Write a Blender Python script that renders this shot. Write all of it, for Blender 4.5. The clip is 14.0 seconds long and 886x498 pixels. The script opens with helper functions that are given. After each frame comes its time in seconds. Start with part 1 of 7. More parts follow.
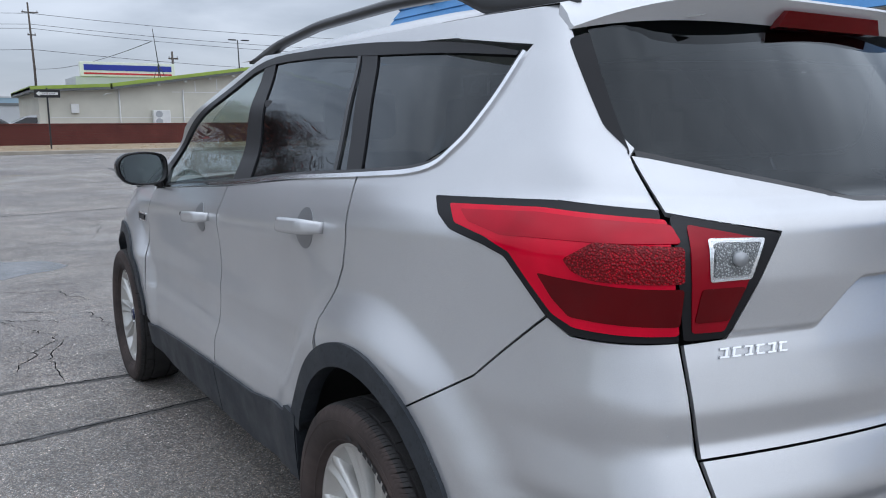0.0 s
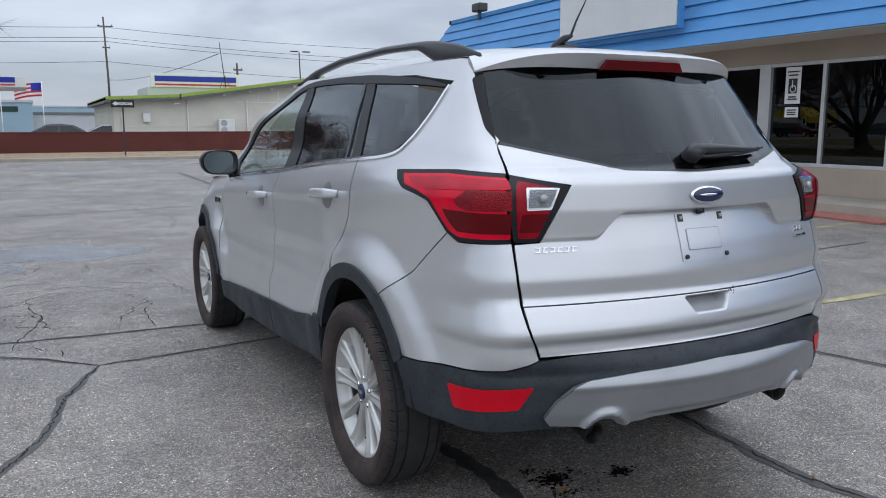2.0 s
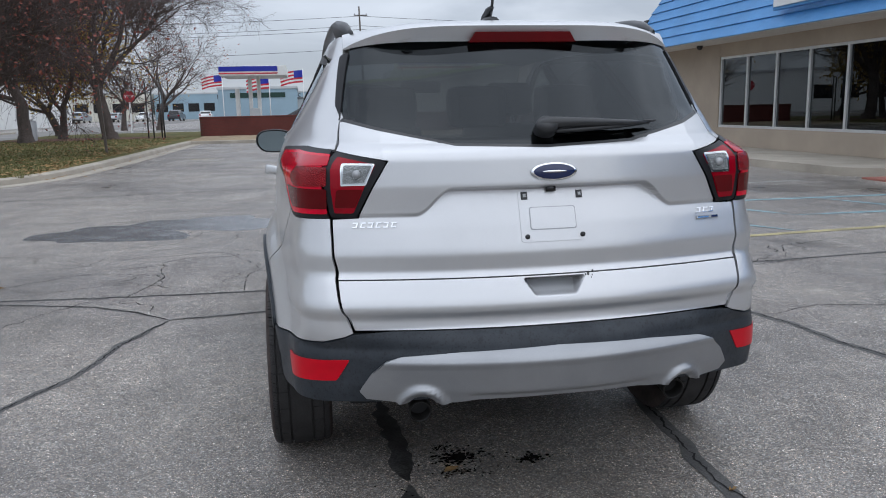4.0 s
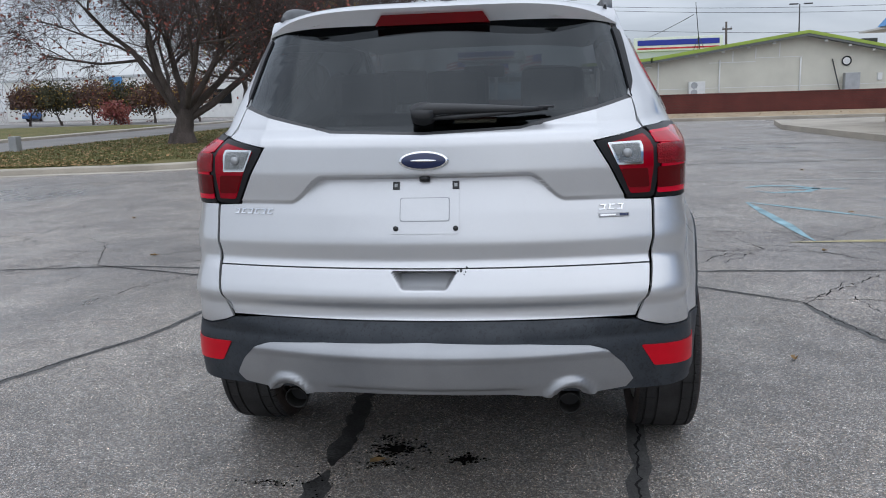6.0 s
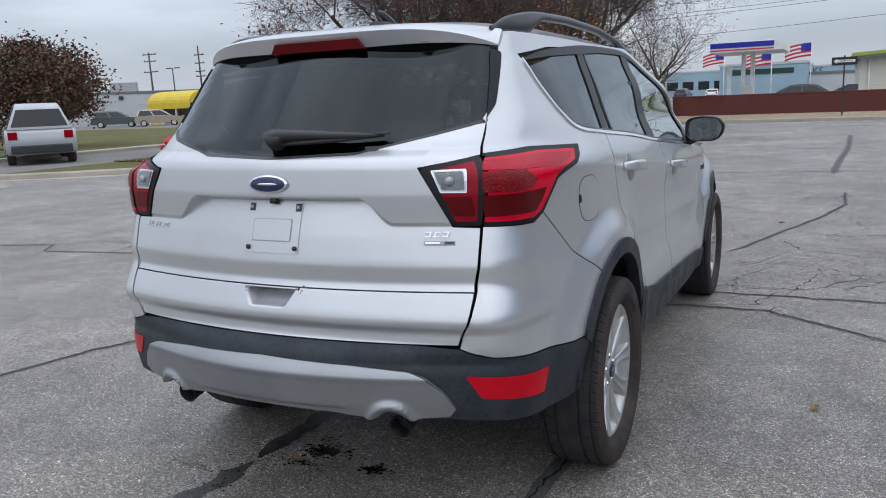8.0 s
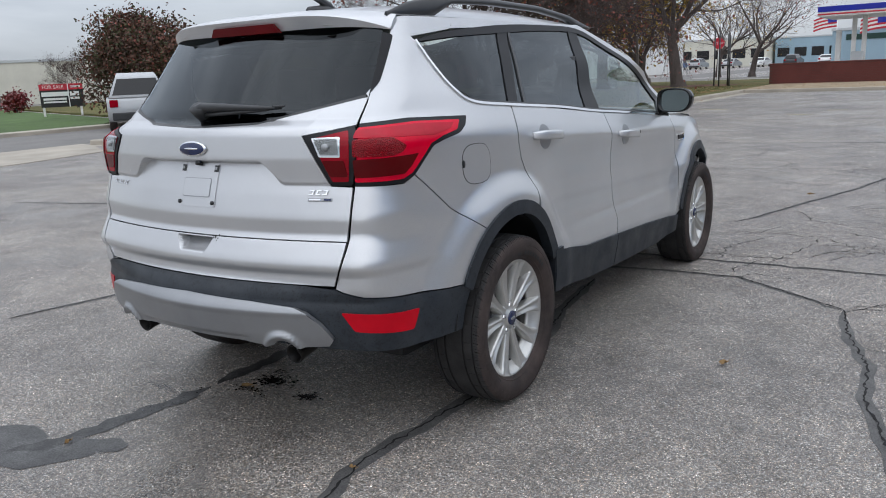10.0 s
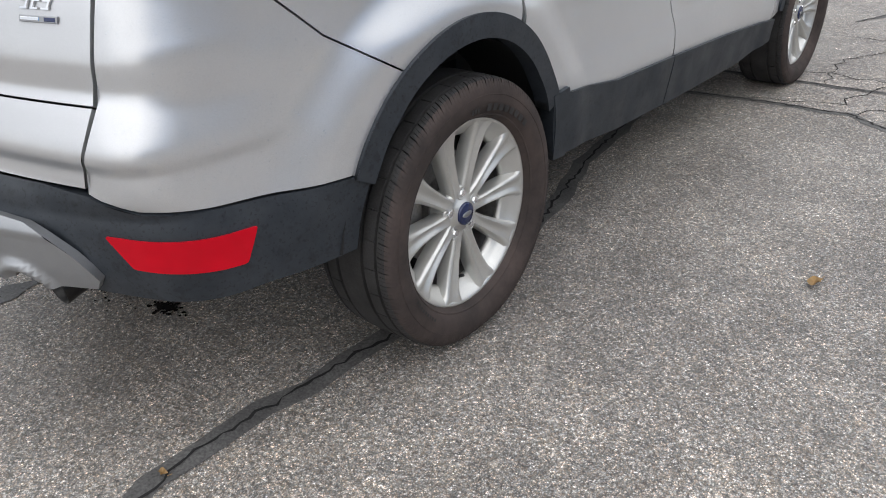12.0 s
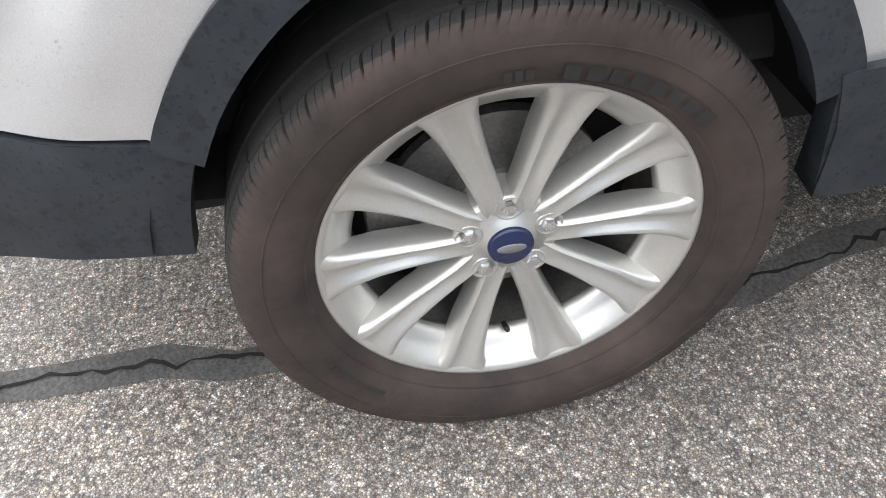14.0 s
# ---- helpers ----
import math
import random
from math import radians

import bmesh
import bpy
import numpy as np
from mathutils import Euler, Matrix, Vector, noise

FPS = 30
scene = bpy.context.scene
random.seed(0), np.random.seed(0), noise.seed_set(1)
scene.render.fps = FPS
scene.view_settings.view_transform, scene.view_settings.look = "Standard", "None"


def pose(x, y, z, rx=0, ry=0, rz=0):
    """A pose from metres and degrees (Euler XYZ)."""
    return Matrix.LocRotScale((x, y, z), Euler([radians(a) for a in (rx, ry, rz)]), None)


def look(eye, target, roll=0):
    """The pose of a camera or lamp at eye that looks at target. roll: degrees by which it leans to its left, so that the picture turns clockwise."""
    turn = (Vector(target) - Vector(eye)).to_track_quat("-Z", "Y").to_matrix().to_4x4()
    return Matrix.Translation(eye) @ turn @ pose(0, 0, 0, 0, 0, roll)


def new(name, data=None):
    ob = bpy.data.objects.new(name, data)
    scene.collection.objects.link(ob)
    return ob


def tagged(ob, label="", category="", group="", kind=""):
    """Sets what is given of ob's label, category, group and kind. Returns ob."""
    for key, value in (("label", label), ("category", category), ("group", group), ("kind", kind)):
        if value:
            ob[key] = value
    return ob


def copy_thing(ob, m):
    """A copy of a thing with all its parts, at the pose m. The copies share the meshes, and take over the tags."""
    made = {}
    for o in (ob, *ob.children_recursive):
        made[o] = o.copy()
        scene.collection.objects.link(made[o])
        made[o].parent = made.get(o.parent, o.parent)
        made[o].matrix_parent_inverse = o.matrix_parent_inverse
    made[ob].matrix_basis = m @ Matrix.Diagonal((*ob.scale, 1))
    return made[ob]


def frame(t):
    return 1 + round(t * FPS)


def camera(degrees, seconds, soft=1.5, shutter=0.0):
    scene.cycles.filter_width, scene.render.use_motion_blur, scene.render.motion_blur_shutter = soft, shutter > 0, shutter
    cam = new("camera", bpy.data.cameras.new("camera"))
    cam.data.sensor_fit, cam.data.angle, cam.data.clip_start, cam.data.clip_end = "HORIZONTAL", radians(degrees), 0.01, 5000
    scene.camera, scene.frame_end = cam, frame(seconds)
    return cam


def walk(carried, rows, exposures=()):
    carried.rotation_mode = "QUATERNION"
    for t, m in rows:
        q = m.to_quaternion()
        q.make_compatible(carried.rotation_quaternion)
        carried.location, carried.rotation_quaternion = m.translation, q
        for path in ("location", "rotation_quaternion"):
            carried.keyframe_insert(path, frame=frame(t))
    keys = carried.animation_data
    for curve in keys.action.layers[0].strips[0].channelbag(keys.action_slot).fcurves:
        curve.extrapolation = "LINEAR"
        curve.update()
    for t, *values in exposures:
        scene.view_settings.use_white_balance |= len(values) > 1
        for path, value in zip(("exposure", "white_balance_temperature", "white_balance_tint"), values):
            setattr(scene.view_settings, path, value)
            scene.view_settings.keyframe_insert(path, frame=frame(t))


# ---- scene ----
cam = camera(58.82, 14.0, 1.0)
PATH = [
    (0, (-1.602, -1.553, 1.345), (-0.564, 0.124, 1.012), -0.11),
    (0.5, (-1.715, -1.839, 1.336), (-0.694, -0.148, 1.026), 0.01),
    (1, (-1.765, -2.142, 1.341), (-0.770, -0.433, 1.046), 0.15),
    (1.5, (-1.800, -2.434, 1.330), (-0.838, -0.704, 1.042), 0.35),
    (2, (-1.894, -2.662, 1.335), (-0.978, -0.911, 1.025), -0.02),
    (2.5, (-1.796, -2.852, 1.332), (-0.944, -1.072, 1.009), -0.17),
    (2.7, (-1.688, -2.951, 1.311), (-0.870, -1.154, 0.990), 0.04),
    (4.8, (-0.274, -3.114, 1.333), (-0.203, -1.151, 0.959), -1.81),
    (5, (-0.208, -3.101, 1.342), (-0.169, -1.137, 0.964), -1.60),
    (5.5, (0.109, -3.140, 1.334), (0.008, -1.181, 0.942), -1.51),
    (6, (0.381, -3.049, 1.295), (0.102, -1.105, 0.915), -1.78),
    (6.5, (0.660, -2.976, 1.318), (0.214, -1.065, 0.930), -2.08),
    (7, (1.027, -2.955, 1.338), (0.417, -1.089, 0.954), -2.39),
    (7.5, (1.296, -2.787, 1.320), (0.537, -0.974, 0.950), -2.29),
    (7.7, (1.397, -2.728, 1.339), (0.584, -0.939, 0.970), -2.32),
    (9.8, (2.334, -2.742, 1.357), (1.246, -1.117, 0.936), -2.47),
    (10, (2.362, -2.717, 1.350), (1.271, -1.099, 0.911), -2.57),
    (10.5, (2.292, -2.529, 1.293), (1.213, -0.927, 0.773), -2.76),
    (11, (2.140, -2.180, 1.280), (1.066, -0.620, 0.638), -2.76),
    (11.5, (2.093, -1.767, 1.257), (1.001, -0.289, 0.466), -3.01),
    (12, (1.954, -1.382, 1.209), (0.815, -0.041, 0.258), -2.87),
    (12.5, (1.874, -0.987, 1.163), (0.634, 0.132, 0.064), -3.79),
    (13, (1.796, -0.636, 1.131), (0.464, 0.200, -0.105), -4.37),
    (13.5, (1.609, -0.445, 1.064), (0.242, 0.180, -0.256), -2.90),
    (14, (1.528, -0.149, 1.047), (0.128, 0.005, -0.373), -4.73),
]
EXPOSURES = [(0.0, 0.05, 5900, 10), (5.0, 0.05, 6050, 10), (7.5, 0.05, 6000, 10), (10.0, 0.1, 6200, 10), (11.0, 0.28, 6350, 10), (12.0, 0.58, 6600, 10), (13.0, 0.96, 6620, 10), (14.0, 1.2, 6700, 10)]
walk(cam, [(t, look(eye, target, roll)) for t, eye, target, roll in PATH], EXPOSURES)

# ---- world and sun: an overcast noon sky, brighter overhead than at the horizon ----
world = bpy.data.worlds.new("overcast_sky")
scene.world = world
world.use_nodes = True
wn, wl = world.node_tree.nodes, world.node_tree.links
wn.clear()


def wnode(kind, **values):
    n = wn.new(kind)
    for key, value in values.items():
        n.inputs[key].default_value = value
    return n


w_out = wn.new("ShaderNodeOutputWorld")
w_bg = wnode("ShaderNodeBackground", Strength=1.0)
w_sky = wn.new("ShaderNodeTexSky")
w_sky.sky_type, w_sky.sun_disc = "NISHITA", False
w_sky.sun_elevation, w_sky.sun_rotation = radians(38), radians(150)
w_co = wn.new("ShaderNodeTexCoord")
w_sep = wn.new("ShaderNodeSeparateXYZ")
wl.new(w_co.outputs["Generated"], w_sep.inputs[0])
w_map = wn.new("ShaderNodeMapping")
w_map.inputs["Scale"].default_value = (1.6, 1.6, 6.5)
wl.new(w_co.outputs["Generated"], w_map.inputs[0])
w_noise = wnode("ShaderNodeTexNoise", Scale=1.7, Detail=6.0, Roughness=0.52, Distortion=0.35)
wl.new(w_map.outputs[0], w_noise.inputs["Vector"])
w_ramp = wn.new("ShaderNodeValToRGB")
w_ramp.color_ramp.elements[0].position, w_ramp.color_ramp.elements[0].color = 0.36, (0.375, 0.395, 0.43, 1)
w_ramp.color_ramp.elements[1].position, w_ramp.color_ramp.elements[1].color = 0.66, (0.60, 0.615, 0.645, 1)
wl.new(w_noise.outputs["Fac"], w_ramp.inputs[0])
w_up = wn.new("ShaderNodeMapRange")
w_up.inputs["From Min"].default_value, w_up.inputs["From Max"].default_value = 0.0, 1.0
w_up.inputs["To Min"].default_value, w_up.inputs["To Max"].default_value = 1.0, 2.5
wl.new(w_sep.outputs["Z"], w_up.inputs["Value"])
w_mul = wn.new("ShaderNodeVectorMath")
w_mul.operation = "SCALE"
wl.new(w_ramp.outputs[0], w_mul.inputs[0])
wl.new(w_up.outputs[0], w_mul.inputs["Scale"])
w_mix = wn.new("ShaderNodeMix")
w_mix.data_type, w_mix.blend_type = "RGBA", "ADD"
w_mix.inputs["Factor"].default_value = 0.012
wl.new(w_mul.outputs[0], w_mix.inputs["A"])
wl.new(w_sky.outputs[0], w_mix.inputs["B"])
wl.new(w_mix.outputs["Result"], w_bg.inputs["Color"])
wl.new(w_bg.outputs[0], w_out.inputs[0])

sun = new("sun", bpy.data.lights.new("sun", "SUN"))
sun.data.energy, sun.data.angle, sun.data.color = 0.7, radians(110), (1.0, 0.97, 0.93)
sun.matrix_world = look((0, 0, 30), (-8, 14, 0))

# ---- materials ----
class Mat:
    """A principled material with helpers for grain, stains and relief."""

    def __init__(self, name, color=(0.5, 0.5, 0.5), rough=0.5, metal=0.0, coat=0.0, spec=0.5):
        self.m = bpy.data.materials.new(name)
        self.m.use_nodes = True
        self.n, self.l = self.m.node_tree.nodes, self.m.node_tree.links
        self.b = self.n["Principled BSDF"]
        self.b.inputs["Base Color"].default_value = (*color, 1)
        self.b.inputs["Roughness"].default_value = rough
        self.b.inputs["Metallic"].default_value = metal
        self.b.inputs["Coat Weight"].default_value = coat
        self.b.inputs["Coat Roughness"].default_value = 0.04
        self.b.inputs["Specular IOR Level"].default_value = spec
        self.co = self.n.new("ShaderNodeTexCoord")
        self.color = color

    def noise(self, scale, detail=4.0, rough=0.55, stretch=None, kind="ShaderNodeTexNoise"):
        t = self.n.new(kind)
        t.inputs["Scale"].default_value = scale
        if kind == "ShaderNodeTexNoise":
            t.inputs["Detail"].default_value, t.inputs["Roughness"].default_value = detail, rough
        src = self.co.outputs["Object"]
        if stretch:
            mp = self.n.new("ShaderNodeMapping")
            mp.inputs["Scale"].default_value = stretch
            self.l.new(src, mp.inputs[0])
            src = mp.outputs[0]
        self.l.new(src, t.inputs["Vector"])
        return t.outputs["Fac" if kind == "ShaderNodeTexNoise" else "Distance"]

    def ramp(self, fac, stops):
        r = self.n.new("ShaderNodeValToRGB")
        e = r.color_ramp.elements
        while len(e) < len(stops):
            e.new(0.5)
        for k, (pos, c) in enumerate(stops):
            e[k].position = pos
            e[k].color = (*c, 1) if hasattr(c, "__len__") else (c, c, c, 1)
        self.l.new(fac, r.inputs[0])
        return r.outputs[0]

    def mix(self, a, b, fac=1.0, mode="MULTIPLY"):
        x = self.n.new("ShaderNodeMix")
        x.data_type, x.blend_type = "RGBA", mode
        for sock, v in ((x.inputs["A"], a), (x.inputs["B"], b), (x.inputs["Factor"], fac)):
            if isinstance(v, bpy.types.NodeSocket):
                self.l.new(v, sock)
            elif hasattr(v, "__len__"):
                sock.default_value = (*v, 1)
            else:
                sock.default_value = v
        return x.outputs["Result"]

    def base(self, sock):
        self.l.new(sock, self.b.inputs["Base Color"])
        return self

    def rough(self, sock):
        self.l.new(sock, self.b.inputs["Roughness"])
        return self

    def bump(self, fac, strength=0.3, distance=0.01):
        u = self.n.new("ShaderNodeBump")
        u.inputs["Strength"].default_value, u.inputs["Distance"].default_value = strength, distance
        self.l.new(fac, u.inputs["Height"])
        self.l.new(u.outputs[0], self.b.inputs["Normal"])
        return self

    def stains(self, scale, low, high, grain=0.0, gscale=200.0, stretch=None):
        c = self.mix(self.color, self.ramp(self.noise(scale, 5, 0.6, stretch), [(0.3, low), (0.7, high)]))
        if grain:
            c = self.mix(c, self.ramp(self.noise(gscale, 2), [(0.3, 1 - grain), (0.7, 1 + grain)]))
        return self.base(c)


def grained(name, color, rough, low=0.8, high=1.15, scale=3.0, grain=0.1, gscale=150.0, bump=0.0, bdist=0.003, metal=0.0, coat=0.0, stretch=None, spec=0.5):
    k = Mat(name, color, rough, metal, coat, spec).stains(scale, low, high, grain, gscale, stretch)
    if bump:
        k.bump(k.noise(gscale, 3), bump, bdist)
    return k.m


def glass(name, tint, ior=1.5, rough=0.0, spec=1.0):
    """A thin tinted pane: see-through in its tint, glossy the more the flatter it is seen."""
    m = bpy.data.materials.new(name)
    m.use_nodes = True
    n, l = m.node_tree.nodes, m.node_tree.links
    n.clear()
    out, tr, gl, mx, lw = (n.new("ShaderNode" + k) for k in ("OutputMaterial", "BsdfTransparent", "BsdfGlossy", "MixShader", "LayerWeight"))
    tr.inputs["Color"].default_value = (*tint, 1)
    gl.inputs["Color"].default_value = (spec * 0.90, spec * 0.96, spec, 1)
    gl.inputs["Roughness"].default_value = rough
    lw.inputs["Blend"].default_value = 0.5
    power, scale = n.new("ShaderNodeMath"), n.new("ShaderNodeMath")
    power.operation, scale.operation = "POWER", "MULTIPLY_ADD"
    power.inputs[1].default_value = 4.0
    f0 = 1.1 * ((ior - 1) / (ior + 1)) ** 2
    scale.inputs[1].default_value, scale.inputs[2].default_value = 1 - f0, f0
    l.new(lw.outputs["Facing"], power.inputs[0])
    l.new(power.outputs[0], scale.inputs[0])
    l.new(scale.outputs[0], mx.inputs[0])
    l.new(tr.outputs[0], mx.inputs[1])
    l.new(gl.outputs[0], mx.inputs[2])
    l.new(mx.outputs[0], out.inputs[0])
    return m


def car_paint(name, color, metal=0.75, rough=0.34):
    k = Mat(name, color, rough, metal, 0.7)
    flake = k.ramp(k.noise(900, 1), [(0.35, 0.9), (0.65, 1.1)])
    film = k.ramp(k.noise(2.2, 5, 0.6), [(0.3, 0.94), (0.7, 1.03)])
    k.base(k.mix(k.mix(color, flake), film))
    k.rough(k.ramp(k.noise(5, 5, 0.65), [(0.3, rough - 0.02), (0.75, rough + 0.03)]))
    return k.m


SILVER = car_paint("silver_paint", (0.605, 0.611, 0.622), 0.60, 0.315)
TRIM_SILVER = grained("satin_silver_plastic", (0.34, 0.348, 0.36), 0.36, 0.9, 1.06, 4, 0.05, 500, metal=0.7)


def cladding_plastic():
    k = Mat("dark_grained_plastic", (0.021, 0.025, 0.032), 0.5, 0.0, 0.0, 0.36)
    dust = k.ramp(k.noise(9, 6, 0.7), [(0.36, (0.020, 0.025, 0.032)), (0.76, (0.041, 0.047, 0.055))])
    wet = k.mix(k.ramp(k.noise(150, 2, 0.5), [(0.34, 0.6), (0.40, 1.0)]), k.ramp(k.noise(40, 3, 0.6), [(0.34, 0.7), (0.44, 1.0)]))
    k.base(k.mix(dust, wet))
    k.rough(k.ramp(k.noise(6, 4), [(0.3, 0.38), (0.7, 0.62)]))
    k.bump(k.noise(700, 2), 0.15, 0.001)
    return k.m


CLAD = cladding_plastic()
BLACK_GLOSS = grained("gloss_black_trim", (0.012, 0.012, 0.013), 0.12, 0.9, 1.1, 4, 0.02, 300)
BLACK_SATIN = grained("satin_black_metal", (0.03, 0.031, 0.033), 0.36, 0.85, 1.2, 5, 0.05, 400)
# near-black for hidden surfaces: the shade there is put into the colour
DARK = grained("shade_black", (0.012, 0.012, 0.013), 0.8, 0.7, 1.3, 4, 0.1, 100)
CHROME = grained("chrome", (0.82, 0.83, 0.85), 0.10, 0.92, 1.0, 6, 0.02, 300, metal=1.0)
GLASS_DARK = glass("privacy_glass", (0.070, 0.075, 0.081), 1.52, spec=0.85)
PILLAR = grained("matt_black_pillar_film", (0.014, 0.014, 0.016), 0.4, 0.9, 1.1, 4, 0.03, 300, spec=0.22)
GLASS_CLEAR = glass("green_tinted_glass", (0.60, 0.68, 0.65), 1.55)
GLASS_WIND = glass("windscreen_glass", (0.74, 0.80, 0.78), 1.5)
GLASS_SHOP = glass("shop_window_glass", (0.16, 0.165, 0.165), 1.55)
MIRROR = grained("mirror_glass", (0.62, 0.67, 0.69), 0.02, 0.97, 1.0, 3, 0.01, 100, metal=1.0)
WATER = glass("rain_water", (0.93, 0.94, 0.95), 1.6)
CLEAR_LENS = glass("clear_lens", (0.86, 0.87, 0.87), 1.45)


def lens(name, color, rough=0.07, cells=0.0, bump=0.5, deep=0.42):
    k = Mat(name, color, rough, 0.0, 0.12, 0.16)
    c = k.mix(color, k.ramp(k.noise(7, 3), [(0.3, 0.8), (0.7, 1.1)]))
    if cells:
        d = k.noise(cells, kind="ShaderNodeTexVoronoi")
        c = k.mix(c, k.ramp(d, [(0.08, 1.3), (0.5, deep)]))
        k.bump(d, bump, 0.004)
    k.base(c)
    return k.m


RED_LENS = lens("red_lens", (0.27, 0.001, 0.010))
RED_GUIDE = lens("bright_red_light_guide", (0.66, 0.001, 0.026))
RED_DEEP = lens("deep_red_lens", (0.105, 0.001, 0.003))
RED_CELLS = lens("faceted_red_reflector", (0.46, 0.002, 0.013), 0.12, 240.0, 0.6, 0.35)
RED_SOFT = lens("mid_red_lens", (0.44, 0.001, 0.018))
RED_REFLECTOR = lens("red_bumper_reflector", (0.60, 0.001, 0.014), 0.3)
CLEAR_CELLS = lens("faceted_clear_reflector", (0.62, 0.63, 0.63), 0.1, 260.0, 0.5, 0.35)


def tyre_rubber():
    k = Mat("dusty_tyre_rubber", (0.05, 0.045, 0.04), 0.72, 0, 0, 0.2)
    c = k.ramp(k.noise(7, 6, 0.65), [(0.30, (0.028, 0.024, 0.023)), (0.72, (0.084, 0.064, 0.058))])
    k.base(c)
    k.bump(k.noise(350, 3), 0.25, 0.001)
    return k.m


TYRE = tyre_rubber()
TREAD = grained("tyre_tread_rubber", (0.021, 0.020, 0.020), 0.8, 0.7, 1.6, 12, 0.25, 300, 0.3, 0.001)
ALLOY = grained("satin_alloy", (0.62, 0.615, 0.59), 0.36, 0.86, 1.04, 6, 0.06, 600, metal=0.68)
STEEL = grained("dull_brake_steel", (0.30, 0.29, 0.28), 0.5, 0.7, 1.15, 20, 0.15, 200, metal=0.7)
SOOT = grained("sooty_steel", (0.024, 0.023, 0.022), 0.42, 0.6, 1.3, 12, 0.15, 200, metal=0.6)
BLUE_CAP = grained("dark_blue_enamel", (0.008, 0.017, 0.070), 0.22, 0.9, 1.1, 20, 0.02, 300, coat=0.3)
SEAT = grained("pale_grey_leather", (0.34, 0.335, 0.32), 0.5, 0.9, 1.08, 8, 0.06, 300, 0.2, 0.001)
CABIN = grained("dark_cabin_plastic", (0.035, 0.035, 0.037), 0.6, 0.8, 1.2, 5, 0.1, 300)


def asphalt():
    """Worn car-park asphalt: pale and dark chippings, grey patches, damp stains."""
    k = Mat("worn_asphalt", (0.1, 0.1, 0.1), 0.72, 0, 0, 0.45)
    stone = k.noise(270, kind="ShaderNodeTexVoronoi")
    cell = k.n.new("ShaderNodeTexVoronoi")
    cell.inputs["Scale"].default_value = 270
    k.l.new(k.co.outputs["Object"], cell.inputs["Vector"])
    pick = k.n.new("ShaderNodeSeparateColor")
    k.l.new(cell.outputs["Color"], pick.inputs[0])
    chips = k.ramp(pick.outputs[0], [(0.0, 0.155), (0.55, 0.24), (0.84, 0.325), (0.95, 0.48), (1.0, 0.66)])
    warm = k.ramp(pick.outputs[1], [(0.0, (1.20, 1.0, 0.84)), (0.5, (1.02, 1.0, 0.98)), (1.0, (0.95, 1.0, 1.05))])
    binder = k.ramp(stone, [(0.25, 1.0), (0.60, 0.42)])
    c = k.mix(k.mix(chips, warm), binder)
    fine = k.ramp(k.noise(520, 2), [(0.35, 0.55), (0.68, 1.65)])
    c = k.mix(c, fine, 0.9)
    coarse = k.n.new("ShaderNodeTexVoronoi")
    coarse.inputs["Scale"].default_value = 120
    k.l.new(k.co.outputs["Object"], coarse.inputs["Vector"])
    split = k.n.new("ShaderNodeSeparateColor")
    k.l.new(coarse.outputs["Color"], split.inputs[0])
    stones = k.ramp(split.outputs[0], [(0.0, 0.80), (0.5, 1.10), (0.86, 1.26), (0.95, 1.6), (1.0, 2.05)])
    c = k.mix(c, k.mix(stones, k.ramp(coarse.outputs["Distance"], [(0.3, 1.0), (0.62, 0.7)])))
    blotch = k.ramp(k.noise(17, 5, 0.7), [(0.30, (0.74, 0.75, 0.77)), (0.55, (1.0, 1.0, 1.0)), (0.72, (1.26, 1.22, 1.14))])
    c = k.mix(c, blotch)
    c = k.mix(c, k.ramp(k.noise(85, 3, 0.6), [(0.32, 0.60), (0.5, 1.0), (0.70, 1.5)]))
    big = k.ramp(k.noise(0.42, 6, 0.62), [(0.28, (0.66, 0.66, 0.67)), (0.5, (1.0, 0.99, 0.97)), (0.74, (1.32, 1.29, 1.23))])
    mid = k.ramp(k.noise(2.6, 6, 0.68), [(0.30, 0.72), (0.72, 1.24)])
    c = k.mix(k.mix(c, big), mid)
    c = k.mix(c, (1.56, 1.50, 1.43))
    damp = k.noise(0.30, 5, 0.6, (1, 0.7, 1))
    c = k.mix(c, k.ramp(damp, [(0.57, 1.0), (0.66, 0.62)]))
    k.base(c)
    k.rough(k.mix(k.ramp(damp, [(0.54, 0.56), (0.66, 0.26)]), k.ramp(k.noise(1.1, 5), [(0.3, 0.80), (0.7, 1.15)])))
    h = k.mix(k.ramp(stone, [(0.0, 1.0), (0.7, 0.0)]), k.ramp(k.noise(60, 4), [(0.2, 0.0), (0.8, 1.0)]), 0.4, "MIX")
    k.bump(h, 0.38, 0.004)
    return k.m


ASPHALT = asphalt()
SEALER = grained("black_crack_sealer", (0.090, 0.087, 0.084), 0.66, 0.7, 1.35, 7, 0.4, 160, 0.4, 0.003)
CRACK = grained("open_crack", (0.010, 0.009, 0.009), 0.9, 0.6, 1.4, 10, 0.2, 100)
OIL = grained("oil_drips", (0.011, 0.010, 0.010), 0.22, 0.6, 1.6, 8, 0.2, 150)
OIL_RUN = grained("oily_asphalt", (0.040, 0.039, 0.038), 0.5, 0.45, 1.8, 12, 0.6, 120, 0.4, 0.003)
DAMP = grained("damp_asphalt_patch", (0.075, 0.074, 0.073), 0.55, 0.6, 1.5, 6, 0.5, 150, 0.4, 0.003)
CONCRETE = grained("weathered_concrete", (0.40, 0.36, 0.30), 0.85, 0.75, 1.15, 0.9, 0.12, 120, 0.4, 0.004)
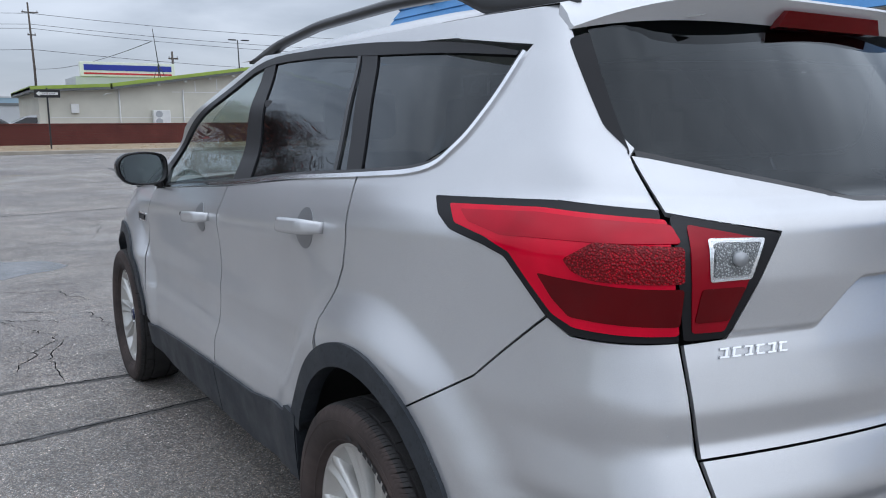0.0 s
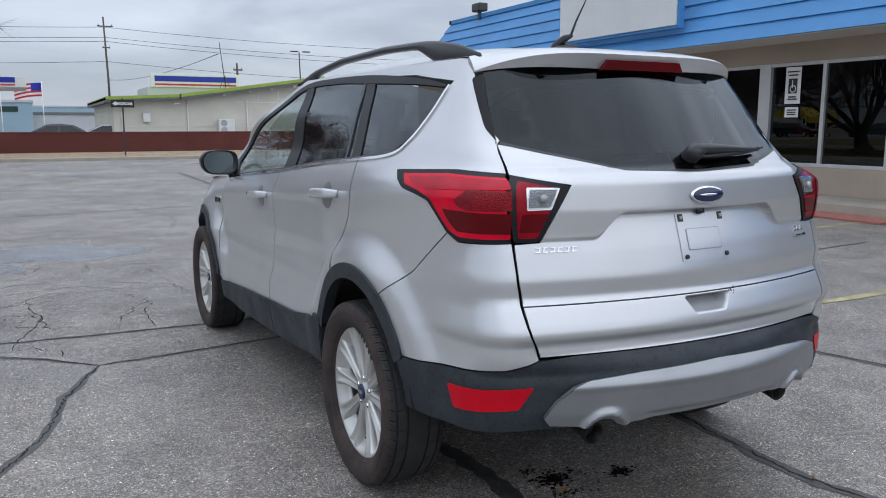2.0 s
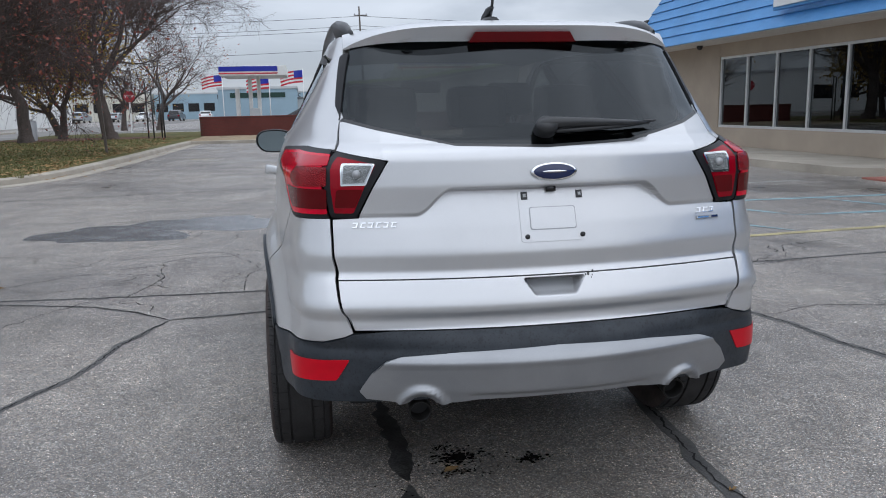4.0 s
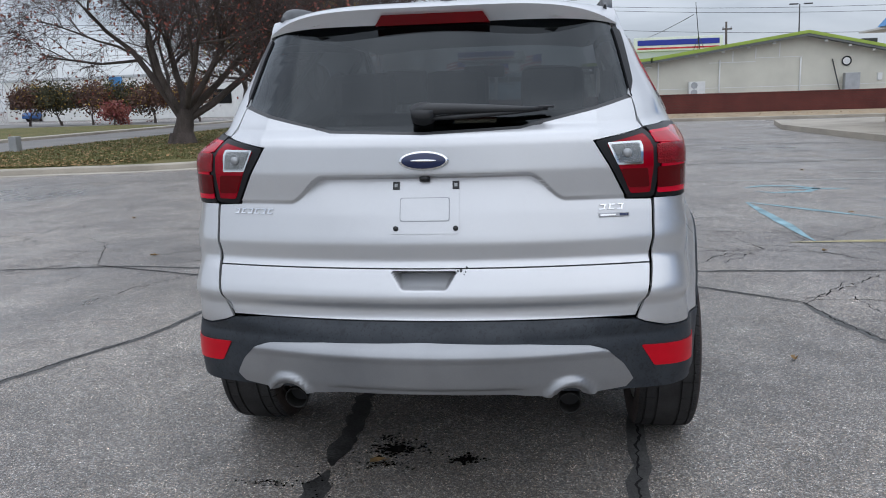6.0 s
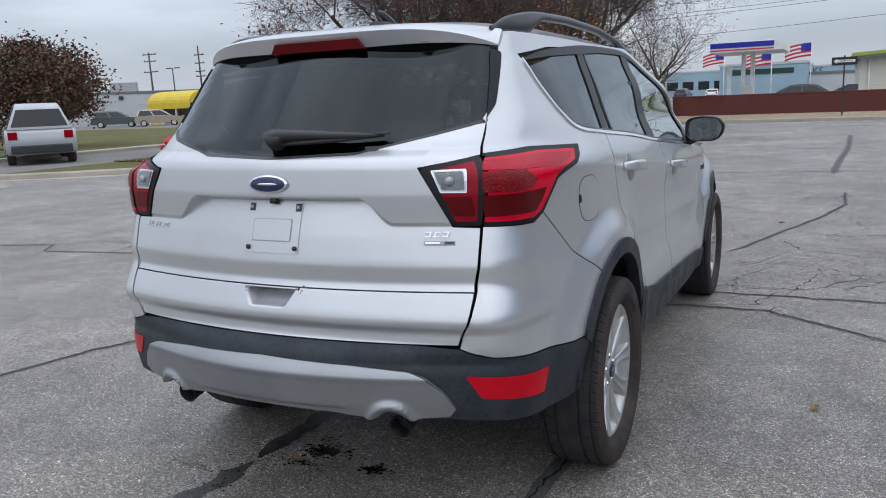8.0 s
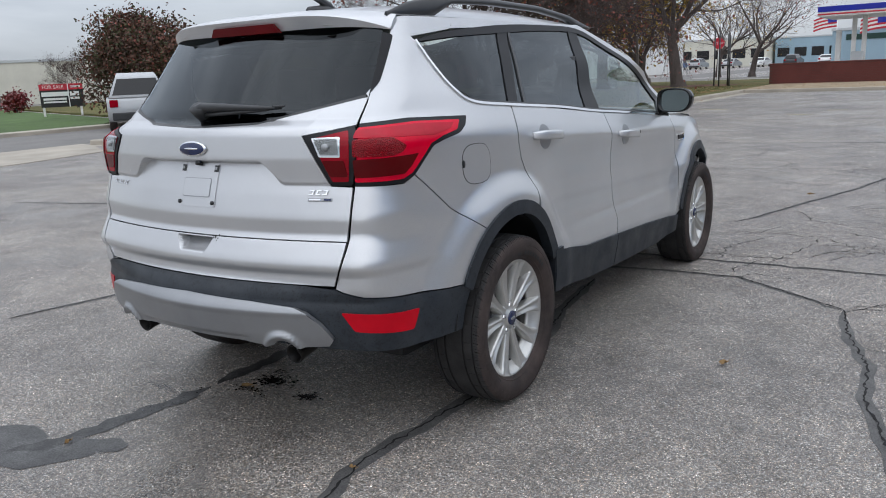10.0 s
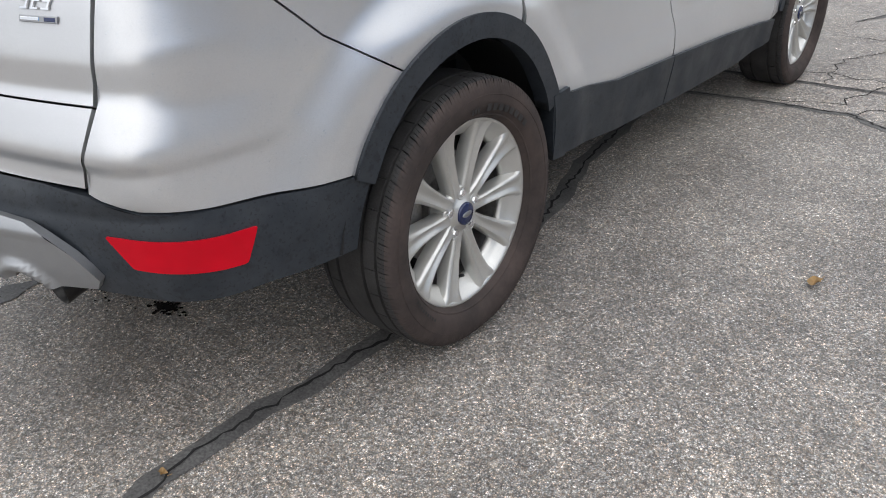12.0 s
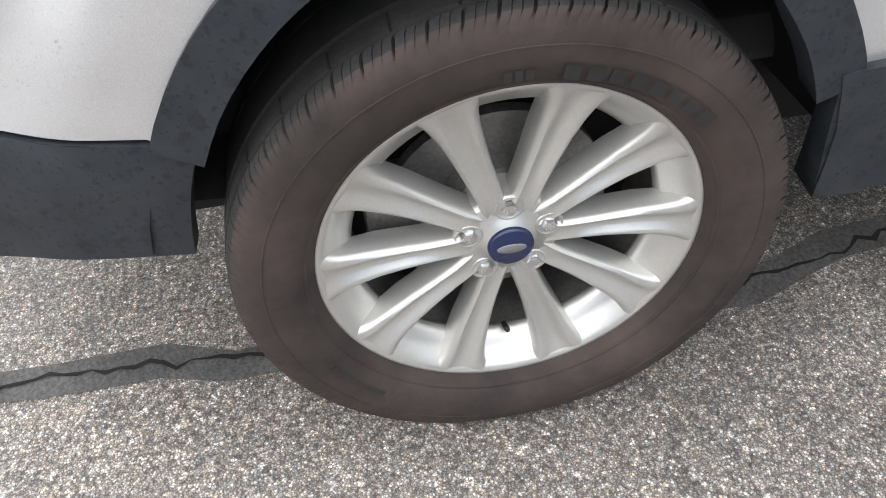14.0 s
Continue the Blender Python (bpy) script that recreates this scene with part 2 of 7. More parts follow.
LANE = grained("grey_side_road", (0.185, 0.175, 0.165), 0.85, 0.8, 1.2, 0.35, 0.15, 60, 0.3, 0.004)
LINE_YELLOW = grained("worn_yellow_paint", (0.44, 0.38, 0.20), 0.7, 0.45, 1.15, 4, 0.35, 90)
LINE_WHITE = grained("worn_white_paint", (0.42, 0.42, 0.39), 0.7, 0.5, 1.15, 4, 0.35, 90)
LINE_BLUE = grained("worn_pale_blue_paint", (0.26, 0.42, 0.47), 0.7, 0.5, 1.15, 4, 0.35, 90)


def grass_ground():
    k = Mat("autumn_lawn", (0.1, 0.1, 0.04), 0.95, 0, 0, 0.2)
    c = k.ramp(k.noise(0.5, 6, 0.7), [(0.3, (0.085, 0.098, 0.030)), (0.55, (0.150, 0.135, 0.055)), (0.75, (0.205, 0.150, 0.065))])
    k.base(k.mix(c, k.ramp(k.noise(35, 4, 0.7), [(0.3, 0.5), (0.7, 1.4)])))
    k.bump(k.noise(60, 4), 0.6, 0.03)
    return k.m


LAWN = grass_ground()
BLADE = grained("grass_blades", (0.13, 0.125, 0.045), 0.9, 0.6, 1.4, 0.6, 0.2, 40)
LITTER = grained("fallen_leaves", (0.30, 0.185, 0.075), 0.8, 0.6, 1.3, 1.3, 0.2, 40)
MULCH = grained("reddish_mulch", (0.14, 0.068, 0.045), 0.95, 0.6, 1.4, 5, 0.3, 60, 0.5, 0.02)
BRICK = grained("dark_red_brick", (0.135, 0.036, 0.029), 0.82, 0.75, 1.2, 1.3, 0.15, 80, 0.3, 0.004)
MORTAR = grained("dark_mortar", (0.10, 0.055, 0.045), 0.9, 0.8, 1.2, 2, 0.15, 90)
WHITE_WALL = grained("cream_white_painted_block", (0.66, 0.64, 0.55), 0.75, 0.9, 1.04, 0.7, 0.04, 40, 0.2, 0.004)
LIME = grained("lime_green_fascia", (0.33, 0.45, 0.07), 0.5, 0.85, 1.1, 1, 0.05, 60)
ROOF_GREY = grained("grey_metal_roof", (0.16, 0.17, 0.17), 0.6, 0.85, 1.15, 0.6, 0.06, 40)
BEIGE = grained("tan_painted_brick", (0.40, 0.335, 0.265), 0.8, 0.86, 1.1, 0.8, 0.06, 60)
BLUE_SIDING = grained("sky_blue_painted_siding", (0.070, 0.25, 0.54), 0.5, 0.88, 1.08, 0.9, 0.05, 60)
SOFFIT = grained("off_white_soffit", (0.62, 0.60, 0.56), 0.7, 0.9, 1.05, 1.2, 0.04, 40)
PANEL_WHITE = grained("white_sign_panel", (0.72, 0.74, 0.74), 0.45, 0.93, 1.04, 1, 0.02, 40)
ALU = grained("brushed_aluminium_frame", (0.62, 0.63, 0.63), 0.4, 0.9, 1.05, 4, 0.05, 90, metal=0.5)
WOOD_POLE = grained("weathered_pole_wood", (0.105, 0.088, 0.075), 0.9, 0.7, 1.2, 3, 0.2, 40, stretch=(1, 1, 0.1))
BARK = grained("grey_brown_bark", (0.085, 0.068, 0.060), 0.95, 0.6, 1.35, 4, 0.3, 40, 0.8, 0.02, stretch=(1, 1, 0.3))
TWIG = grained("thin_twigs", (0.088, 0.064, 0.058), 0.95, 0.7, 1.3, 1.5, 0.1, 30)
LEAF_RED = grained("dull_red_leaves", (0.235, 0.070, 0.050), 0.8, 0.55, 1.4, 0.9, 0.15, 20)
LEAF_MAROON = grained("maroon_green_leaves", (0.105, 0.050, 0.033), 0.8, 0.5, 1.5, 0.35, 0.2, 20)
LEAF_GREEN = grained("dark_olive_leaves", (0.060, 0.058, 0.024), 0.8, 0.6, 1.4, 0.5, 0.2, 20)
LEAF_YELLOW = grained("yellow_autumn_leaves", (0.42, 0.27, 0.04), 0.8, 0.6, 1.25, 0.8, 0.15, 20)
WHITE = grained("white_enamel", (0.78, 0.78, 0.76), 0.5, 0.9, 1.04, 2, 0.03, 40)
BLACK = grained("black_enamel", (0.015, 0.015, 0.016), 0.5, 0.85, 1.2, 2, 0.03, 40)
SIGN_BLUE = grained("deep_blue_sign_face", (0.018, 0.030, 0.35), 0.35, 0.92, 1.06, 1, 0.02, 40)
SIGN_RED = grained("red_sign_face", (0.52, 0.025, 0.045), 0.4, 0.9, 1.06, 1, 0.02, 40)
PALE_BLUE = grained("pale_blue_metal_wall", (0.30, 0.42, 0.50), 0.6, 0.9, 1.06, 0.3, 0.03, 30)
GREY_WALL = grained("pale_grey_metal_wall", (0.52, 0.54, 0.55), 0.6, 0.9, 1.06, 0.3, 0.03, 30)
YELLOW = grained("yellow_canvas", (0.68, 0.50, 0.03), 0.6, 0.9, 1.08, 0.8, 0.04, 40)
BROWN_BRICK = grained("brown_brick_wall", (0.115, 0.075, 0.058), 0.85, 0.75, 1.2, 2.5, 0.15, 30)
GALV = grained("galvanised_steel", (0.42, 0.43, 0.44), 0.5, 0.85, 1.1, 3, 0.08, 60, metal=0.5)
TERRA = grained("faded_red_ramp_tiles", (0.34, 0.135, 0.105), 0.85, 0.75, 1.15, 2, 0.15, 60, 0.3, 0.003)

# ---- mesh helpers ----
def from_lists(verts, faces, smooth=False):
    me = bpy.data.meshes.new("mesh")
    me.from_pydata([tuple(map(float, v)) for v in verts], [], [tuple(q) for q in faces])
    if smooth:
        me.polygons.foreach_set("use_smooth", [True] * len(me.polygons))
    me.update()
    return me


def from_bm(bm, smooth=False):
    me = bpy.data.meshes.new("mesh")
    bmesh.ops.recalc_face_normals(bm, faces=bm.faces)
    bm.to_mesh(me)
    bm.free()
    if smooth:
        me.polygons.foreach_set("use_smooth", [True] * len(me.polygons))
    return me


def part(name, me, material, parent=None, label="", at=None):
    """Link a mesh (or bmesh) as one object under a thing or a part."""
    if isinstance(me, bmesh.types.BMesh):
        me = from_bm(me)
    if material is not None and not len(me.materials):
        me.materials.append(material)
    ob = new(name, me)
    if at is not None:
        ob.matrix_basis = at
    if parent is not None:
        while parent.parent is not None and parent.parent.parent is not None:
            parent = parent.parent
        ob.parent = parent
    if label:
        tagged(ob, label)
    return ob


def thing(name, label, category, group="", kind="", at=None):
    ob = new(name)
    ob.empty_display_size = 0.1
    if at is not None:
        ob.matrix_basis = at
    return tagged(ob, label, category, group, kind)


def box(bm, x0, y0, z0, x1, y1, z1, bevel=0.0, m=None):
    r = bmesh.ops.create_cube(bm, size=1)
    vs = r["verts"]
    for v in vs:
        v.co = Vector(((x0 + x1) / 2 + v.co.x * (x1 - x0), (y0 + y1) / 2 + v.co.y * (y1 - y0), (z0 + z1) / 2 + v.co.z * (z1 - z0)))
    if bevel:
        es = {e for v in vs for e in v.link_edges}
        out = bmesh.ops.bevel(bm, geom=list(es), offset=bevel, segments=2, affect="EDGES", profile=0.6)
        vs = list({v for q in out["faces"] for v in q.verts} | {v for v in vs if v.is_valid})
    if m is not None:
        bmesh.ops.transform(bm, matrix=m, verts=vs)
    return vs


def boxmesh(x0, y0, z0, x1, y1, z1, bevel=0.0):
    bm = bmesh.new()
    box(bm, x0, y0, z0, x1, y1, z1, bevel)
    return from_bm(bm)


def tube(points, radii, sides=8, cap=True):
    """Verts and faces of a tube along points."""
    pts = [Vector(p) for p in points]
    if not hasattr(radii, "__len__"):
        radii = [radii] * len(pts)
    vs, fs = [], []
    ref = Vector((0, 0, 1))
    for i, p in enumerate(pts):
        d = (pts[min(i + 1, len(pts) - 1)] - pts[max(i - 1, 0)]).normalized()
        if abs(d.dot(ref)) > 0.95:
            ref = Vector((1, 0, 0))
        a = d.cross(ref).normalized()
        b = d.cross(a)
        for k in range(sides):
            t = 2 * math.pi * k / sides
            vs.append(p + (a * math.cos(t) + b * math.sin(t)) * radii[i])
    for i in range(len(pts) - 1):
        for k in range(sides):
            j = (k + 1) % sides
            fs.append((i * sides + k, i * sides + j, (i + 1) * sides + j, (i + 1) * sides + k))
    if cap:
        fs.append(tuple(range(sides))[::-1])
        fs.append(tuple(range((len(pts) - 1) * sides, len(pts) * sides)))
    return vs, fs


def tubemesh(points, radii, sides=8):
    return from_lists(*tube(points, radii, sides), smooth=True)


def lathe(profile, sides=48, axis="x", closed=False):
    """Verts and faces of (along, radius) pairs turned about an axis."""
    vs, fs, n = [], [], len(profile)
    for k in range(sides):
        t = 2 * math.pi * k / sides
        for a, r in profile:
            c, s = r * math.cos(t), r * math.sin(t)
            vs.append((a, c, s) if axis == "x" else (c, s, a) if axis == "z" else (s, a, c))
    for k in range(sides):
        j = (k + 1) % sides
        for i in range(n - 1 + (1 if closed else 0)):
            i2 = (i + 1) % n
            fs.append((k * n + i, j * n + i, j * n + i2, k * n + i2))
    return vs, fs


def merge(*pairs):
    vs, fs = [], []
    for v, q in pairs:
        o = len(vs)
        vs += list(v)
        fs += [tuple(i + o for i in face) for face in q]
    return vs, fs


def moved(pair, m):
    return [m @ Vector(v) for v in pair[0]], pair[1]


def prism(outline, y0, y1):
    """A flat outline of (x, z) pairs given depth along y."""
    n = len(outline)
    vs = [(x, y0, z) for x, z in outline] + [(x, y1, z) for x, z in outline]
    fs = [tuple(range(n)), tuple(range(2 * n - 1, n - 1, -1))] + [(i, i + n, (i + 1) % n + n, (i + 1) % n) for i in range(n)]
    bm = bmesh.new()
    bv = [bm.verts.new(v) for v in vs]
    for q in fs:
        bm.faces.new([bv[i] for i in q])
    return from_bm(bm)


# ---- the skin of the car: its half-width by length and height, its tail by width and height ----
def table(pts, sigma, lo=-1.0, hi=4.2, step=0.002):
    g = np.arange(lo, hi, step)
    p = np.array(pts)
    v = np.interp(g, p[:, 0], p[:, 1])
    n = int(4 * sigma / step) + 1
    k = np.exp(-0.5 * (np.arange(-n, n + 1) * step / sigma) ** 2)
    v = np.convolve(np.pad(v, n, mode="edge"), k / k.sum(), mode="valid")
    return lambda q: np.interp(q, g, v)


def sstep(a, b, q):
    t = np.clip((q - a) / (b - a), 0, 1)
    return t * t * (3 - 2 * t)


PROF = table([(0.0, .79), (.2, .81), (.3, .835), (.42, .852), (.53, .858), (.575, .858), (.62, .853), (.70, .852), (.80, .856), (.95, .841), (1.065, .834), (1.09, .833), (1.13, .823), (1.19, .799), (1.25, .768), (1.47, .643), (1.56, .605), (1.62, .55), (1.7, .45)], .010)
FRONT = table([(-1, 0), (2.2, 0), (2.7, -.01), (3.1, -.07), (3.35, -.19), (3.5, -.36), (3.6, -.6), (4, -.9)], .06)


LIP = table([(0, 0), (.62, 0), (.676, .002), (.700, .013), (.715, .015), (.735, .012), (.79, 0), (1, 0)], .006)
FLANK = table([(0, 0), (.44, 0), (.52, .004), (.59, -.006), (.67, -.022), (.75, -.030), (.85, -.026), (.95, -.012), (1.02, .003), (1.045, .005), (1.09, 0), (2, 0)], .010)
LEDGE = table([(0, 0), (.80, 0), (.86, .007), (.884, .010), (.96, 0), (2, 0)], .007)


TAPER = table([(0, .11), (.5, .116), (.7, .150), (.9, .165), (1.05, .15), (1.13, .14), (1.2, .32), (1.45, .16), (2, .16)], .02)


def side_x(y, z):
    blend = sstep(.55, .85, z) * (1 - sstep(1.2, 1.4, z))
    x = PROF(z + .075 * y * blend)
    x = x - TAPER(z) * np.clip(.1 - y, 0, None) ** 2
    for yw in (0.0, 2.69):
        r = np.hypot(y - yw, z - .34)
        x = x + .034 * (1 - sstep(.495, .62, r)) * (1 - .6 * (1 - sstep(.45, .70, z)) * sstep(0, .2, np.abs(y - yw)))
    x = x + LIP(z) * (1 - sstep(-.62, -.40, y)) + LEDGE(z) * (1 - sstep(-.66, -.50, y))
    x = x + FLANK(z + .045 * (y - .4)) * sstep(.20, .60, y) * (1 - sstep(2.0, 2.45, y))
    return x + FRONT(y)


CENTRE = table([(0, -.70), (.25, -.78), (.32, -.87), (.38, -.905), (.47, -.925), (.56, -.93), (.61, -.915), (.648, -.878), (.677, -.875), (.700, -.893), (.715, -.895), (.735, -.889), (.785, -.868), (.815, -.852), (.865, -.860), (.885, -.856), (.95, -.838), (1.06, -.80), (1.16, -.785), (1.195, -.78), (1.215, -.77), (1.58, -.458), (1.70, -.37)], .006)
BROW = table([(0, -.83), (1.0, -.834), (1.07, -.840), (1.15, -.831), (1.175, -.819), (1.2, -.775), (1.3, -.7), (1.7, -.42)], .006)


def rear_y(x, z):
    a = np.abs(x)
    zl = 1.058 - .073 * sstep(.30, .41, a)
    m = sstep(zl - .007, zl + .007, z) * (1 - sstep(1.19, 1.21, z))
    k = .20 + .03 * sstep(.7, .9, z) + .14 * (1 - sstep(.58, .66, z)) + .10 * sstep(1.15, 1.3, z)
    y = CENTRE(z) * (1 - m) + np.minimum(BROW(z), CENTRE(z)) * m
    edge = .094 - .6 * np.clip(.785 - z, 0, .05)
    grip = (1 - sstep(edge - .008, edge + .002, a)) * sstep(.733, .743, z) * (1 - sstep(.781, .787, z))
    y = y + k * a * a + .35 * np.clip(a - .5, 0, None) * sstep(1.12, 1.18, z)
    return y + (.012 + 1.3 * np.clip(z - .735, 0, .05)) * grip


def skin(x, y, z):
    a = np.abs(x) - side_x(y, z)
    b = rear_y(x, z) - y
    h = .08
    d = np.clip(.5 + .5 * (a - b) / h, 0, 1)
    return b * (1 - d) + a * d + h * d * (1 - d)


BEND = 1.3


def spot(u, z, off=0.0):
    """The point of the skin at the girth u (0 at the tail's middle, BEND at the rear axle) and the height z."""
    u, z = np.asarray(u, float), np.asarray(z, float)
    th = np.clip(u / BEND, -1, 1) * np.pi / 2
    dx, dy = np.sin(th), -np.cos(th)
    y0 = np.clip(np.abs(u) - BEND, 0, None)
    lo, hi = np.full_like(u, .02), np.full_like(u, 1.3)
    for _ in range(28):
        m = (lo + hi) / 2
        out = skin(dx * m, y0 + dy * m, z) > 0
        hi, lo = np.where(out, m, hi), np.where(out, lo, m)
    m = (lo + hi) / 2
    return np.stack([dx * m, y0 + dy * m, z + 0 * m], -1)


def normal_at(u, z, e=.0025):
    du = spot(u + e, z) - spot(u - e, z)
    dz = spot(u, z + e) - spot(u, z - e)
    n = np.cross(du, dz)
    return n / np.linalg.norm(n, axis=-1, keepdims=True)


GIRTHS = np.linspace(0, BEND, 261)


def S(y, z):
    """Girth and height of a point on the car's side."""
    if y >= 0:
        return (BEND + y, z)
    p = spot(GIRTHS, np.full_like(GIRTHS, z))
    return (float(np.interp(y, np.maximum.accumulate(p[:, 1]), GIRTHS)), z)


def R(x, z):
    """Girth and height of a point on the car's tail."""
    p = spot(GIRTHS, np.full_like(GIRTHS, z))
    return (math.copysign(float(np.interp(abs(x), np.maximum.accumulate(p[:, 0]), GIRTHS)), x), z)


def rounded(pts, radius=.012, n=4):
    """An outline with its corners rounded off."""
    out, m = [], len(pts)
    for i in range(m):
        p, a, b = (np.array(pts[k % m], float) for k in (i, i - 1, i + 1))
        la, lb = np.linalg.norm(a - p), np.linalg.norm(b - p)
        if la < 1e-6 or lb < 1e-6:
            continue
        ra = p + (a - p) / la * min(radius, la * .45)
        rb = p + (b - p) / lb * min(radius, lb * .45)
        for k in range(n + 1):
            t = k / n
            out.append(tuple((1 - t) ** 2 * ra + 2 * t * (1 - t) * p + t * t * rb))
    return out


def curve(pts, n=6):
    """A smooth run of points through pts."""
    p = [np.array(q, float) for q in pts]
    p = [2 * p[0] - p[1]] + p + [2 * p[-1] - p[-2]]
    out = []
    for i in range(1, len(p) - 2):
        for k in range(n):
            t = k / n
            out.append(tuple(.5 * (2 * p[i] + (p[i + 1] - p[i - 1]) * t + (2 * p[i - 1] - 5 * p[i] + 4 * p[i + 1] - p[i + 2]) * t * t + (3 * p[i] - p[i - 1] - 3 * p[i + 1] + p[i + 2]) * t ** 3)))
    return out + [tuple(p[-2])]


def clip_half(poly, axis, limit, keep_less):
    out = []
    for i in range(len(poly)):
        a, b = poly[i - 1], poly[i]
        ia = a[axis] <= limit if keep_less else a[axis] >= limit
        ib = b[axis] <= limit if keep_less else b[axis] >= limit
        if ia != ib:
            t = (limit - a[axis]) / (b[axis] - a[axis])
            q = [a[0] + (b[0] - a[0]) * t, a[1] + (b[1] - a[1]) * t]
            q[axis] = limit
            out.append(tuple(q))
        if ib:
            out.append(b)
    return out


def fill(outline, step):
    """Cells of a grid of that step, cut to the outline: flat points and faces."""
    xs, zs = [p[0] for p in outline], [p[1] for p in outline]
    x0, z0 = min(xs) - 1e-4, min(zs) - 1e-4
    sx = step if not hasattr(step, "__len__") else step[0]
    sz = step if not hasattr(step, "__len__") else step[1]
    nx, nz = int((max(xs) - x0) / sx) + 1, int((max(zs) - z0) / sz) + 1
    crossed = set()
    for i in range(len(outline)):
        a, b = outline[i - 1], outline[i]
        k = max(2, int(max(abs(a[0] - b[0]) / sx, abs(a[1] - b[1]) / sz) * 6) + 2)
        for j in range(k + 1):
            cx, cz = (a[0] + (b[0] - a[0]) * j / k - x0) / sx, (a[1] + (b[1] - a[1]) * j / k - z0) / sz
            for ex in (-.02, .02):
                for ez in (-.02, .02):
                    crossed.add((int(cx + ex), int(cz + ez)))
    ring = np.array(outline)
    cx = x0 + (np.arange(nx) + .5) * sx
    cz = z0 + (np.arange(nz) + .5) * sz
    gx, gz = np.meshgrid(cx, cz, indexing="ij")
    inside = np.zeros(gx.shape, bool)
    for i in range(len(ring)):
        (ax, az), (bx, bz) = ring[i - 1], ring[i]
        if az != bz:
            hit = ((az > gz) != (bz > gz)) & (gx < (bx - ax) * (gz - az) / (bz - az) + ax)
            inside ^= hit
    pts, index, faces = [], {}, []

    def put(p):
        key = (round(p[0], 5), round(p[1], 5))
        if key not in index:
            index[key] = len(pts)
            pts.append(p)
        return index[key]

    for i in range(nx):
        for j in range(nz):
            a, b, c, d = x0 + i * sx, x0 + (i + 1) * sx, z0 + j * sz, z0 + (j + 1) * sz
            if (i, j) in crossed:
                poly = clip_half(outline, 0, a, False)
                if poly: poly = clip_half(poly, 0, b, True)
                if poly: poly = clip_half(poly, 1, c, False)
                if poly: poly = clip_half(poly, 1, d, True)
            elif inside[i, j]:
                poly = [(a, c), (b, c), (b, d), (a, d)]
            else:
                continue
            if len(poly) < 3:
                continue
            ids = []
            for p in poly:
                k = put(p)
                if not ids or (k != ids[-1] and k != ids[0]) or k not in ids:
                    if k not in ids:
                        ids.append(k)
            if len(ids) >= 3:
                area = sum(pts[ids[q - 1]][0] * pts[ids[q]][1] - pts[ids[q]][0] * pts[ids[q - 1]][1] for q in range(len(ids)))
                if abs(area) > 1e-9:
                    faces.append(ids if area > 0 else ids[::-1])
    return pts, faces


def panel(outline, step=.014, off=0.0, depth=.010, left=False, both=False, lift=None):
    """A sheet on the car's skin inside the outline, off metres proud of it, its rim turned in by depth. left: mirrored."""
    if sum(outline[i - 1][0] * outline[i][1] - outline[i][0] * outline[i - 1][1] for i in range(len(outline))) < 0:
        outline = outline[::-1]
    pts, faces = fill(outline, step)
    a = np.array(pts)
    base, nor = spot(a[:, 0], a[:, 1]), normal_at(a[:, 0], a[:, 1])
    rise = off if lift is None else off + lift(base)
    pos = base + nor * (rise if not hasattr(rise, "__len__") else rise[:, None])
    if lift is not None:
        def raised(u, z):
            b = spot(u, z)
            return b + normal_at(u, z) * (off + lift(b))[:, None]
        e = .002
        nor = np.cross(raised(a[:, 0] + e, a[:, 1]) - raised(a[:, 0] - e, a[:, 1]), raised(a[:, 0], a[:, 1] + e) - raised(a[:, 0], a[:, 1] - e))
        nor = nor / np.linalg.norm(nor, axis=1, keepdims=True)
    verts, norms = pos.tolist(), nor.tolist()
    ring = np.array([(p[0], p[1]) for p in outline])
    dense = []
    for i in range(len(ring)):
        p, q = ring[i - 1], ring[i]
        k = max(1, int(np.linalg.norm(q - p) / .03))
        dense += [p + (q - p) * j / k for j in range(k)]
    dense = np.array(dense)
    rb, rn = spot(dense[:, 0], dense[:, 1]), normal_at(dense[:, 0], dense[:, 1])
    rr = off if lift is None else (off + lift(rb))[:, None]
    n, o = len(dense), len(verts)
    tang = np.roll(rb, -1, 0) - np.roll(rb, 1, 0)
    outw = np.cross(tang, rn)
    outw /= np.linalg.norm(outw, axis=1, keepdims=True) + 1e-9
    top, low = rb + rn * rr, rb + rn * (rr - depth)
    verts += top.tolist() + low.tolist()
    norms += outw.tolist() * 2
    faces = [list(q) for q in faces] + [[o + i, o + n + i, o + n + (i + 1) % n, o + (i + 1) % n] for i in range(n)]
    if left:
        verts = [(-x, y, z) for x, y, z in verts]
        norms = [(-x, y, z) for x, y, z in norms]
        faces = [q[::-1] for q in faces]
    me = from_lists(verts, faces, True)
    me.normals_split_custom_set_from_vertices([tuple(v) for v in norms])
    return me


def arc(cy, cz, r, a0, a1, n=20):
    return [(cy + r * math.cos(radians(a0 + (a1 - a0) * k / n)), cz + r * math.sin(radians(a0 + (a1 - a0) * k / n))) for k in range(n + 1)]


def sides(points):
    return [S(*p) for p in points]


def rears(points):
    return [R(*p) for p in points]

# ---- ground, kerbs, walks ----
def sheet(points, z=0.0):
    bm = bmesh.new()
    bm.faces.new([bm.verts.new((x, y, z)) for x, y in points])
    bmesh.ops.triangulate(bm, faces=bm.faces)
    me = from_bm(bm)
    return me


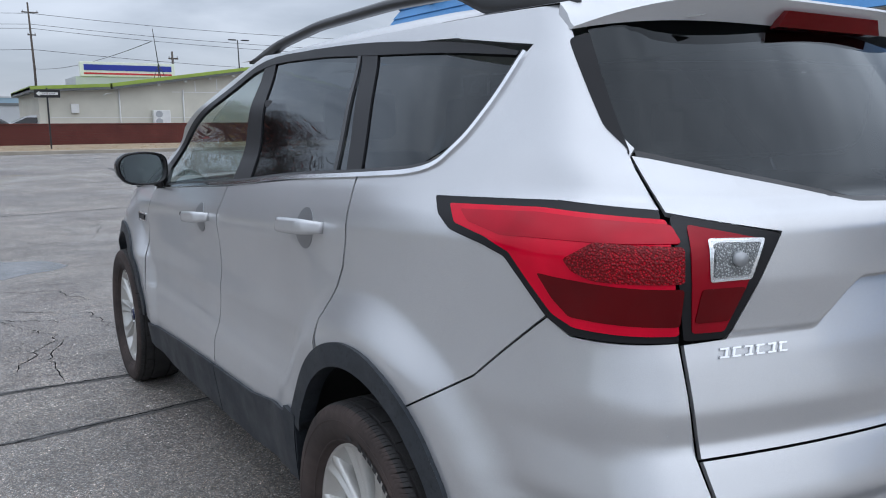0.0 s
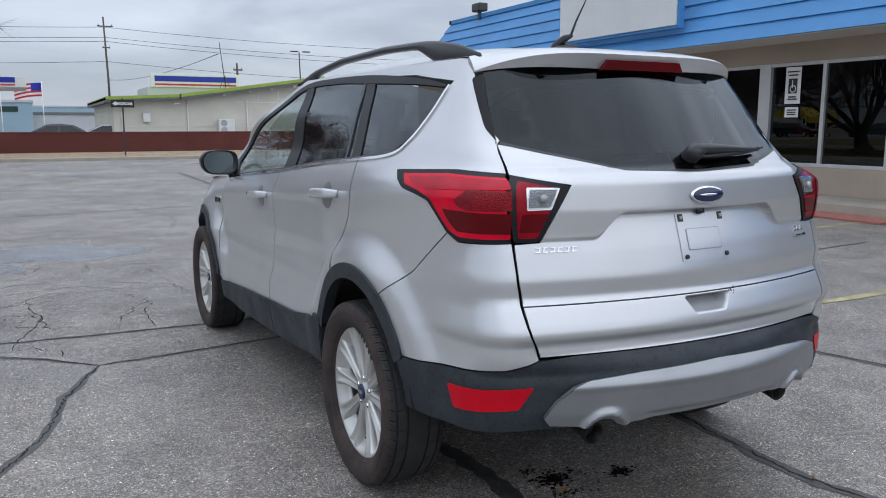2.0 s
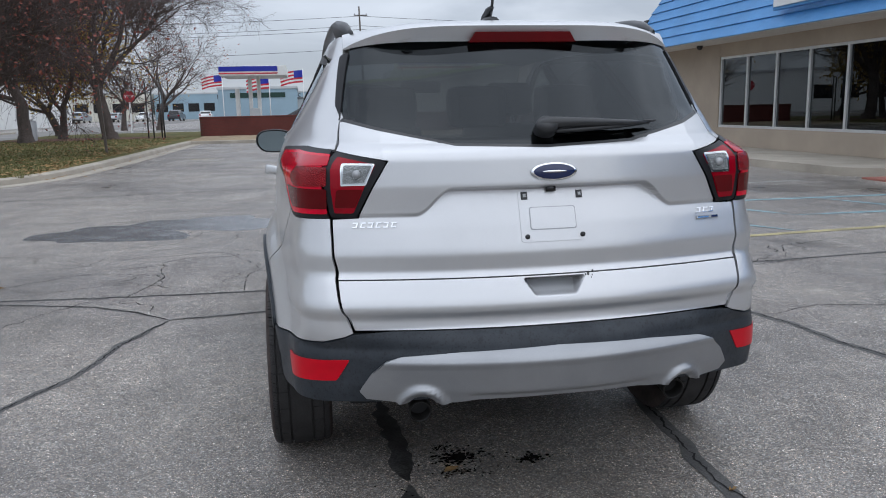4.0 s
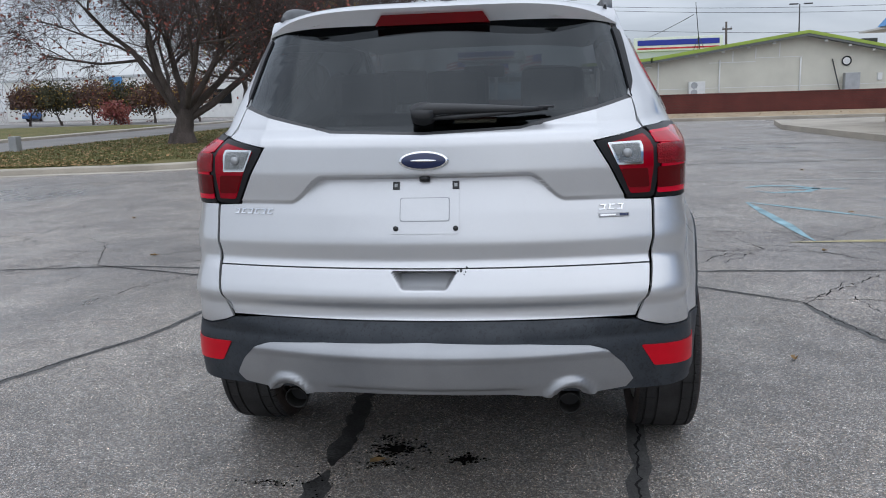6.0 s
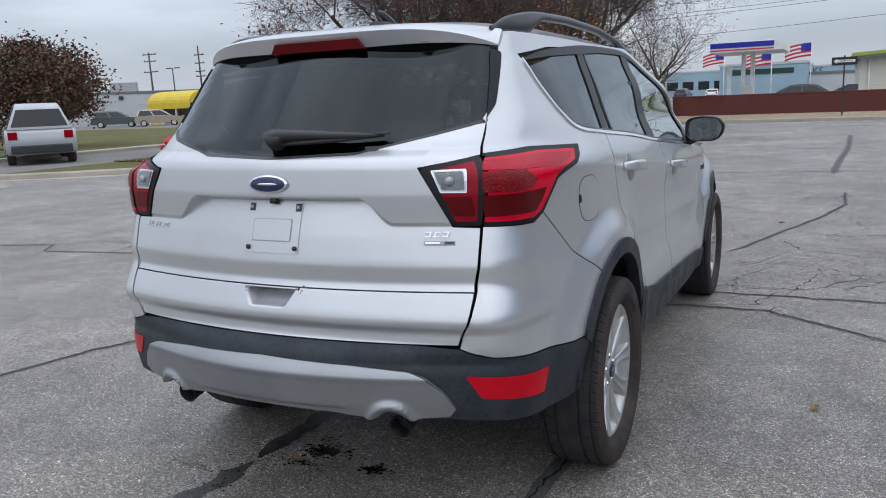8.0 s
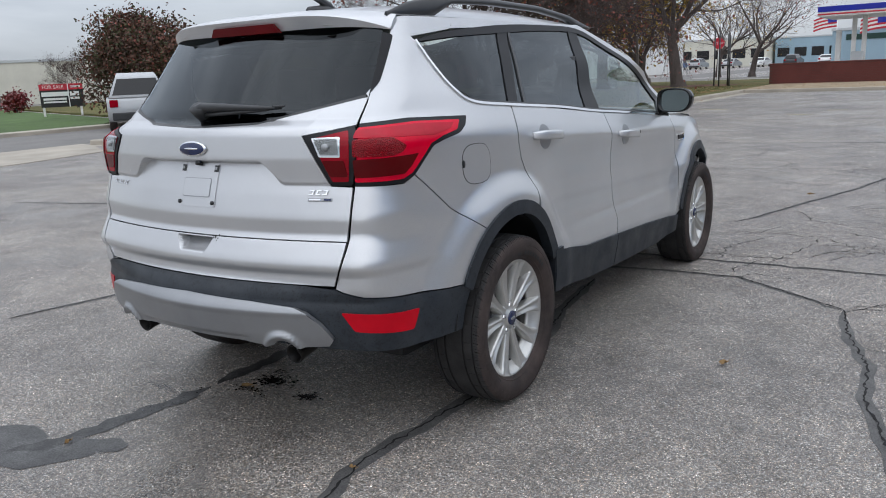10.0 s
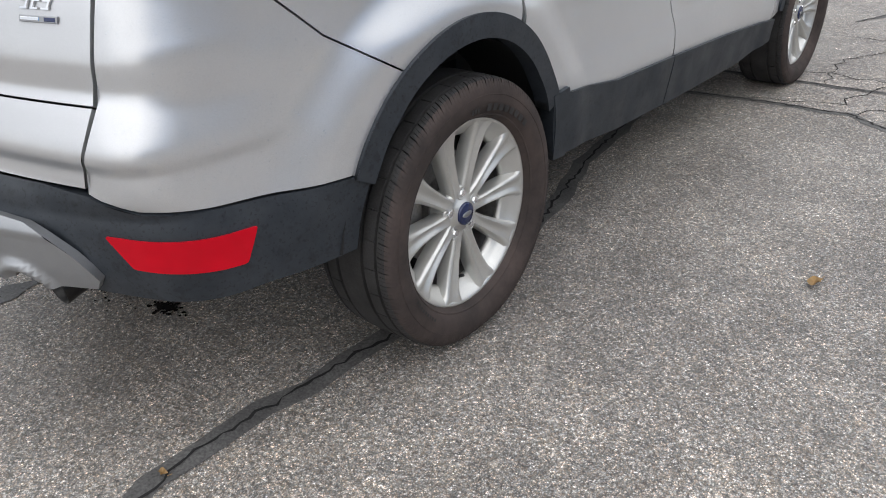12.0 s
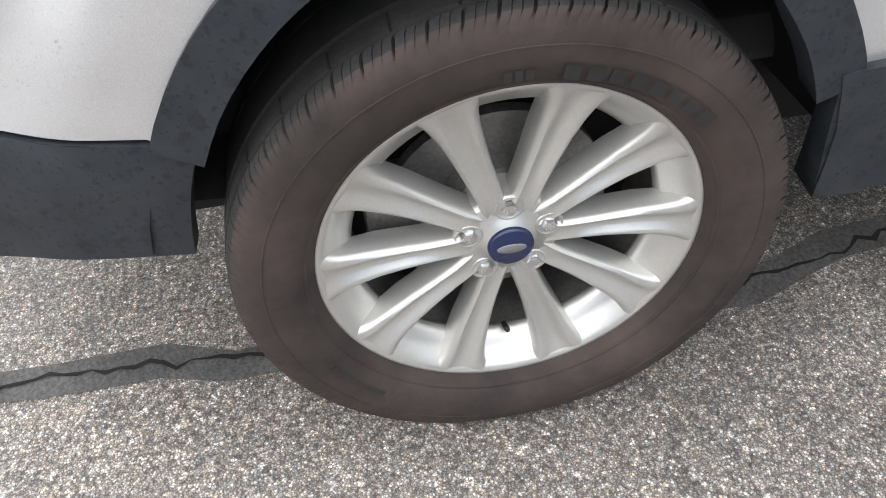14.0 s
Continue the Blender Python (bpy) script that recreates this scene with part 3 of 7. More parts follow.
def slab_on(points, z0, z1):
    """A flat slab with upright edges."""
    n = len(points)
    bm = bmesh.new()
    lo, hi = [bm.verts.new((x, y, z0)) for x, y in points], [bm.verts.new((x, y, z1)) for x, y in points]
    top = bm.faces.new(hi)
    for i in range(n):
        bm.faces.new((lo[i], lo[(i + 1) % n], hi[(i + 1) % n], hi[i]))
    bmesh.ops.triangulate(bm, faces=[top])
    return from_bm(bm)


def run_along(pts, section):
    """Sweep a section of (offset to the left of the run, height) pairs along flat points."""
    p = [Vector((x, y, 0)) for x, y in pts]
    vs, fs, n = [], [], len(section)
    for i, q in enumerate(p):
        d = (p[min(i + 1, len(p) - 1)] - p[max(i - 1, 0)]).normalized()
        left = Vector((-d.y, d.x, 0))
        vs += [q + left * a + Vector((0, 0, h)) for a, h in section]
    for i in range(len(p) - 1):
        for k in range(n - 1):
            fs.append((i * n + k, i * n + k + 1, (i + 1) * n + k + 1, (i + 1) * n + k))
    fs += [tuple(range(n)), tuple(range(len(vs) - n, len(vs)))[::-1]]
    bm = bmesh.new()
    bv = [bm.verts.new(v) for v in vs]
    for q in fs:
        bm.faces.new([bv[i] for i in q])
    return from_bm(bm)


ground = part("ground", sheet([(-700, -700), (700, -700), (700, 700), (-700, 700)]), ASPHALT)
tagged(ground, "worn grey asphalt car park with cracks and damp stains", "ground", kind="structure")

KERB = ((0, 0), (.01, .10), (.035, .125), (.16, .13), (.30, .12), (.30, .0))
GUTTER = ((-.38, .004), (-.02, .006), (.0, .0), (-.38, .0))
EDGE = curve([(-5.3, 31.0), (-5.45, 26), (-5.6, 19.2), (-5.9, 14.9), (-6.55, 13.0), (-7.7, 12.05), (-9.6, 11.6), (-11.6, 10.9), (-13.6, 9.4), (-15.2, 8.4)], 6)
def setting(name, me, material, label, category):
    return tagged(part(name, me, material), label, category, kind="structure")


setting("kerb", run_along(EDGE[::-1], KERB), CONCRETE, "pale weathered concrete kerb round the grass", "kerb")
setting("gutter", run_along(EDGE[::-1], ((-.40, .0), (-.40, .006), (-.01, .006), (-.01, .0))), CONCRETE, "concrete gutter strip along the kerb", "gutter")
lawn_edge = [(x - .22, y + .22) for x, y in EDGE]
island = [(-15.4, 8.9), (-15.4, 48), (-6.2, 48), (-5.9, 38.2), (-5.6, 37.9), (-5.6, 31.2)] + [(x - .2 if y > 13 else x - .1, y if y > 13 else y + .2) for x, y in EDGE[1:-1]]
setting("lawn", slab_on(island, 0, .118), LAWN, "thin autumn grass strewn with fallen leaves", "lawn")
setting("lawn", slab_on([(-26, 17.5), (-60, 30), (-62, 44), (-28, 47), (-22.6, 44), (-22.6, 14.5)], 0, .10), LAWN, "wide verge of yellowing grass beyond the side road", "lawn")
setting("lawn", slab_on([(-22.6, 13.6), (-26, 16.6), (-60, 29), (-95, 38), (-120, 10), (-60, -14), (-22.6, -30)], 0, .10), grained("green_lawn", (0.075, 0.125, 0.035), 0.95, 0.7, 1.3, 0.4, 0.3, 30, 0.6, 0.03), "green lawn round a sale sign", "lawn")
setting("side_road", sheet([(-21.6, -60), (-15.9, -60), (-15.9, 130), (-21.6, 130)], .005), LANE, "grey side road beyond the grass", "road")
setting("pavement", slab_on([(-22.6, -40), (-21.7, -40), (-21.7, 60), (-22.6, 60)], 0, .11), CONCRETE, "narrow concrete kerb walk along the side road", "pavement")
setting("pavement", slab_on([(-15.85, -12), (-12.7, -12), (-12.4, 2), (-12.5, 5.2), (-13.1, 7.4), (-14.9, 8.3), (-15.85, 8.6)], 0, .012), CONCRETE, "concrete driveway apron", "pavement")
setting("far_road", sheet([(-62, 30), (-140, 60), (-120, 92), (-60, 66), (-20, 56), (-5, 62), (-5, 57), (-22, 48.5), (-62, 45)], .006), LANE, "pale far road", "road")
# strip between the car park and the brick wall
setting("kerb", run_along([(30, 30.6), (-5.4, 31.0)], KERB), CONCRETE, "long concrete kerb before the brick wall", "kerb")
setting("verge", slab_on([(-5.6, 31.2), (30, 30.8), (30, 37.8), (-5.6, 37.9)], 0, .115), grained("leaf_strewn_dirt", (0.33, 0.255, 0.165), 0.95, 0.7, 1.2, 1.2, 0.3, 40, 0.5, 0.02), "dry tan verge strewn with leaves below the wall", "verge")
# walk before the shop
setting("pavement", slab_on([(8.9, -14), (8.9, 4.0), (8.92, 4.1), (8.92, 8.4), (8.3, 9.0), (7.9, 14), (7.5, 19), (7.3, 22.5), (8.0, 26), (18, 26), (18, -14)], 0, .15), CONCRETE, "raised concrete walk before the shop", "pavement")
ramp = setting("kerb_ramp", slab_on([(8.25, 3.95), (8.9, 4.0), (8.9, 8.38), (8.25, 8.42)], 0, .03), TERRA, "faded red tactile kerb ramp", "ramp")


# ---- cracks, oil and painted lines on the asphalt ----
def wander(pts, step=.06, sway=.02, seed=1):
    rng = random.Random(seed)
    out = []
    for a, b in zip(pts, pts[1:]):
        d = math.hypot(b[0] - a[0], b[1] - a[1])
        n = max(1, int(d / step))
        for k in range(n):
            t = k / n
            nx, ny = -(b[1] - a[1]) / (d + 1e-9), (b[0] - a[0]) / (d + 1e-9)
            s = rng.gauss(0, sway) if (k or out) else 0
            out.append((a[0] + (b[0] - a[0]) * t + nx * s, a[1] + (b[1] - a[1]) * t + ny * s))
    return out + [pts[-1]]


def ribbon(pts, width, z, seed=1, ragged=.5):
    rng = random.Random(seed)
    vs, fs = [], []
    for i, p in enumerate(pts):
        a, b = pts[max(i - 1, 0)], pts[min(i + 1, len(pts) - 1)]
        d = math.hypot(b[0] - a[0], b[1] - a[1]) + 1e-9
        nx, ny = -(b[1] - a[1]) / d, (b[0] - a[0]) / d
        w1, w2 = (width / 2 * (1 + ragged * (rng.random() - .5) * 2) for _ in range(2))
        e = min(1, min(i, len(pts) - 1 - i) / 3 + .15)
        vs += [(p[0] + nx * w1 * e, p[1] + ny * w1 * e, z), (p[0] - nx * w2 * e, p[1] - ny * w2 * e, z)]
    fs = [(2 * i, 2 * i + 1, 2 * i + 3, 2 * i + 2) for i in range(len(pts) - 1)]
    return vs, fs


SEALED = [
    ([(.74, -2.6), (.70, -1.9), (.73, -1.16), (.67, -.85), (.645, -.73), (.66, -.54), (.68, -.30), (.70, -.14), (.72, .2), (.70, .46), (.66, .66), (.62, .80), (.50, 1.3), (.42, 1.9)], .068),
    ([(-2.42, -.39), (-2.27, .28), (-2.1, .66), (-1.93, 1.0), (-1.82, 1.51), (-1.63, 2.02)], .05),
    ([(-1.63, 2.02), (-1.22, 2.06), (-.56, 2.15), (.2, 2.22), (.86, 2.30), (1.22, 2.30), (1.88, 1.84)], .045),
    ([(-5.63, 2.5), (-4.89, 2.64), (-4.08, 2.74), (-3.13, 2.88), (-2.22, 2.79), (-1.58, 2.73), (-.9, 2.71), (.3, 2.68), (.94, 2.69), (2.03, 2.70), (3.2, 2.74), (4.86, 2.85), (6.72, 3.05)], .045),
    ([(-1.63, 2.02), (-1.9, 2.29), (-2.21, 2.51), (-3.43, 2.93)], .035),
    ([(1.88, 1.84), (1.94, 1.47), (2.08, 1.01), (2.10, .63), (2.20, .28), (2.33, -.2), (2.42, -.9)], .06),
    ([(.77, 4.1), (.9, 4.42), (1.10, 5.1), (1.45, 6.2), (1.68, 7.2), (1.68, 8.4)], .05),
    ([(1.53, 10.7), (1.62, 13), (1.78, 16), (1.89, 21.1)], .12),
    ([(-7.5, 2.35), (-5.9, 2.81), (-5.63, 2.5)], .04),
    ([(-8, 9.7), (-1.05, 10.7), (1.43, 11.1), (6.5, 11.5)], .05),
    ([(-6, 15.4), (0, 16.2), (7, 16.0)], .05),
]
FINE = [
    [(1.86, 1.84), (2.22, 2.17), (2.61, 2.58), (3.4, 2.72)], [(1.84, 1.74), (2.33, 2.4)], [(-3.18, 3.24), (-2.88, 3.51), (-2.27, 3.88), (-1.7, 4.0)], [(-2.1, 2.51), (-1.9, 3.3), (-2.0, 4.1)],
    [(1.12, 4.89), (1.32, 4.37), (1.9, 4.1)], [(1.05, 3.66), (1.23, 4.25)], [(1.23, 4.2), (2.1, 3.65), (3.2, 3.5)], [(-.14, 7.36), (1.12, 6.24)], [(-.16, 10.09), (-.1, 9.0), (-.37, 7.87)], [(-1.2, 2.71), (-1.25, 3.2), (-1.1, 3.7)],
    [(1.88, 1.86), (2.09, 1.92), (2.6, 1.9)], [(1.3, 2.7), (1.45, 3.3), (1.5, 3.7)], [(-2.22, 2.79), (-2.6, 2.2), (-2.75, 1.7)], [(2.0, 1.2), (2.5, 1.35), (3.1, 1.2)], [(1.2, 3.66), (.95, 3.2), (1.0, 2.7)],
    [(-3.4, 2.93), (-3.9, 3.9), (-4.4, 4.3)], [(2.2, 2.1), (2.25, 1.6)], [(-.4, 7.9), (-1.3, 7.6), (-2.4, 7.9)], [(3.2, 2.74), (3.5, 3.3), (4.4, 3.6)],
]
for k, (run, w) in enumerate(SEALED):
    line = wander(run, .10, .008, k)
    tagged(part("crack_seal", from_lists(*ribbon(line, w, .0022, k, .16)), SEALER), "dark sealer band over a crack", "crack", "sealed cracks", "structure")
    tagged(part("crack", from_lists(*ribbon(wander(run, .022, .005, k + 40), .008, .0040, k, .9)), CRACK), "open black crack in the asphalt", "crack", "cracks", "structure")
for k, run in enumerate(FINE):
    tagged(part("crack", from_lists(*ribbon(wander(run, .06, .012, k + 80), .0065, .0030, k, .8)), CRACK), "thin dark crack in the asphalt", "crack", "cracks", "structure")
rng = random.Random(5)
web = []
for k in range(120):
    x, y = rng.uniform(-5.5, 4.5), rng.uniform(2.0, 9)
    a = rng.uniform(0, math.pi)
    n = rng.uniform(.4, 1.6)
    web.append(ribbon(wander([(x, y), (x + n * .5 * math.cos(a), y + n * .5 * math.sin(a)), (x + n * math.cos(a + .5), y + n * math.sin(a + .5))], .06, .02, k), .0065, .0026, k, .8))
tagged(part("hairline_crack_web", from_lists(*merge(*web)), CRACK), "web of hairline cracks", "crack", kind="stuff")


def blot(x, y, rx, ry, z, seed, turn=0.0, n=26):
    rng = random.Random(seed)
    ph = [rng.uniform(0, 6.28) for _ in range(4)]
    out = []
    for k in range(n):
        t = 2 * math.pi * k / n
        r = 1 + .18 * math.sin(2 * t + ph[0]) + .14 * math.sin(3 * t + ph[1]) + .10 * math.sin(5 * t + ph[2]) + .06 * math.sin(9 * t + ph[3])
        a, b = rx * r * math.cos(t), ry * r * math.sin(t)
        out.append((x + a * math.cos(turn) - b * math.sin(turn), y + a * math.sin(turn) + b * math.cos(turn), z))
    return out, [tuple(range(n))]


for k, (x, y, rx, ry, n) in enumerate([(-.205, -.35, .075, .045, 150), (-.26, -.25, .05, .03, 50), (-.23, -.47, .06, .02, 60), (.067, -.415, .040, .024, 90), (-.62, -.64, .06, .022, 50), (-.12, -.42, .16, .10, 60), (-.45, -.75, .10, .20, 60)]):
    rng = random.Random(k + 500)
    drops = [blot(x, y, rx * .55, ry * .55, .0032, k, rng.uniform(-.3, .3))] if n > 80 else []
    for q in range(n):
        r = rng.uniform(.002, .0095) * (1.0 if n > 80 else .6)
        drops.append(blot(x + rng.gauss(0, rx * .62), y + rng.gauss(0, ry * .62), r, r * rng.uniform(.6, 1.3), .0028 + .000004 * q, rng.randrange(999), rng.uniform(0, 3), 8))
    tagged(part("oil_stain", from_lists(*merge(*drops)), OIL), "fresh black oil drip below the car", "stain", "oil drips", "structure")
tagged(part("damp_run", from_lists(*merge(ribbon(wander([(-.446, .30), (-.446, .10), (-.425, -.10), (-.420, -.33), (-.414, -.50)], .04, .004, 3), .075, .0021, 3, .35), ribbon(wander([(-.415, -.53), (-.430, -.73), (-.455, -.90), (-.480, -1.05), (-.52, -1.20), (-.62, -1.36)], .04, .006, 4), .085, .0021, 4, .4))), OIL_RUN), "dark damp run trailing from under the car", "stain", "damp patches", "structure")
for k, (x, y, rx, ry, tn) in enumerate([(-.66, -1.33, .30, .14, .25), (-.36, -1.18, .13, .085, .4), (-.62, -1.7, .25, .15, .2)]):
    tagged(part("damp_patch", from_lists(*blot(x, y, rx, ry, .0018 + .0002 * k, k + 30, tn)), DAMP), "damp dark patch on the asphalt", "stain", "damp patches", "structure")
for k, (x, y, rx, ry) in enumerate([(-1.9, 6.5, .9, .7), (-2.9, 6.0, .8, .6)]):
    tagged(part("puddle", from_lists(*blot(x, y, rx, ry, .0016 + .0002 * k, k + 60)), grained("wet_sheen", (0.13, 0.132, 0.136), 0.26, 0.7, 1.3, 3, 0.4, 100, 0.3, 0.002)), "thin wet sheen on the asphalt", "puddle", "wet patches", "structure")


def stripe(a, b, w, material, label, z=.0045):
    tagged(part("painted_line", from_lists(*ribbon(wander([a, b], .25, .003, int(a[0] * 10 + a[1] * 7)), w, z, 3, .12)), material), label, "road marking", "painted bay lines", "structure")


for a, b in (((2.57, 6.30), (2.57, 3.85)), ((2.57, 6.30), (3.60, 5.03)), ((3.60, 5.03), (4.14, 4.05)), ((4.10, 6.50), (8.0, 6.35)), ((4.10, 6.50), (4.80, 5.07)), ((4.8, 5.05), (8.0, 4.9)), ((6.0, 6.4), (6.9, 4.1)), ((7.2, 6.4), (7.95, 4.6))):
    stripe(a, b, .10, LINE_BLUE, "worn pale blue bay line on the asphalt")
for a, b in (((2.35, 3.80), (8.8, 4.30)), ((2.98, 1.19), (8.0, 1.22)), ((2.9, -1.6), (8.0, -1.6)), ((-4.0, 19.9), (-3.2, 19.85)), ((-.72, 19.1), (-.2, 19.3)), ((-1.3, 17.6), (-.6, 17.68))):
    stripe(a, b, .10 if a[1] < 10 else .35, LINE_YELLOW, "worn yellow bay line on the asphalt")
for y in (8.5, 9.4, 11.65, 13.9, 16.3, 18.8, 21.2, 23.8, 26.4):
    stripe((2.55 if y < 9 else 4.2 + (y - 9) * .12, y), (7.6 if y < 9 else 7.2, y + .05), .10, LINE_WHITE, "worn white bay line on the asphalt")
tagged(part("painted_symbol", from_lists(*merge(ribbon(wander([(2.85, 7.65), (3.1, 7.85), (3.5, 7.8), (3.7, 7.5), (3.5, 7.2), (3.1, 7.1), (2.9, 7.3)], .1, .004, 3), .10, .0046, 3, .2), ribbon(wander([(3.3, 7.5), (4.1, 7.45)], .1, .004, 4), .10, .0046, 4, .2))), LINE_BLUE), "worn pale blue bay symbol", "road marking", "painted bay lines", "structure")


def leaf_mesh(seed, size):
    """A curled oak-like leaf with a stalk."""
    rng = random.Random(seed)
    vs, fs = [(0, 0, .004)], []
    n = 14
    for k in range(n):
        t = 2 * math.pi * k / n
        r = size * (.62 + .30 * abs(math.cos(2.5 * t))) * (1.25 if abs(math.sin(t)) < .4 else .8)
        vs.append((r * math.cos(t), r * math.sin(t) * .72, .003 + .012 * rng.random() + .25 * size * abs(math.sin(t))))
    fs = [(0, k + 1, (k + 1) % n + 1) for k in range(n)]
    return merge((vs, fs), tube([(size * .8, 0, .004), (size * 1.5, .004, .010)], [.0012, .0008], 4))


for k, (x, y, s, r, m_) in enumerate([(-.255, -.468, .034, .4, LITTER), (1.524, .752, .034, 1.2, LITTER), (.655, -.818, .016, .2, LITTER), (-.46, -1.20, .024, 2.0, LITTER), (.11, -1.47, .03, .8, LITTER), (2.5, 3.4, .03, .5, LITTER), (3.4, 5.4, .035, 2.5, LITTER), (5.5, 8.2, .04, 1.0, LITTER), (-3.1, 3.3, .035, .1, LITTER), (-4.5, 5.5, .04, 1.6, LITTER), (4.2, 9.8, .04, 2.2, LITTER), (1.1, 5.7, .04, .7, LITTER)]):
    tagged(part("fallen_leaf", from_lists(*leaf_mesh(k, s)), m_, at=pose(x, y, .004, 0, 0, math.degrees(r))), "curled tan leaf lying on the asphalt", "leaf", "fallen leaves on the asphalt")

# ---- the silver SUV: rear axle at the origin, nose towards +y ----
car = thing("suv", "silver compact SUV with dark plastic cladding parked on worn asphalt", "car", at=pose(0, 0, 0.0082, -0.35, 0, 0.6))
SIDES = (False, True)


def tail_parts(car):
    # painted tailgate: upper skin between the lamps, lower skin with the pull recess
    seam = [(.606, .640), (.641, .72), (.649, .80), (.655, .90), (.654, .974)]
    right = [(.578, .977), (.484, 1.149), (.632, 1.178), (.611, 1.265), (.59, 1.260), (.36, 1.204), (.28, 1.186)]
    upper = [(.648, .797)] + seam[3:] + right + [(0, 1.176)]
    upper = upper + [(-x, z) for x, z in upper[:-1][::-1]]
    gate = part("tailgate", panel(rears(upper), (.0042, .0030)), SILVER, car)
    lower = [(.606, .645), (.626, .69), (.641, .72), (.647, .793)]
    lower = lower + [(-x, z) for x, z in lower[::-1]]
    part("tailgate_lower_skin", panel(rears(lower), (.0036, .0028)), SILVER, gate)
    glass_line = [(.612, 1.275), (.59, 1.267), (.36, 1.211), (.28, 1.193)]
    ring = [(0, 1.183)] + glass_line[::-1] + [(.553, 1.526), (.3, 1.538)]
    ring = ring + [(-x, z) for x, z in ring[1:][::-1]]
    part("rear_window", panel(rounded(rears(ring), .01, 3), .03, -.003, .004), GLASS_DARK, gate, "dark tinted rear window")
    rim = [(-.606, 1.263), (-.36, 1.199), (-.28, 1.181), (0, 1.171), (.28, 1.181), (.36, 1.199), (.606, 1.263), (.602, 1.276), (.36, 1.213), (.28, 1.195), (0, 1.185), (-.28, 1.195), (-.36, 1.213), (-.602, 1.276)]
    part("window_seal", panel(rears(rim), .02, -.0015, .006), BLACK_SATIN, gate)
    # emblem, camera, badges, number plate bracket
    em = part("emblem", from_lists(*moved(oval(.072, .028, .006), on_tail(0.006, 1.104, .002)), smooth=True), CHROME, gate, "oval chrome-ringed dark blue emblem")
    part("emblem_face", from_lists(*moved(oval(.064, .0225, .004), on_tail(0.006, 1.104, .0065)), smooth=True), BLUE_CAP, em)
    part("emblem_mark", from_lists(*moved(oval(.038, .0036, .003), on_tail(0.006, 1.104, .0095)), smooth=True), CHROME, em)
    part("reversing_camera", from_lists(*moved(oval(.016, .013, .02), on_tail(0.004, 1.056, -.006)), smooth=True), BLACK_GLOSS, gate)
    for x0, n, w in ((-.600, 6, .0225), (.500, 3, .025)):
        for k in range(n):
            bars = [moved(slab(w * .78, .0042, .003, .35), on_tail(x0 + w * (k + .5) + dz * .25, .957 + dz, .001)) for dz in (-.0062, .0062)]
            bars.append(moved(slab(w * .24, .0124, .0028, .35), on_tail(x0 + w * (k + (.3 if k % 2 else .7)), .957, .001)))
            part("badge_letter", from_lists(*merge(*bars)), CHROME, gate, "raised chrome model badge")
    b2 = part("badge", from_lists(*moved(slab(.090, .012, .003), on_tail(.545, .934, .001))), TRIM_SILVER, gate, "small chrome and blue drive badge")
    part("badge_inlay", from_lists(*moved(slab(.026, .007, .002), on_tail(.573, .934, .0032))), BLUE_CAP, b2)
    part("badge_inlay", from_lists(*moved(slab(.046, .006, .002), on_tail(.527, .934, .0032))), CHROME, b2)
    frame_ring = part("plate_bracket", panel(rounded(rears([(-.098, .895), (.104, .895), (.104, 1.045), (-.098, 1.045)]), .008), .02, .0034, .005), SILVER, gate, "empty number plate mounting")
    # darker rim showing round the boss: its edge shadow painted as an outline
    part("boss_shade_line", panel(rounded(rears([(-.069, .929), (.077, .929), (.077, .9965), (-.069, .9965)]), .008), .02, .0042, .003), TRIM_SILVER, frame_ring)
    part("plate_boss", panel(rounded(rears([(-.066, .932), (.074, .932), (.074, .994), (-.066, .994)]), .008), .02, .0056, .003), SILVER, frame_ring)
    for x in (-.08, .094):
        part("bolt", from_lists(*moved(oval(.0075, .0075, .006), on_tail(x, .922 - .012, .003)), smooth=True), BLACK, frame_ring)
        part("clip", from_lists(*merge(moved(slab(.020, .024, .004), on_tail(x, 1.030, .003)))), BLACK_SATIN, frame_ring)
        part("clip_nut", from_lists(*moved(slab(.009, .010, .004), on_tail(x, 1.030, .006))), GALV, frame_ring)
    # paint chips at the pull
    part("paint_chip", from_lists(*merge(*[moved(oval(r, r * 1.5, .0006), on_tail(x, z, .0003)) for x, z, r in ((.108, .790, .004), (.099, .788, .0025), (.121, .786, .002), (.124, .797, .003), (.117, .779, .0018))])), BLACK_SATIN, gate)
    # wiper
    w = part("wiper", wiper_mesh(), BLACK_SATIN, gate, "black rear wiper parked level")
    part("wiper_pivot", from_lists(*moved(oval(.036, .026, .045), on_tail(.0, 1.222, .0)), smooth=True), BLACK_SATIN, w)
    # spoiler and high brake lamp
    sp = part("spoiler", spoiler_mesh(), SILVER, car)
    part("high_brake_lamp", strip_on_spoiler(.182, .160, 1.509, 1.541, .002), RED_DEEP, sp, "deep red high brake lamp")
    for left in SIDES:
        fin = [R(.611, 1.268), R(.615, 1.268), S(-.553, 1.277), S(-.503, 1.316), S(-.422, 1.416), S(-.372, 1.478), R(.562, 1.490)]
        part("spoiler_fin", panel(rounded(fin, .012), .02, .003, .008, left), PILLAR, sp, "black side fin")


def on_tail(x, z, off):
    """Frame on the tail's skin: x across, y up along the skin, z outwards."""
    u, _ = R(x, z)
    p, n = spot(np.array([u]), np.array([z]))[0], Vector(normal_at(np.array([u]), np.array([z]))[0])
    right = Vector((0, 0, 1)).cross(n).normalized()
    up = n.cross(right)
    m = Matrix((right, up, n)).transposed().to_4x4()
    m.translation = Vector(p) + n * off
    return m


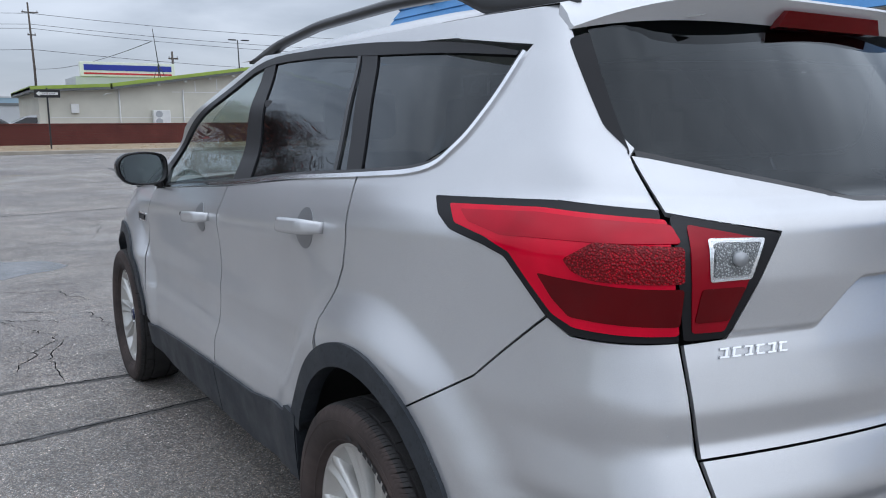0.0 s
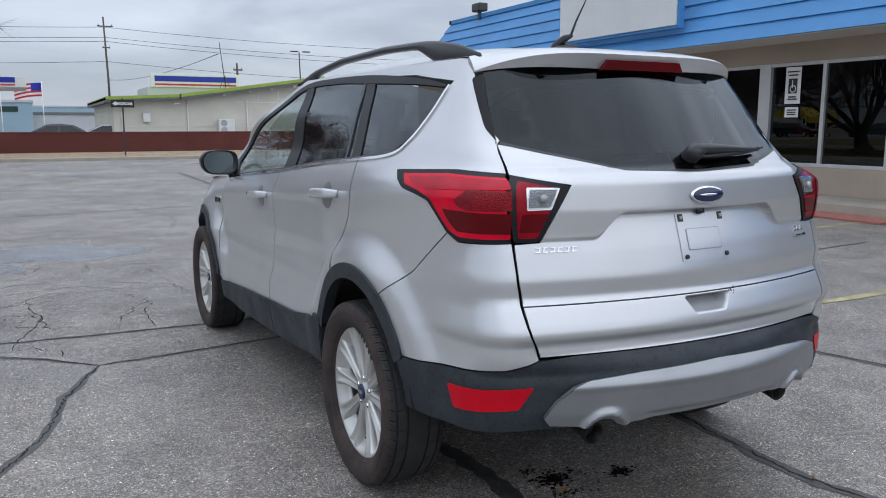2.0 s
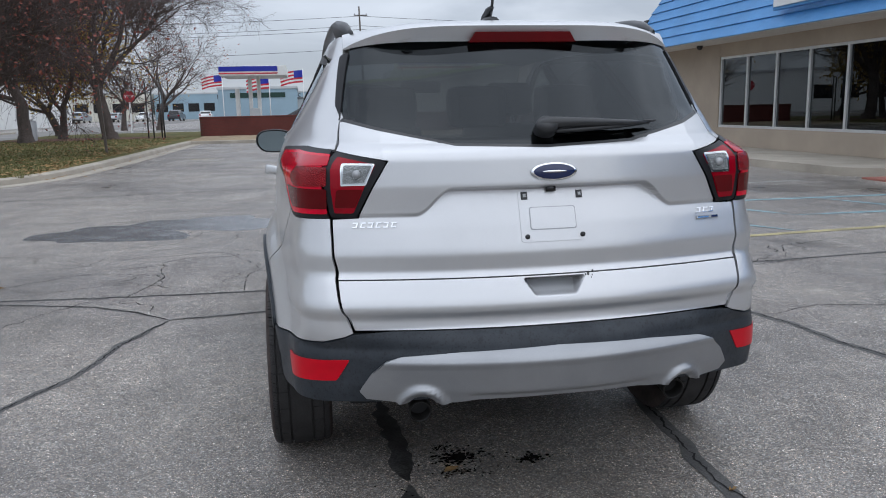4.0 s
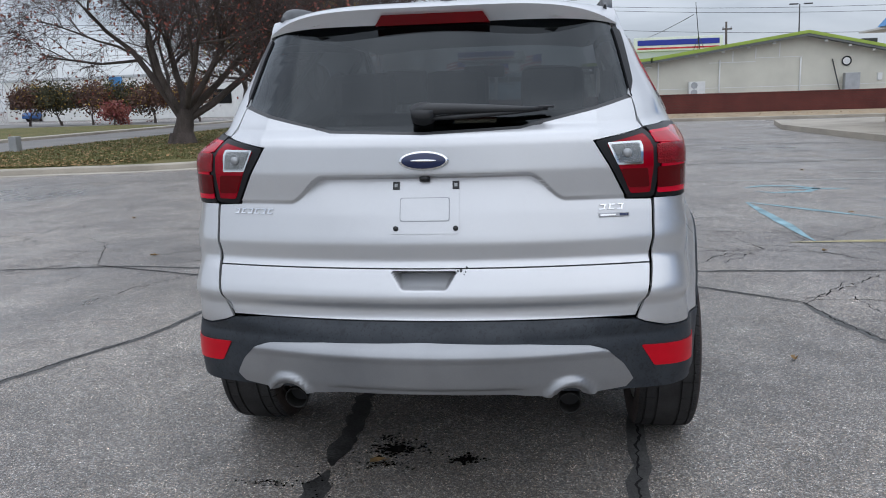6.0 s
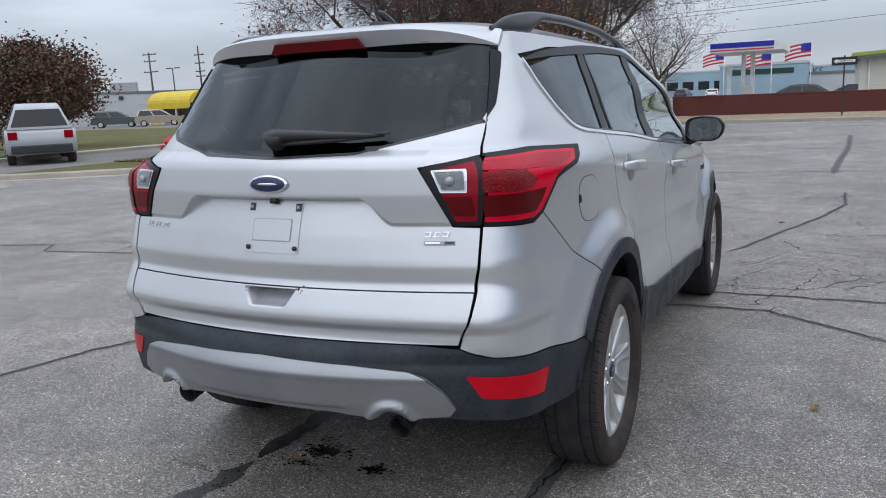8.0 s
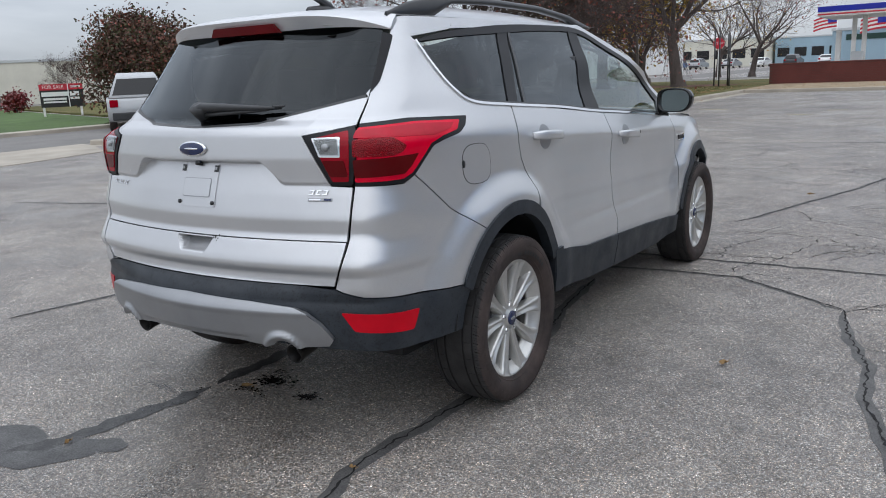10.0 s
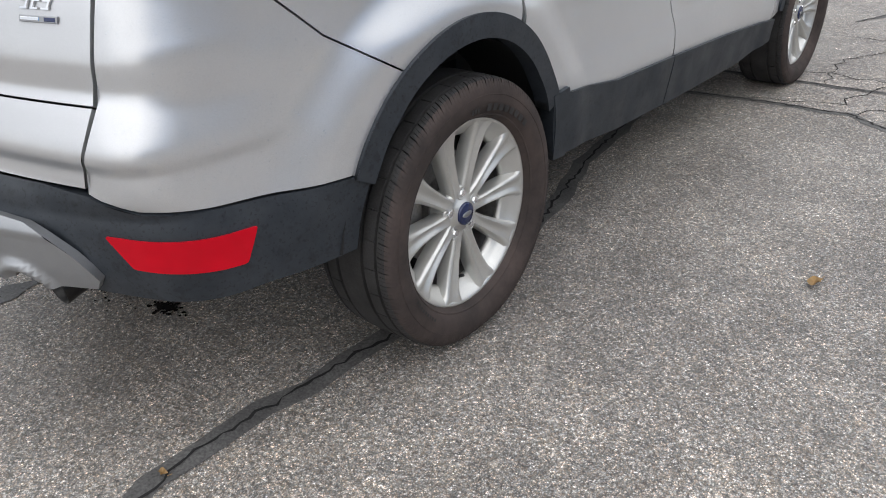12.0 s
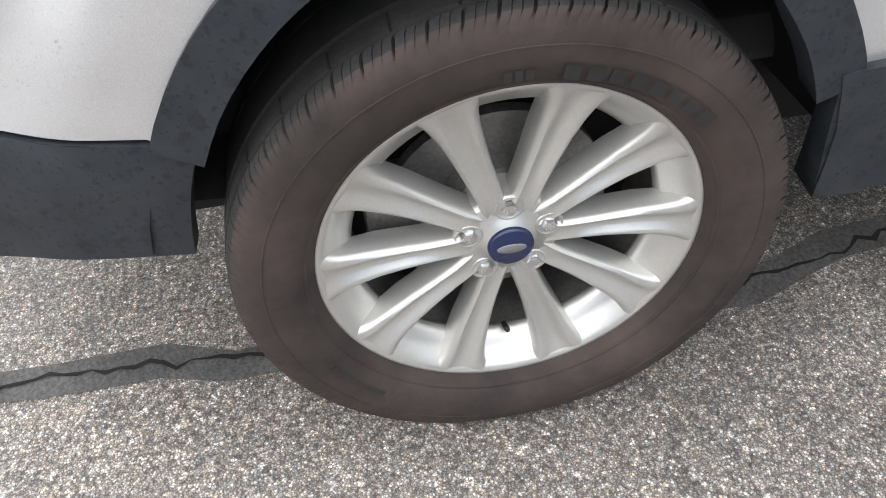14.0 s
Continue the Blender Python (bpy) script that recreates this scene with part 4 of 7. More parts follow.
def on_side(y, z, off, left=False):
    u, _ = S(y, z)
    p, n = spot(np.array([u]), np.array([z]))[0], Vector(normal_at(np.array([u]), np.array([z]))[0])
    right = Vector((0, 0, 1)).cross(n).normalized()
    up = n.cross(right)
    m = Matrix((right, up, n)).transposed().to_4x4()
    m.translation = Vector(p) + n * off
    return (Matrix.Diagonal((-1, 1, 1, 1)) if left else Matrix.Identity(4)) @ m


def oval(a, b, h, n=32):
    vs, fs = [], []
    for r, z in ((1, 0), (1, h * .6), (.94, h), (.0, h * 1.05)):
        vs += [(a * r * math.cos(2 * math.pi * k / n), b * r * math.sin(2 * math.pi * k / n), z) for k in range(n)]
    for q in range(3):
        fs += [(q * n + k, q * n + (k + 1) % n, (q + 1) * n + (k + 1) % n, (q + 1) * n + k) for k in range(n)]
    return vs, fs


def slab(w, h, d, lean=0.0):
    e = min(w, h) * .12
    vs = []
    for z, i in ((0, 0), (d * .7, 0), (d, e)):
        vs += [(sx * (w / 2 - i) + lean * sy * (h / 2 - i), sy * (h / 2 - i), z) for sx, sy in ((-1, -1), (1, -1), (1, 1), (-1, 1))]
    fs = [(q * 4 + k, q * 4 + (k + 1) % 4, q * 4 + 4 + (k + 1) % 4, q * 4 + 4 + k) for q in range(2) for k in range(4)] + [(8, 9, 10, 11)]
    return vs, fs


def wiper_mesh():
    """The arm's cover, tapering from its pivot, with the blade below it."""
    def at(x, z, off):
        m = on_tail(x, z, off)
        return m.translation
    arm = tube([at(-.02, 1.222, .030), at(.02, 1.227, .034), at(.12, 1.228, .030), at(.25, 1.226, .026), at(.34, 1.226, .022)], [.017, .019, .015, .010, .005], 10)
    blade = tube([at(.0, 1.214, .014), at(.1, 1.216, .016), at(.24, 1.222, .016), at(.355, 1.231, .014)], [.007, .009, .008, .005], 6)
    tip = tube([at(.33, 1.2285, .026), at(.372, 1.231, .022)], [.005, .004], 6)
    return from_lists(*merge(arm, blade, tip), smooth=True)


ROOF_LINE = table([(-1, 1.545), (-.56, 1.566), (-.3, 1.600), (-.06, 1.624), (.3, 1.642), (.8, 1.645), (1.2, 1.620), (1.45, 1.580), (1.6, 1.55)], .05)


RAIL_TOP = table([(-1, 1.550), (-.35, 1.560), (-.25, 1.602), (-.10, 1.626), (0, 1.634), (.35, 1.645), (.83, 1.638), (1.2, 1.606), (1.45, 1.558)], .03)


def roof_point(y, v):
    """v runs from -1 to 1 across the roof."""
    ze = min(1.552, float(ROOF_LINE(y)) - .012)
    xe = float(side_x(np.array(max(y, -.36)), np.array(ze))) - (.04 * max(0, -.36 - y) / .2)
    zc = float(ROOF_LINE(y))
    return (xe * v, y, zc - (zc - ze) * abs(v) ** 3.2)


def roof_mesh():
    ys, vs = np.linspace(-.33, 1.50, 40), np.linspace(-1, 1, 33)
    verts = [roof_point(y, v) for y in ys for v in vs]
    n = len(vs)
    faces = [(i * n + j, (i + 1) * n + j, (i + 1) * n + j + 1, i * n + j + 1)[::-1] for i in range(len(ys) - 1) for j in range(n - 1)]
    return from_lists(verts, faces, True)


def spoiler_outline(v):
    """Section of the spoiler at v across: top front, tip, rear face, underside; it runs into the body's side at both ends."""
    x, y, z = roof_point(-.33, v)
    a = abs(v)
    xt, yt, zt = .580 * v, -.540 + .165 * a ** 4, 1.567 - .058 * a ** 5
    face = .054 * (1 - .80 * a ** 4)
    return [(x, y, z), ((x + xt) / 2, (y + yt) / 2, (z + zt) / 2 + .007 * (1 - a ** 6)), (xt, yt + .010, zt + .001), (xt, yt, zt - .006), (xt * 1.004, yt + .022 * (1 - a ** 4) + .004, zt - face), (xt, yt + .05, zt - face + .004)]


def spoiler_mesh():
    vs = np.linspace(-1, 1, 61)
    verts, faces = [], []
    for v in vs:
        verts += spoiler_outline(v)
    k = 6
    for i in range(len(vs) - 1):
        for j in range(k - 1):
            faces.append((i * k + j, (i + 1) * k + j, (i + 1) * k + j + 1, i * k + j + 1))
    faces += [tuple(range(k)), tuple(range((len(vs) - 1) * k, len(vs) * k))[::-1]]
    me = from_lists(verts, faces, True)
    bm = bmesh.new()
    bm.from_mesh(me)
    bmesh.ops.recalc_face_normals(bm, faces=bm.faces)
    bm.to_mesh(me)
    bm.free()
    me.set_sharp_from_angle(angle=radians(40))
    return me


def strip_on_spoiler(half_low, half_high, z0, z1, off):
    """A lamp strip set into the spoiler's rear face."""
    verts, faces, n = [], [], 25
    for i in range(n):
        s = -1 + 2 * i / (n - 1)
        for k, (h, z) in enumerate(((half_low, z0 - .002), (half_low, z0), ((half_low + half_high) / 2, (z0 + z1) / 2), (half_high, z1), (half_high, z1 + .002))):
            x = s * h
            y = -.5395 + .165 * abs(x / .58) ** 4 - off + .19 * (z1 - z)
            verts.append((x, y + (.02 if k in (0, 4) else 0), z))
    for i in range(n - 1):
        for k in range(4):
            faces.append((i * 5 + k, (i + 1) * 5 + k, (i + 1) * 5 + k + 1, i * 5 + k + 1))
    faces += [(0, 1, 2, 3, 4), tuple(range((n - 1) * 5, n * 5))[::-1]]
    return from_lists(verts, faces)


def lamps(car):
    """Tail lamps: the wing part on the quarter, the inner part on the tailgate."""
    for left in SIDES:
        t = part("tail_lamp", panel(rounded([S(-.207, 1.178), S(-.240, 1.146), S(-.290, 1.121), S(-.385, 1.105), S(-.443, 1.090), S(-.490, 1.048), S(-.543, .999), S(-.592, .977), R(.662, .980), R(.640, 1.178), S(-.49, 1.187)], .008), .016, .004, .012, left), PILLAR, car, "red tail lamp with black edge")
        def lp(name, pts, mat_, off, r=.006, step=.016, lab=""):
            part(name, panel(rounded(pts, r), step, off, .003, left), mat_, t, lab)
        lp("red_lens", [S(-.262, 1.166), S(-.300, 1.134), S(-.392, 1.118), S(-.456, 1.099), S(-.506, 1.052), S(-.556, 1.007), S(-.60, .991), R(.668, .993), R(.647, 1.164), S(-.48, 1.173)], RED_GUIDE, .006)
        lp("deep_lens", [S(-.522, 1.072), S(-.556, 1.034), S(-.592, 1.008), R(.669, 1.008), R(.668, 1.068), S(-.56, 1.070)], RED_DEEP, .0075)
        lp("turn_reflector", [S(-.575, 1.102), S(-.595, 1.084), S(-.635, 1.074), R(.668, 1.076), R(.663, 1.128), S(-.625, 1.130)], RED_CELLS, .008)
        lp("upper_lens", [S(-.300, 1.158), S(-.335, 1.139), S(-.43, 1.124), S(-.50, 1.127), R(.662, 1.133), R(.650, 1.157), S(-.48, 1.165)], RED_SOFT, .0066)
        i = part("inner_tail_lamp", panel(rounded([R(.656, .982), R(.634, 1.173), R(.490, 1.146), R(.582, .981)], .010), .016, .004, .012, left), PILLAR, car, "red inner tail lamp with clear reversing lens")
        def ip(name, pts, mat_, off, r=.006, lab=""):
            return part(name, panel(rounded(pts, r), .016, off, .003, left), mat_, i, lab)
        ip("red_lens", [R(.648, .995), R(.629, 1.158), R(.522, 1.137), R(.592, .994)], RED_LENS, .006)
        ip("deep_lens", [R(.646, 1.012), R(.639, 1.066), R(.562, 1.066), R(.586, 1.012)], RED_DEEP, .0075)
        rv = ip("reversing_lamp", [R(.626, 1.076), R(.619, 1.138), R(.523, 1.139), R(.553, 1.077)], CHROME, .008, .004, "clear reversing lamp in a chrome bezel")
        ip("reversing_reflector", [R(.620, 1.083), R(.613, 1.132), R(.533, 1.133), R(.558, 1.084)], CLEAR_CELLS, .010, .004)
        ip("reversing_cover", [R(.624, 1.079), R(.617, 1.136), R(.527, 1.137), R(.555, 1.080)], CLEAR_LENS, .0135, .004)
        part("bulb", from_lists(*moved(oval(.012, .012, .012), (Matrix.Diagonal((-1, 1, 1, 1)) if left else Matrix.Identity(4)) @ on_tail(.578, 1.110, .0085)), smooth=True), GALV, i)


def arch_line(yc, grow, a0, a1, n=20):
    """The wheel opening, taller than it is long."""
    return [(yc + (.416 + grow) * math.cos(radians(a0 + (a1 - a0) * k / n)), .34 + (.486 + grow) * math.sin(radians(a0 + (a1 - a0) * k / n))) for k in range(n + 1)]


def body_sides(car):
    for left in SIDES:
        # rear quarter with its pillar
        q = sides([(.142, 1.203), (.129, 1.14), (.118, 1.06), (.130, .985), (.160, .93), (.212, .845)])
        q += sides(arch_line(0, -.015, 63, 120, 14))
        q += sides([(-.236, .768), (-.379, .858), (-.5405, 1.001), (-.488, 1.050), (-.441, 1.093), (-.384, 1.108), (-.288, 1.124), (-.237, 1.149), (-.204, 1.180), (-.49, 1.190)])
        q += [R(.6365, 1.181), R(.6195, 1.243), R(.614, 1.264)] + sides([(-.560, 1.278), (-.508, 1.320), (-.427, 1.420), (-.377, 1.484), (-.36, 1.508), (-.345, 1.549), (-.10, 1.551), (.05, 1.551), (-.05, 1.506), (-.298, 1.475), (-.277, 1.447), (-.240, 1.344), (-.197, 1.274), (-.125, 1.222)])
        quarter = part("quarter_panel", panel(q, .013, 0, .010, left), SILVER, car)
        fd = [(-.200 + .088 * math.copysign(abs(math.cos(t)) ** .7, math.cos(t)), .9995 + .0735 * math.copysign(abs(math.sin(t)) ** .7, math.sin(t))) for t in np.linspace(0, 2 * math.pi, 40)[:-1]]
        if not left:
            part("fuel_door_gap", panel(sides([(-.200 + (y + .200) * 1.035, .9995 + (z - .9995) * 1.035) for y, z in fd]), .02, .0004, .002), BLACK, quarter)
            part("fuel_door", panel(sides(fd), .013, .0012, .002), SILVER, quarter, "round fuel filler flap")
            part("finger_notch", from_lists(*moved(oval(.008, .014, .003), on_side(-.284, 1.006, .001)), smooth=True), BLACK, quarter)
        # painted bumper corner
        c = sides([(-.5430, .9965), (-.3815, .8545), (-.2385, .7645)]) + sides(arch_line(0, -.015, 120.6, 152, 8))
        c += sides([(-.374, .575), (-.50, .584), (-.62, .594)]) + [R(.700, .607), R(.637, .625), R(.613, .636), R(.633, .69), R(.649, .72), R(.657, .80), R(.663, .90), R(.663, .977)] + sides([(-.592, .973)])
        part("bumper_corner", panel(c, .012, 0, .010, left), SILVER, car)
        # doors
        d = sides([(.150, 1.201), (.137, 1.14), (.126, 1.06), (.138, .985), (.168, .93), (.219, .845)])
        d += sides(arch_line(0, -.015, 59, 25, 9)) + sides([(.77, .488), (1.182, .468), (1.197, .55), (1.187, .70), (1.162, .95), (1.133, 1.108), (.95, 1.126), (.60, 1.160)])
        rear = part("rear_door", panel(d, .014, 0, .010, left), SILVER, car)
        d = sides([(1.140, 1.107), (1.169, .95), (1.194, .70), (1.204, .55), (1.190, .467), (1.65, .440), (2.20, .398), (2.235, .55), (2.262, .75), (2.262, .90), (2.235, 1.024), (1.60, 1.074)])
        front = part("front_door", panel(d, .014, 0, .010, left), SILVER, car)
        for door, yh, zh in ((rear, .372, 1.056), (front, 1.371, .984)):
            # no hollow here: a flat, darker silver disc paints the scoop's shade
            cup = [(yh + .056 * math.cos(t), zh - .004 + .054 * math.sin(t)) for t in np.linspace(0, 2 * math.pi, 28)[:-1]]
            part("handle_cup_shade", panel(sides(cup), .01, .0015, .002, left), TRIM_SILVER, door, "flat darker disc painted as the scoop's shade behind the handle")
            part("handle", handle_mesh(yh, zh, left), SILVER, door, "body-coloured pull handle")
            if door is front:
                part("key_sensor", from_lists(*moved(oval(.010, .008, .003), on_side(yh + .085 if left else yh + .085, zh, .047, left)), smooth=True), BLACK, door)
        # plastic sill cladding on each door
        for door, run in ((rear, [(.352, .556), (.77, .492), (1.180, .471), (1.176, .40), (1.168, .30), (.80, .318), (.50, .352), (.385, .362)]), (front, [(1.188, .470), (1.65, .444), (2.15, .404), (2.235, .398), (2.245, .30), (1.9, .272), (1.176, .298), (1.184, .40)])):
            part("door_cladding", panel(sides(run), .02, .010, .03, left), CLAD, door, "dark grey plastic sill cladding")
        # glass and frames
        def glass_pane(door, pts, mat_):
            part("window", panel(rounded(sides(pts), .012), .03, -.004, .004, left), mat_, door)
        def strip(door, name, pts, mat_=BLACK_GLOSS, off=-.001, depth=.012, step=.025):
            part(name, panel(sides(pts), step, off, depth, left), mat_, door)
        glass_pane(quarter, [(-.262, 1.436), (-.228, 1.346), (-.184, 1.283), (-.105, 1.238), (.140, 1.210), (.338, 1.500), (.06, 1.484)], GLASS_DARK)
        glass_pane(rear, [(.205, 1.203), (.935, 1.143), (1.105, 1.526), (.78, 1.522), (.415, 1.507)], GLASS_DARK)
        glass_pane(front, [(1.098, 1.126), (2.06, 1.052), (2.13, 1.13), (1.98, 1.262), (1.515, 1.432), (1.24, 1.515), (1.19, 1.520)], GLASS_CLEAR)
        strip(rear, "pillar_cover", [(.132, 1.204), (.332, 1.502), (.425, 1.508), (.213, 1.197)], PILLAR, off=.0005)
        strip(rear, "divider_bar", [(.275, 1.199), (.295, 1.198), (.450, 1.508), (.432, 1.508)], BLACK_SATIN, off=.0015, depth=.006)
        strip(front, "pillar_cover", [(.928, 1.138), (1.098, 1.530), (1.200, 1.526), (1.104, 1.122)], PILLAR, off=.0005)
        top = [(-.266, 1.463), (-.08, 1.494), (.358, 1.532), (.783, 1.545), (1.214, 1.538), (1.528, 1.450), (2.023, 1.272), (2.19, 1.143)]
        low = [(2.10, 1.128), (1.985, 1.255), (1.51, 1.425), (1.21, 1.512), (.783, 1.518), (.40, 1.500), (.0, 1.478), (-.264, 1.455)]
        strip(front, "window_frame", curve(top, 4) + curve(low, 4), PILLAR, .002)
        strip(front, "mirror_sail", [(2.03, 1.050), (2.20, 1.040), (2.20, 1.14), (2.12, 1.14)], BLACK_SATIN, .002)
        belt = [(-.284, 1.461), (-.243, 1.352), (-.200, 1.276), (-.122, 1.227), (.115, 1.203), (.60, 1.168), (.95, 1.133), (1.10, 1.120), (1.60, 1.082), (2.05, 1.044)]
        run = curve(belt, 5)
        wide = []
        for i, p in enumerate(run):
            a, b = np.array(run[max(i - 1, 0)]), np.array(run[min(i + 1, len(run) - 1)])
            n = np.array([-(b - a)[1], (b - a)[0]]) / (np.linalg.norm(b - a) + 1e-9)
            wide.append((np.array(p) - n * .006, np.array(p) + n * .004, np.array(p) + n * .013))
        strip(quarter, "chrome_strip", [tuple(w[0]) for w in wide] + [tuple(w[1]) for w in wide[::-1]], CHROME, .006, .008, .03)
        strip(quarter, "belt_seal", [tuple(w[1]) for w in wide] + [tuple(w[2]) for w in wide[::-1]], BLACK_SATIN, .002, .008, .03)
        # roof side and screen pillar
        up = [(-.047, 1.508), (.053, 1.552), (.6, 1.553), (1.25, 1.560), (1.55, 1.480), (2.05, 1.302), (2.30, 1.130), (2.19, 1.143), (2.023, 1.275), (1.528, 1.453), (1.214, 1.541), (.783, 1.548), (.358, 1.525)]
        part("roof_side", panel(sides(up), .02, .0, .006, left), SILVER, car)
        # front wing
        w = sides([(2.269, .90), (2.269, .75), (2.242, .55), (2.207, .40)]) + sides(arch_line(2.69, -.015, 170, 12, 26)) + sides([(3.20, .46), (3.33, .60), (3.36, .80), (3.25, .90), (2.95, .965), (2.6, 1.01), (2.33, 1.055), (2.242, 1.015)])
        wing = part("front_wing", panel(w, .016, 0, .010, left), SILVER, car)
        part("wing_vent", panel(rounded(sides([(2.30, .905), (2.31, .865), (2.43, .862), (2.46, .900)]), .01), .02, .006, .01, left), CHROME, wing, "chrome-edged side vent")
        part("vent_mesh", panel(rounded(sides([(2.315, .898), (2.322, .872), (2.42, .869), (2.435, .894)]), .006), .02, .009, .004, left), BLACK, wing)
        # wheel arch trims
        for yc, a0, a1 in ((0.0, 24, 152.5), (2.69, 24, 170)):
            ring = arch_line(yc, .005, a0, a1, 30) + arch_line(yc, -.050, a1, a0, 30)
            part("arch_trim", panel(sides(ring), .018, .010, .045, left), CLAD, car, "dark plastic wheel arch trim")
        part("arch_trim_foot", panel(sides([(.428, .560), (.445, .47), (.455, .350), (.385, .356), (.375, .47), (.350, .555)]), .02, .013, .05, left), CLAD, car)
        part("mirror_housing", mirror_mesh(left), BLACK_GLOSS, front, "door mirror with a black rim")
        part("mirror_glass", mirror_face(left), MIRROR, front)
        part("mirror_cap", mirror_cap(left), BLACK_GLOSS, front)


def handle_mesh(y, z, left):
    """A bowed bar standing off the skin at both ends."""
    prof = []
    for k in range(13):
        s = -1 + 2 * k / 12
        m = on_side(y + .118 * s, z - .0085 * s * 1.0, .0, left)
        off = .044 - .020 * s ** 4 - (.022 if abs(s) > .99 else 0)
        hh = .0205 - .006 * s ** 6
        ring = []
        for t in range(10):
            a = 2 * math.pi * (t + .5) / 10
            ring.append(m @ Vector((0, hh * math.copysign(abs(math.sin(a)) ** .6, math.sin(a)), off + .010 * math.copysign(abs(math.cos(a)) ** .6, math.cos(a)))))
        prof.append(ring)
    vs = [v for r in prof for v in r]
    fs = [(i * 10 + k, i * 10 + (k + 1) % 10, (i + 1) * 10 + (k + 1) % 10, (i + 1) * 10 + k) for i in range(12) for k in range(10)]
    fs += [tuple(range(10)), tuple(range(120, 130))[::-1]]
    me = from_lists(vs, fs, True)
    bm = bmesh.new()
    bm.from_mesh(me)
    bmesh.ops.recalc_face_normals(bm, faces=bm.faces)
    bm.to_mesh(me)
    bm.free()
    return me


MIR = (0.884, 2.03, 1.125)


def mirror_ring(grow, y):
    """Outline of the mirror, wide and rounded, lower edge sloping."""
    pts = [(-.105, .060), (-.02, .078), (.085, .070), (.118, .030), (.112, -.025), (.07, -.066), (-.06, -.070), (-.105, -.045)]
    pts = rounded([(x * grow, z * grow) for x, z in pts], .04, 5)
    return [(MIR[0] + x, MIR[1] + y - .20 * x, MIR[2] + z) for x, z in pts]


def mirror_mesh(left):
    rings = [mirror_ring(.86, .014), mirror_ring(.90, .0), mirror_ring(1.0, .002), mirror_ring(1.0, .03)]
    n = len(rings[0])
    vs = [p for r in rings for p in r]
    fs = [(i * n + k, i * n + (k + 1) % n, (i + 1) * n + (k + 1) % n, (i + 1) * n + k) for i in range(3) for k in range(n)]
    arm = tube([(MIR[0] - .07, MIR[1] + .04, MIR[2] - .05), (.77, 2.17, 1.06)], [.035, .03], 8)
    vs, fs = merge((vs, fs), arm)
    if left:
        vs = [(-v[0], v[1], v[2]) for v in vs]
    return from_lists(vs, fs, True)


def mirror_cap(left):
    rings = [mirror_ring(1.0, .03), mirror_ring(1.0, .06), mirror_ring(.86, .11), mirror_ring(.5, .14), mirror_ring(.02, .15)]
    n = len(rings[0])
    vs = [p for r in rings for p in r]
    fs = [(i * n + k, i * n + (k + 1) % n, (i + 1) * n + (k + 1) % n, (i + 1) * n + k) for i in range(4) for k in range(n)]
    if left:
        vs = [(-v[0], v[1], v[2]) for v in vs]
    return from_lists(vs, fs, True)


def mirror_face(left):
    r = mirror_ring(.885, .008)
    vs = [(x, y - .10 * (x - MIR[0]) + .03 * (z - MIR[2]), z) for x, y, z in r] + [(MIR[0], MIR[1] + .009, MIR[2])]
    n = len(r)
    fs = [(k, (k + 1) % n, n) for k in range(n)]
    if left:
        vs = [(-v[0], v[1], v[2]) for v in vs]
    return from_lists(vs, fs)


def bumper(car):
    top = [R(.612, .632), R(.637, .620), R(.700, .602)] + sides([(-.62, .589), (-.50, .579), (-.374, .570)])
    foot = sides(arch_line(0, -.040, 151, 172, 6)) + sides([(-.45, .404), (-.55, .408)]) + [R(.70, .412), R(.5, .424), R(.37, .436), R(.28, .452), R(0.02, .454)]
    ring = [R(0, .640), R(.3, .640), R(.5, .641)] + top + foot
    ring = ring + [(-u, z) for u, z in ring[1:][::-1]]
    b = part("rear_bumper", panel(ring, .016, .004, .03), CLAD, car, "dark grey plastic rear bumper")
    # sheet below the bumper, its near-black colour carries the shade
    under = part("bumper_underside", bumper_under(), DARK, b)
    # satin skid plate with two exhaust notches
    half = [(0, .590), (.30, .580), (.47, .567), (.515, .556), (.560, .515), (.594, .462), (.575, .436), (.50, .430)]
    half += [(.412 + .046 * math.cos(t), .405 + .047 * math.sin(t)) for t in np.linspace(.56, math.pi - .56, 10)] + [(.33, .430), (.26, .434), (0, .438)]
    line = rears(half)
    line = line + [(-u, z) for u, z in line[1:-1][::-1]]
    part("skid_plate", panel(line, (.011, .008), .010, .02, lift=skid_relief), TRIM_SILVER, b, "satin silver skid plate")
    for left in SIDES:
        ref = [R(.624, .553), S(-.590, .538), S(-.622, .470), R(.664, .486)]
        part("reflector", panel(rounded(ref, .006), .015, .007, .006, left), RED_REFLECTOR, b, "red bumper reflector")
        sgn = -1 if left else 1
        tip = lathe([(0, .030), (-.10, .033), (-.125, .036), (-.128, .034), (-.126, .031), (-.02, .028)], 28, "y")
        m = pose(sgn * .418, -.705, .400, 9, 0, 0)
        part("exhaust_tip", from_lists(*moved(tip, m), smooth=True), SOOT, car, "dark sooty exhaust tip")
        # black disc across the pipe, painting the darkness inside it
        part("bore_shade_disc", from_lists(*moved(lathe([(-.085, .0005), (-.085, .031)], 20, "y"), m)), BLACK, car)


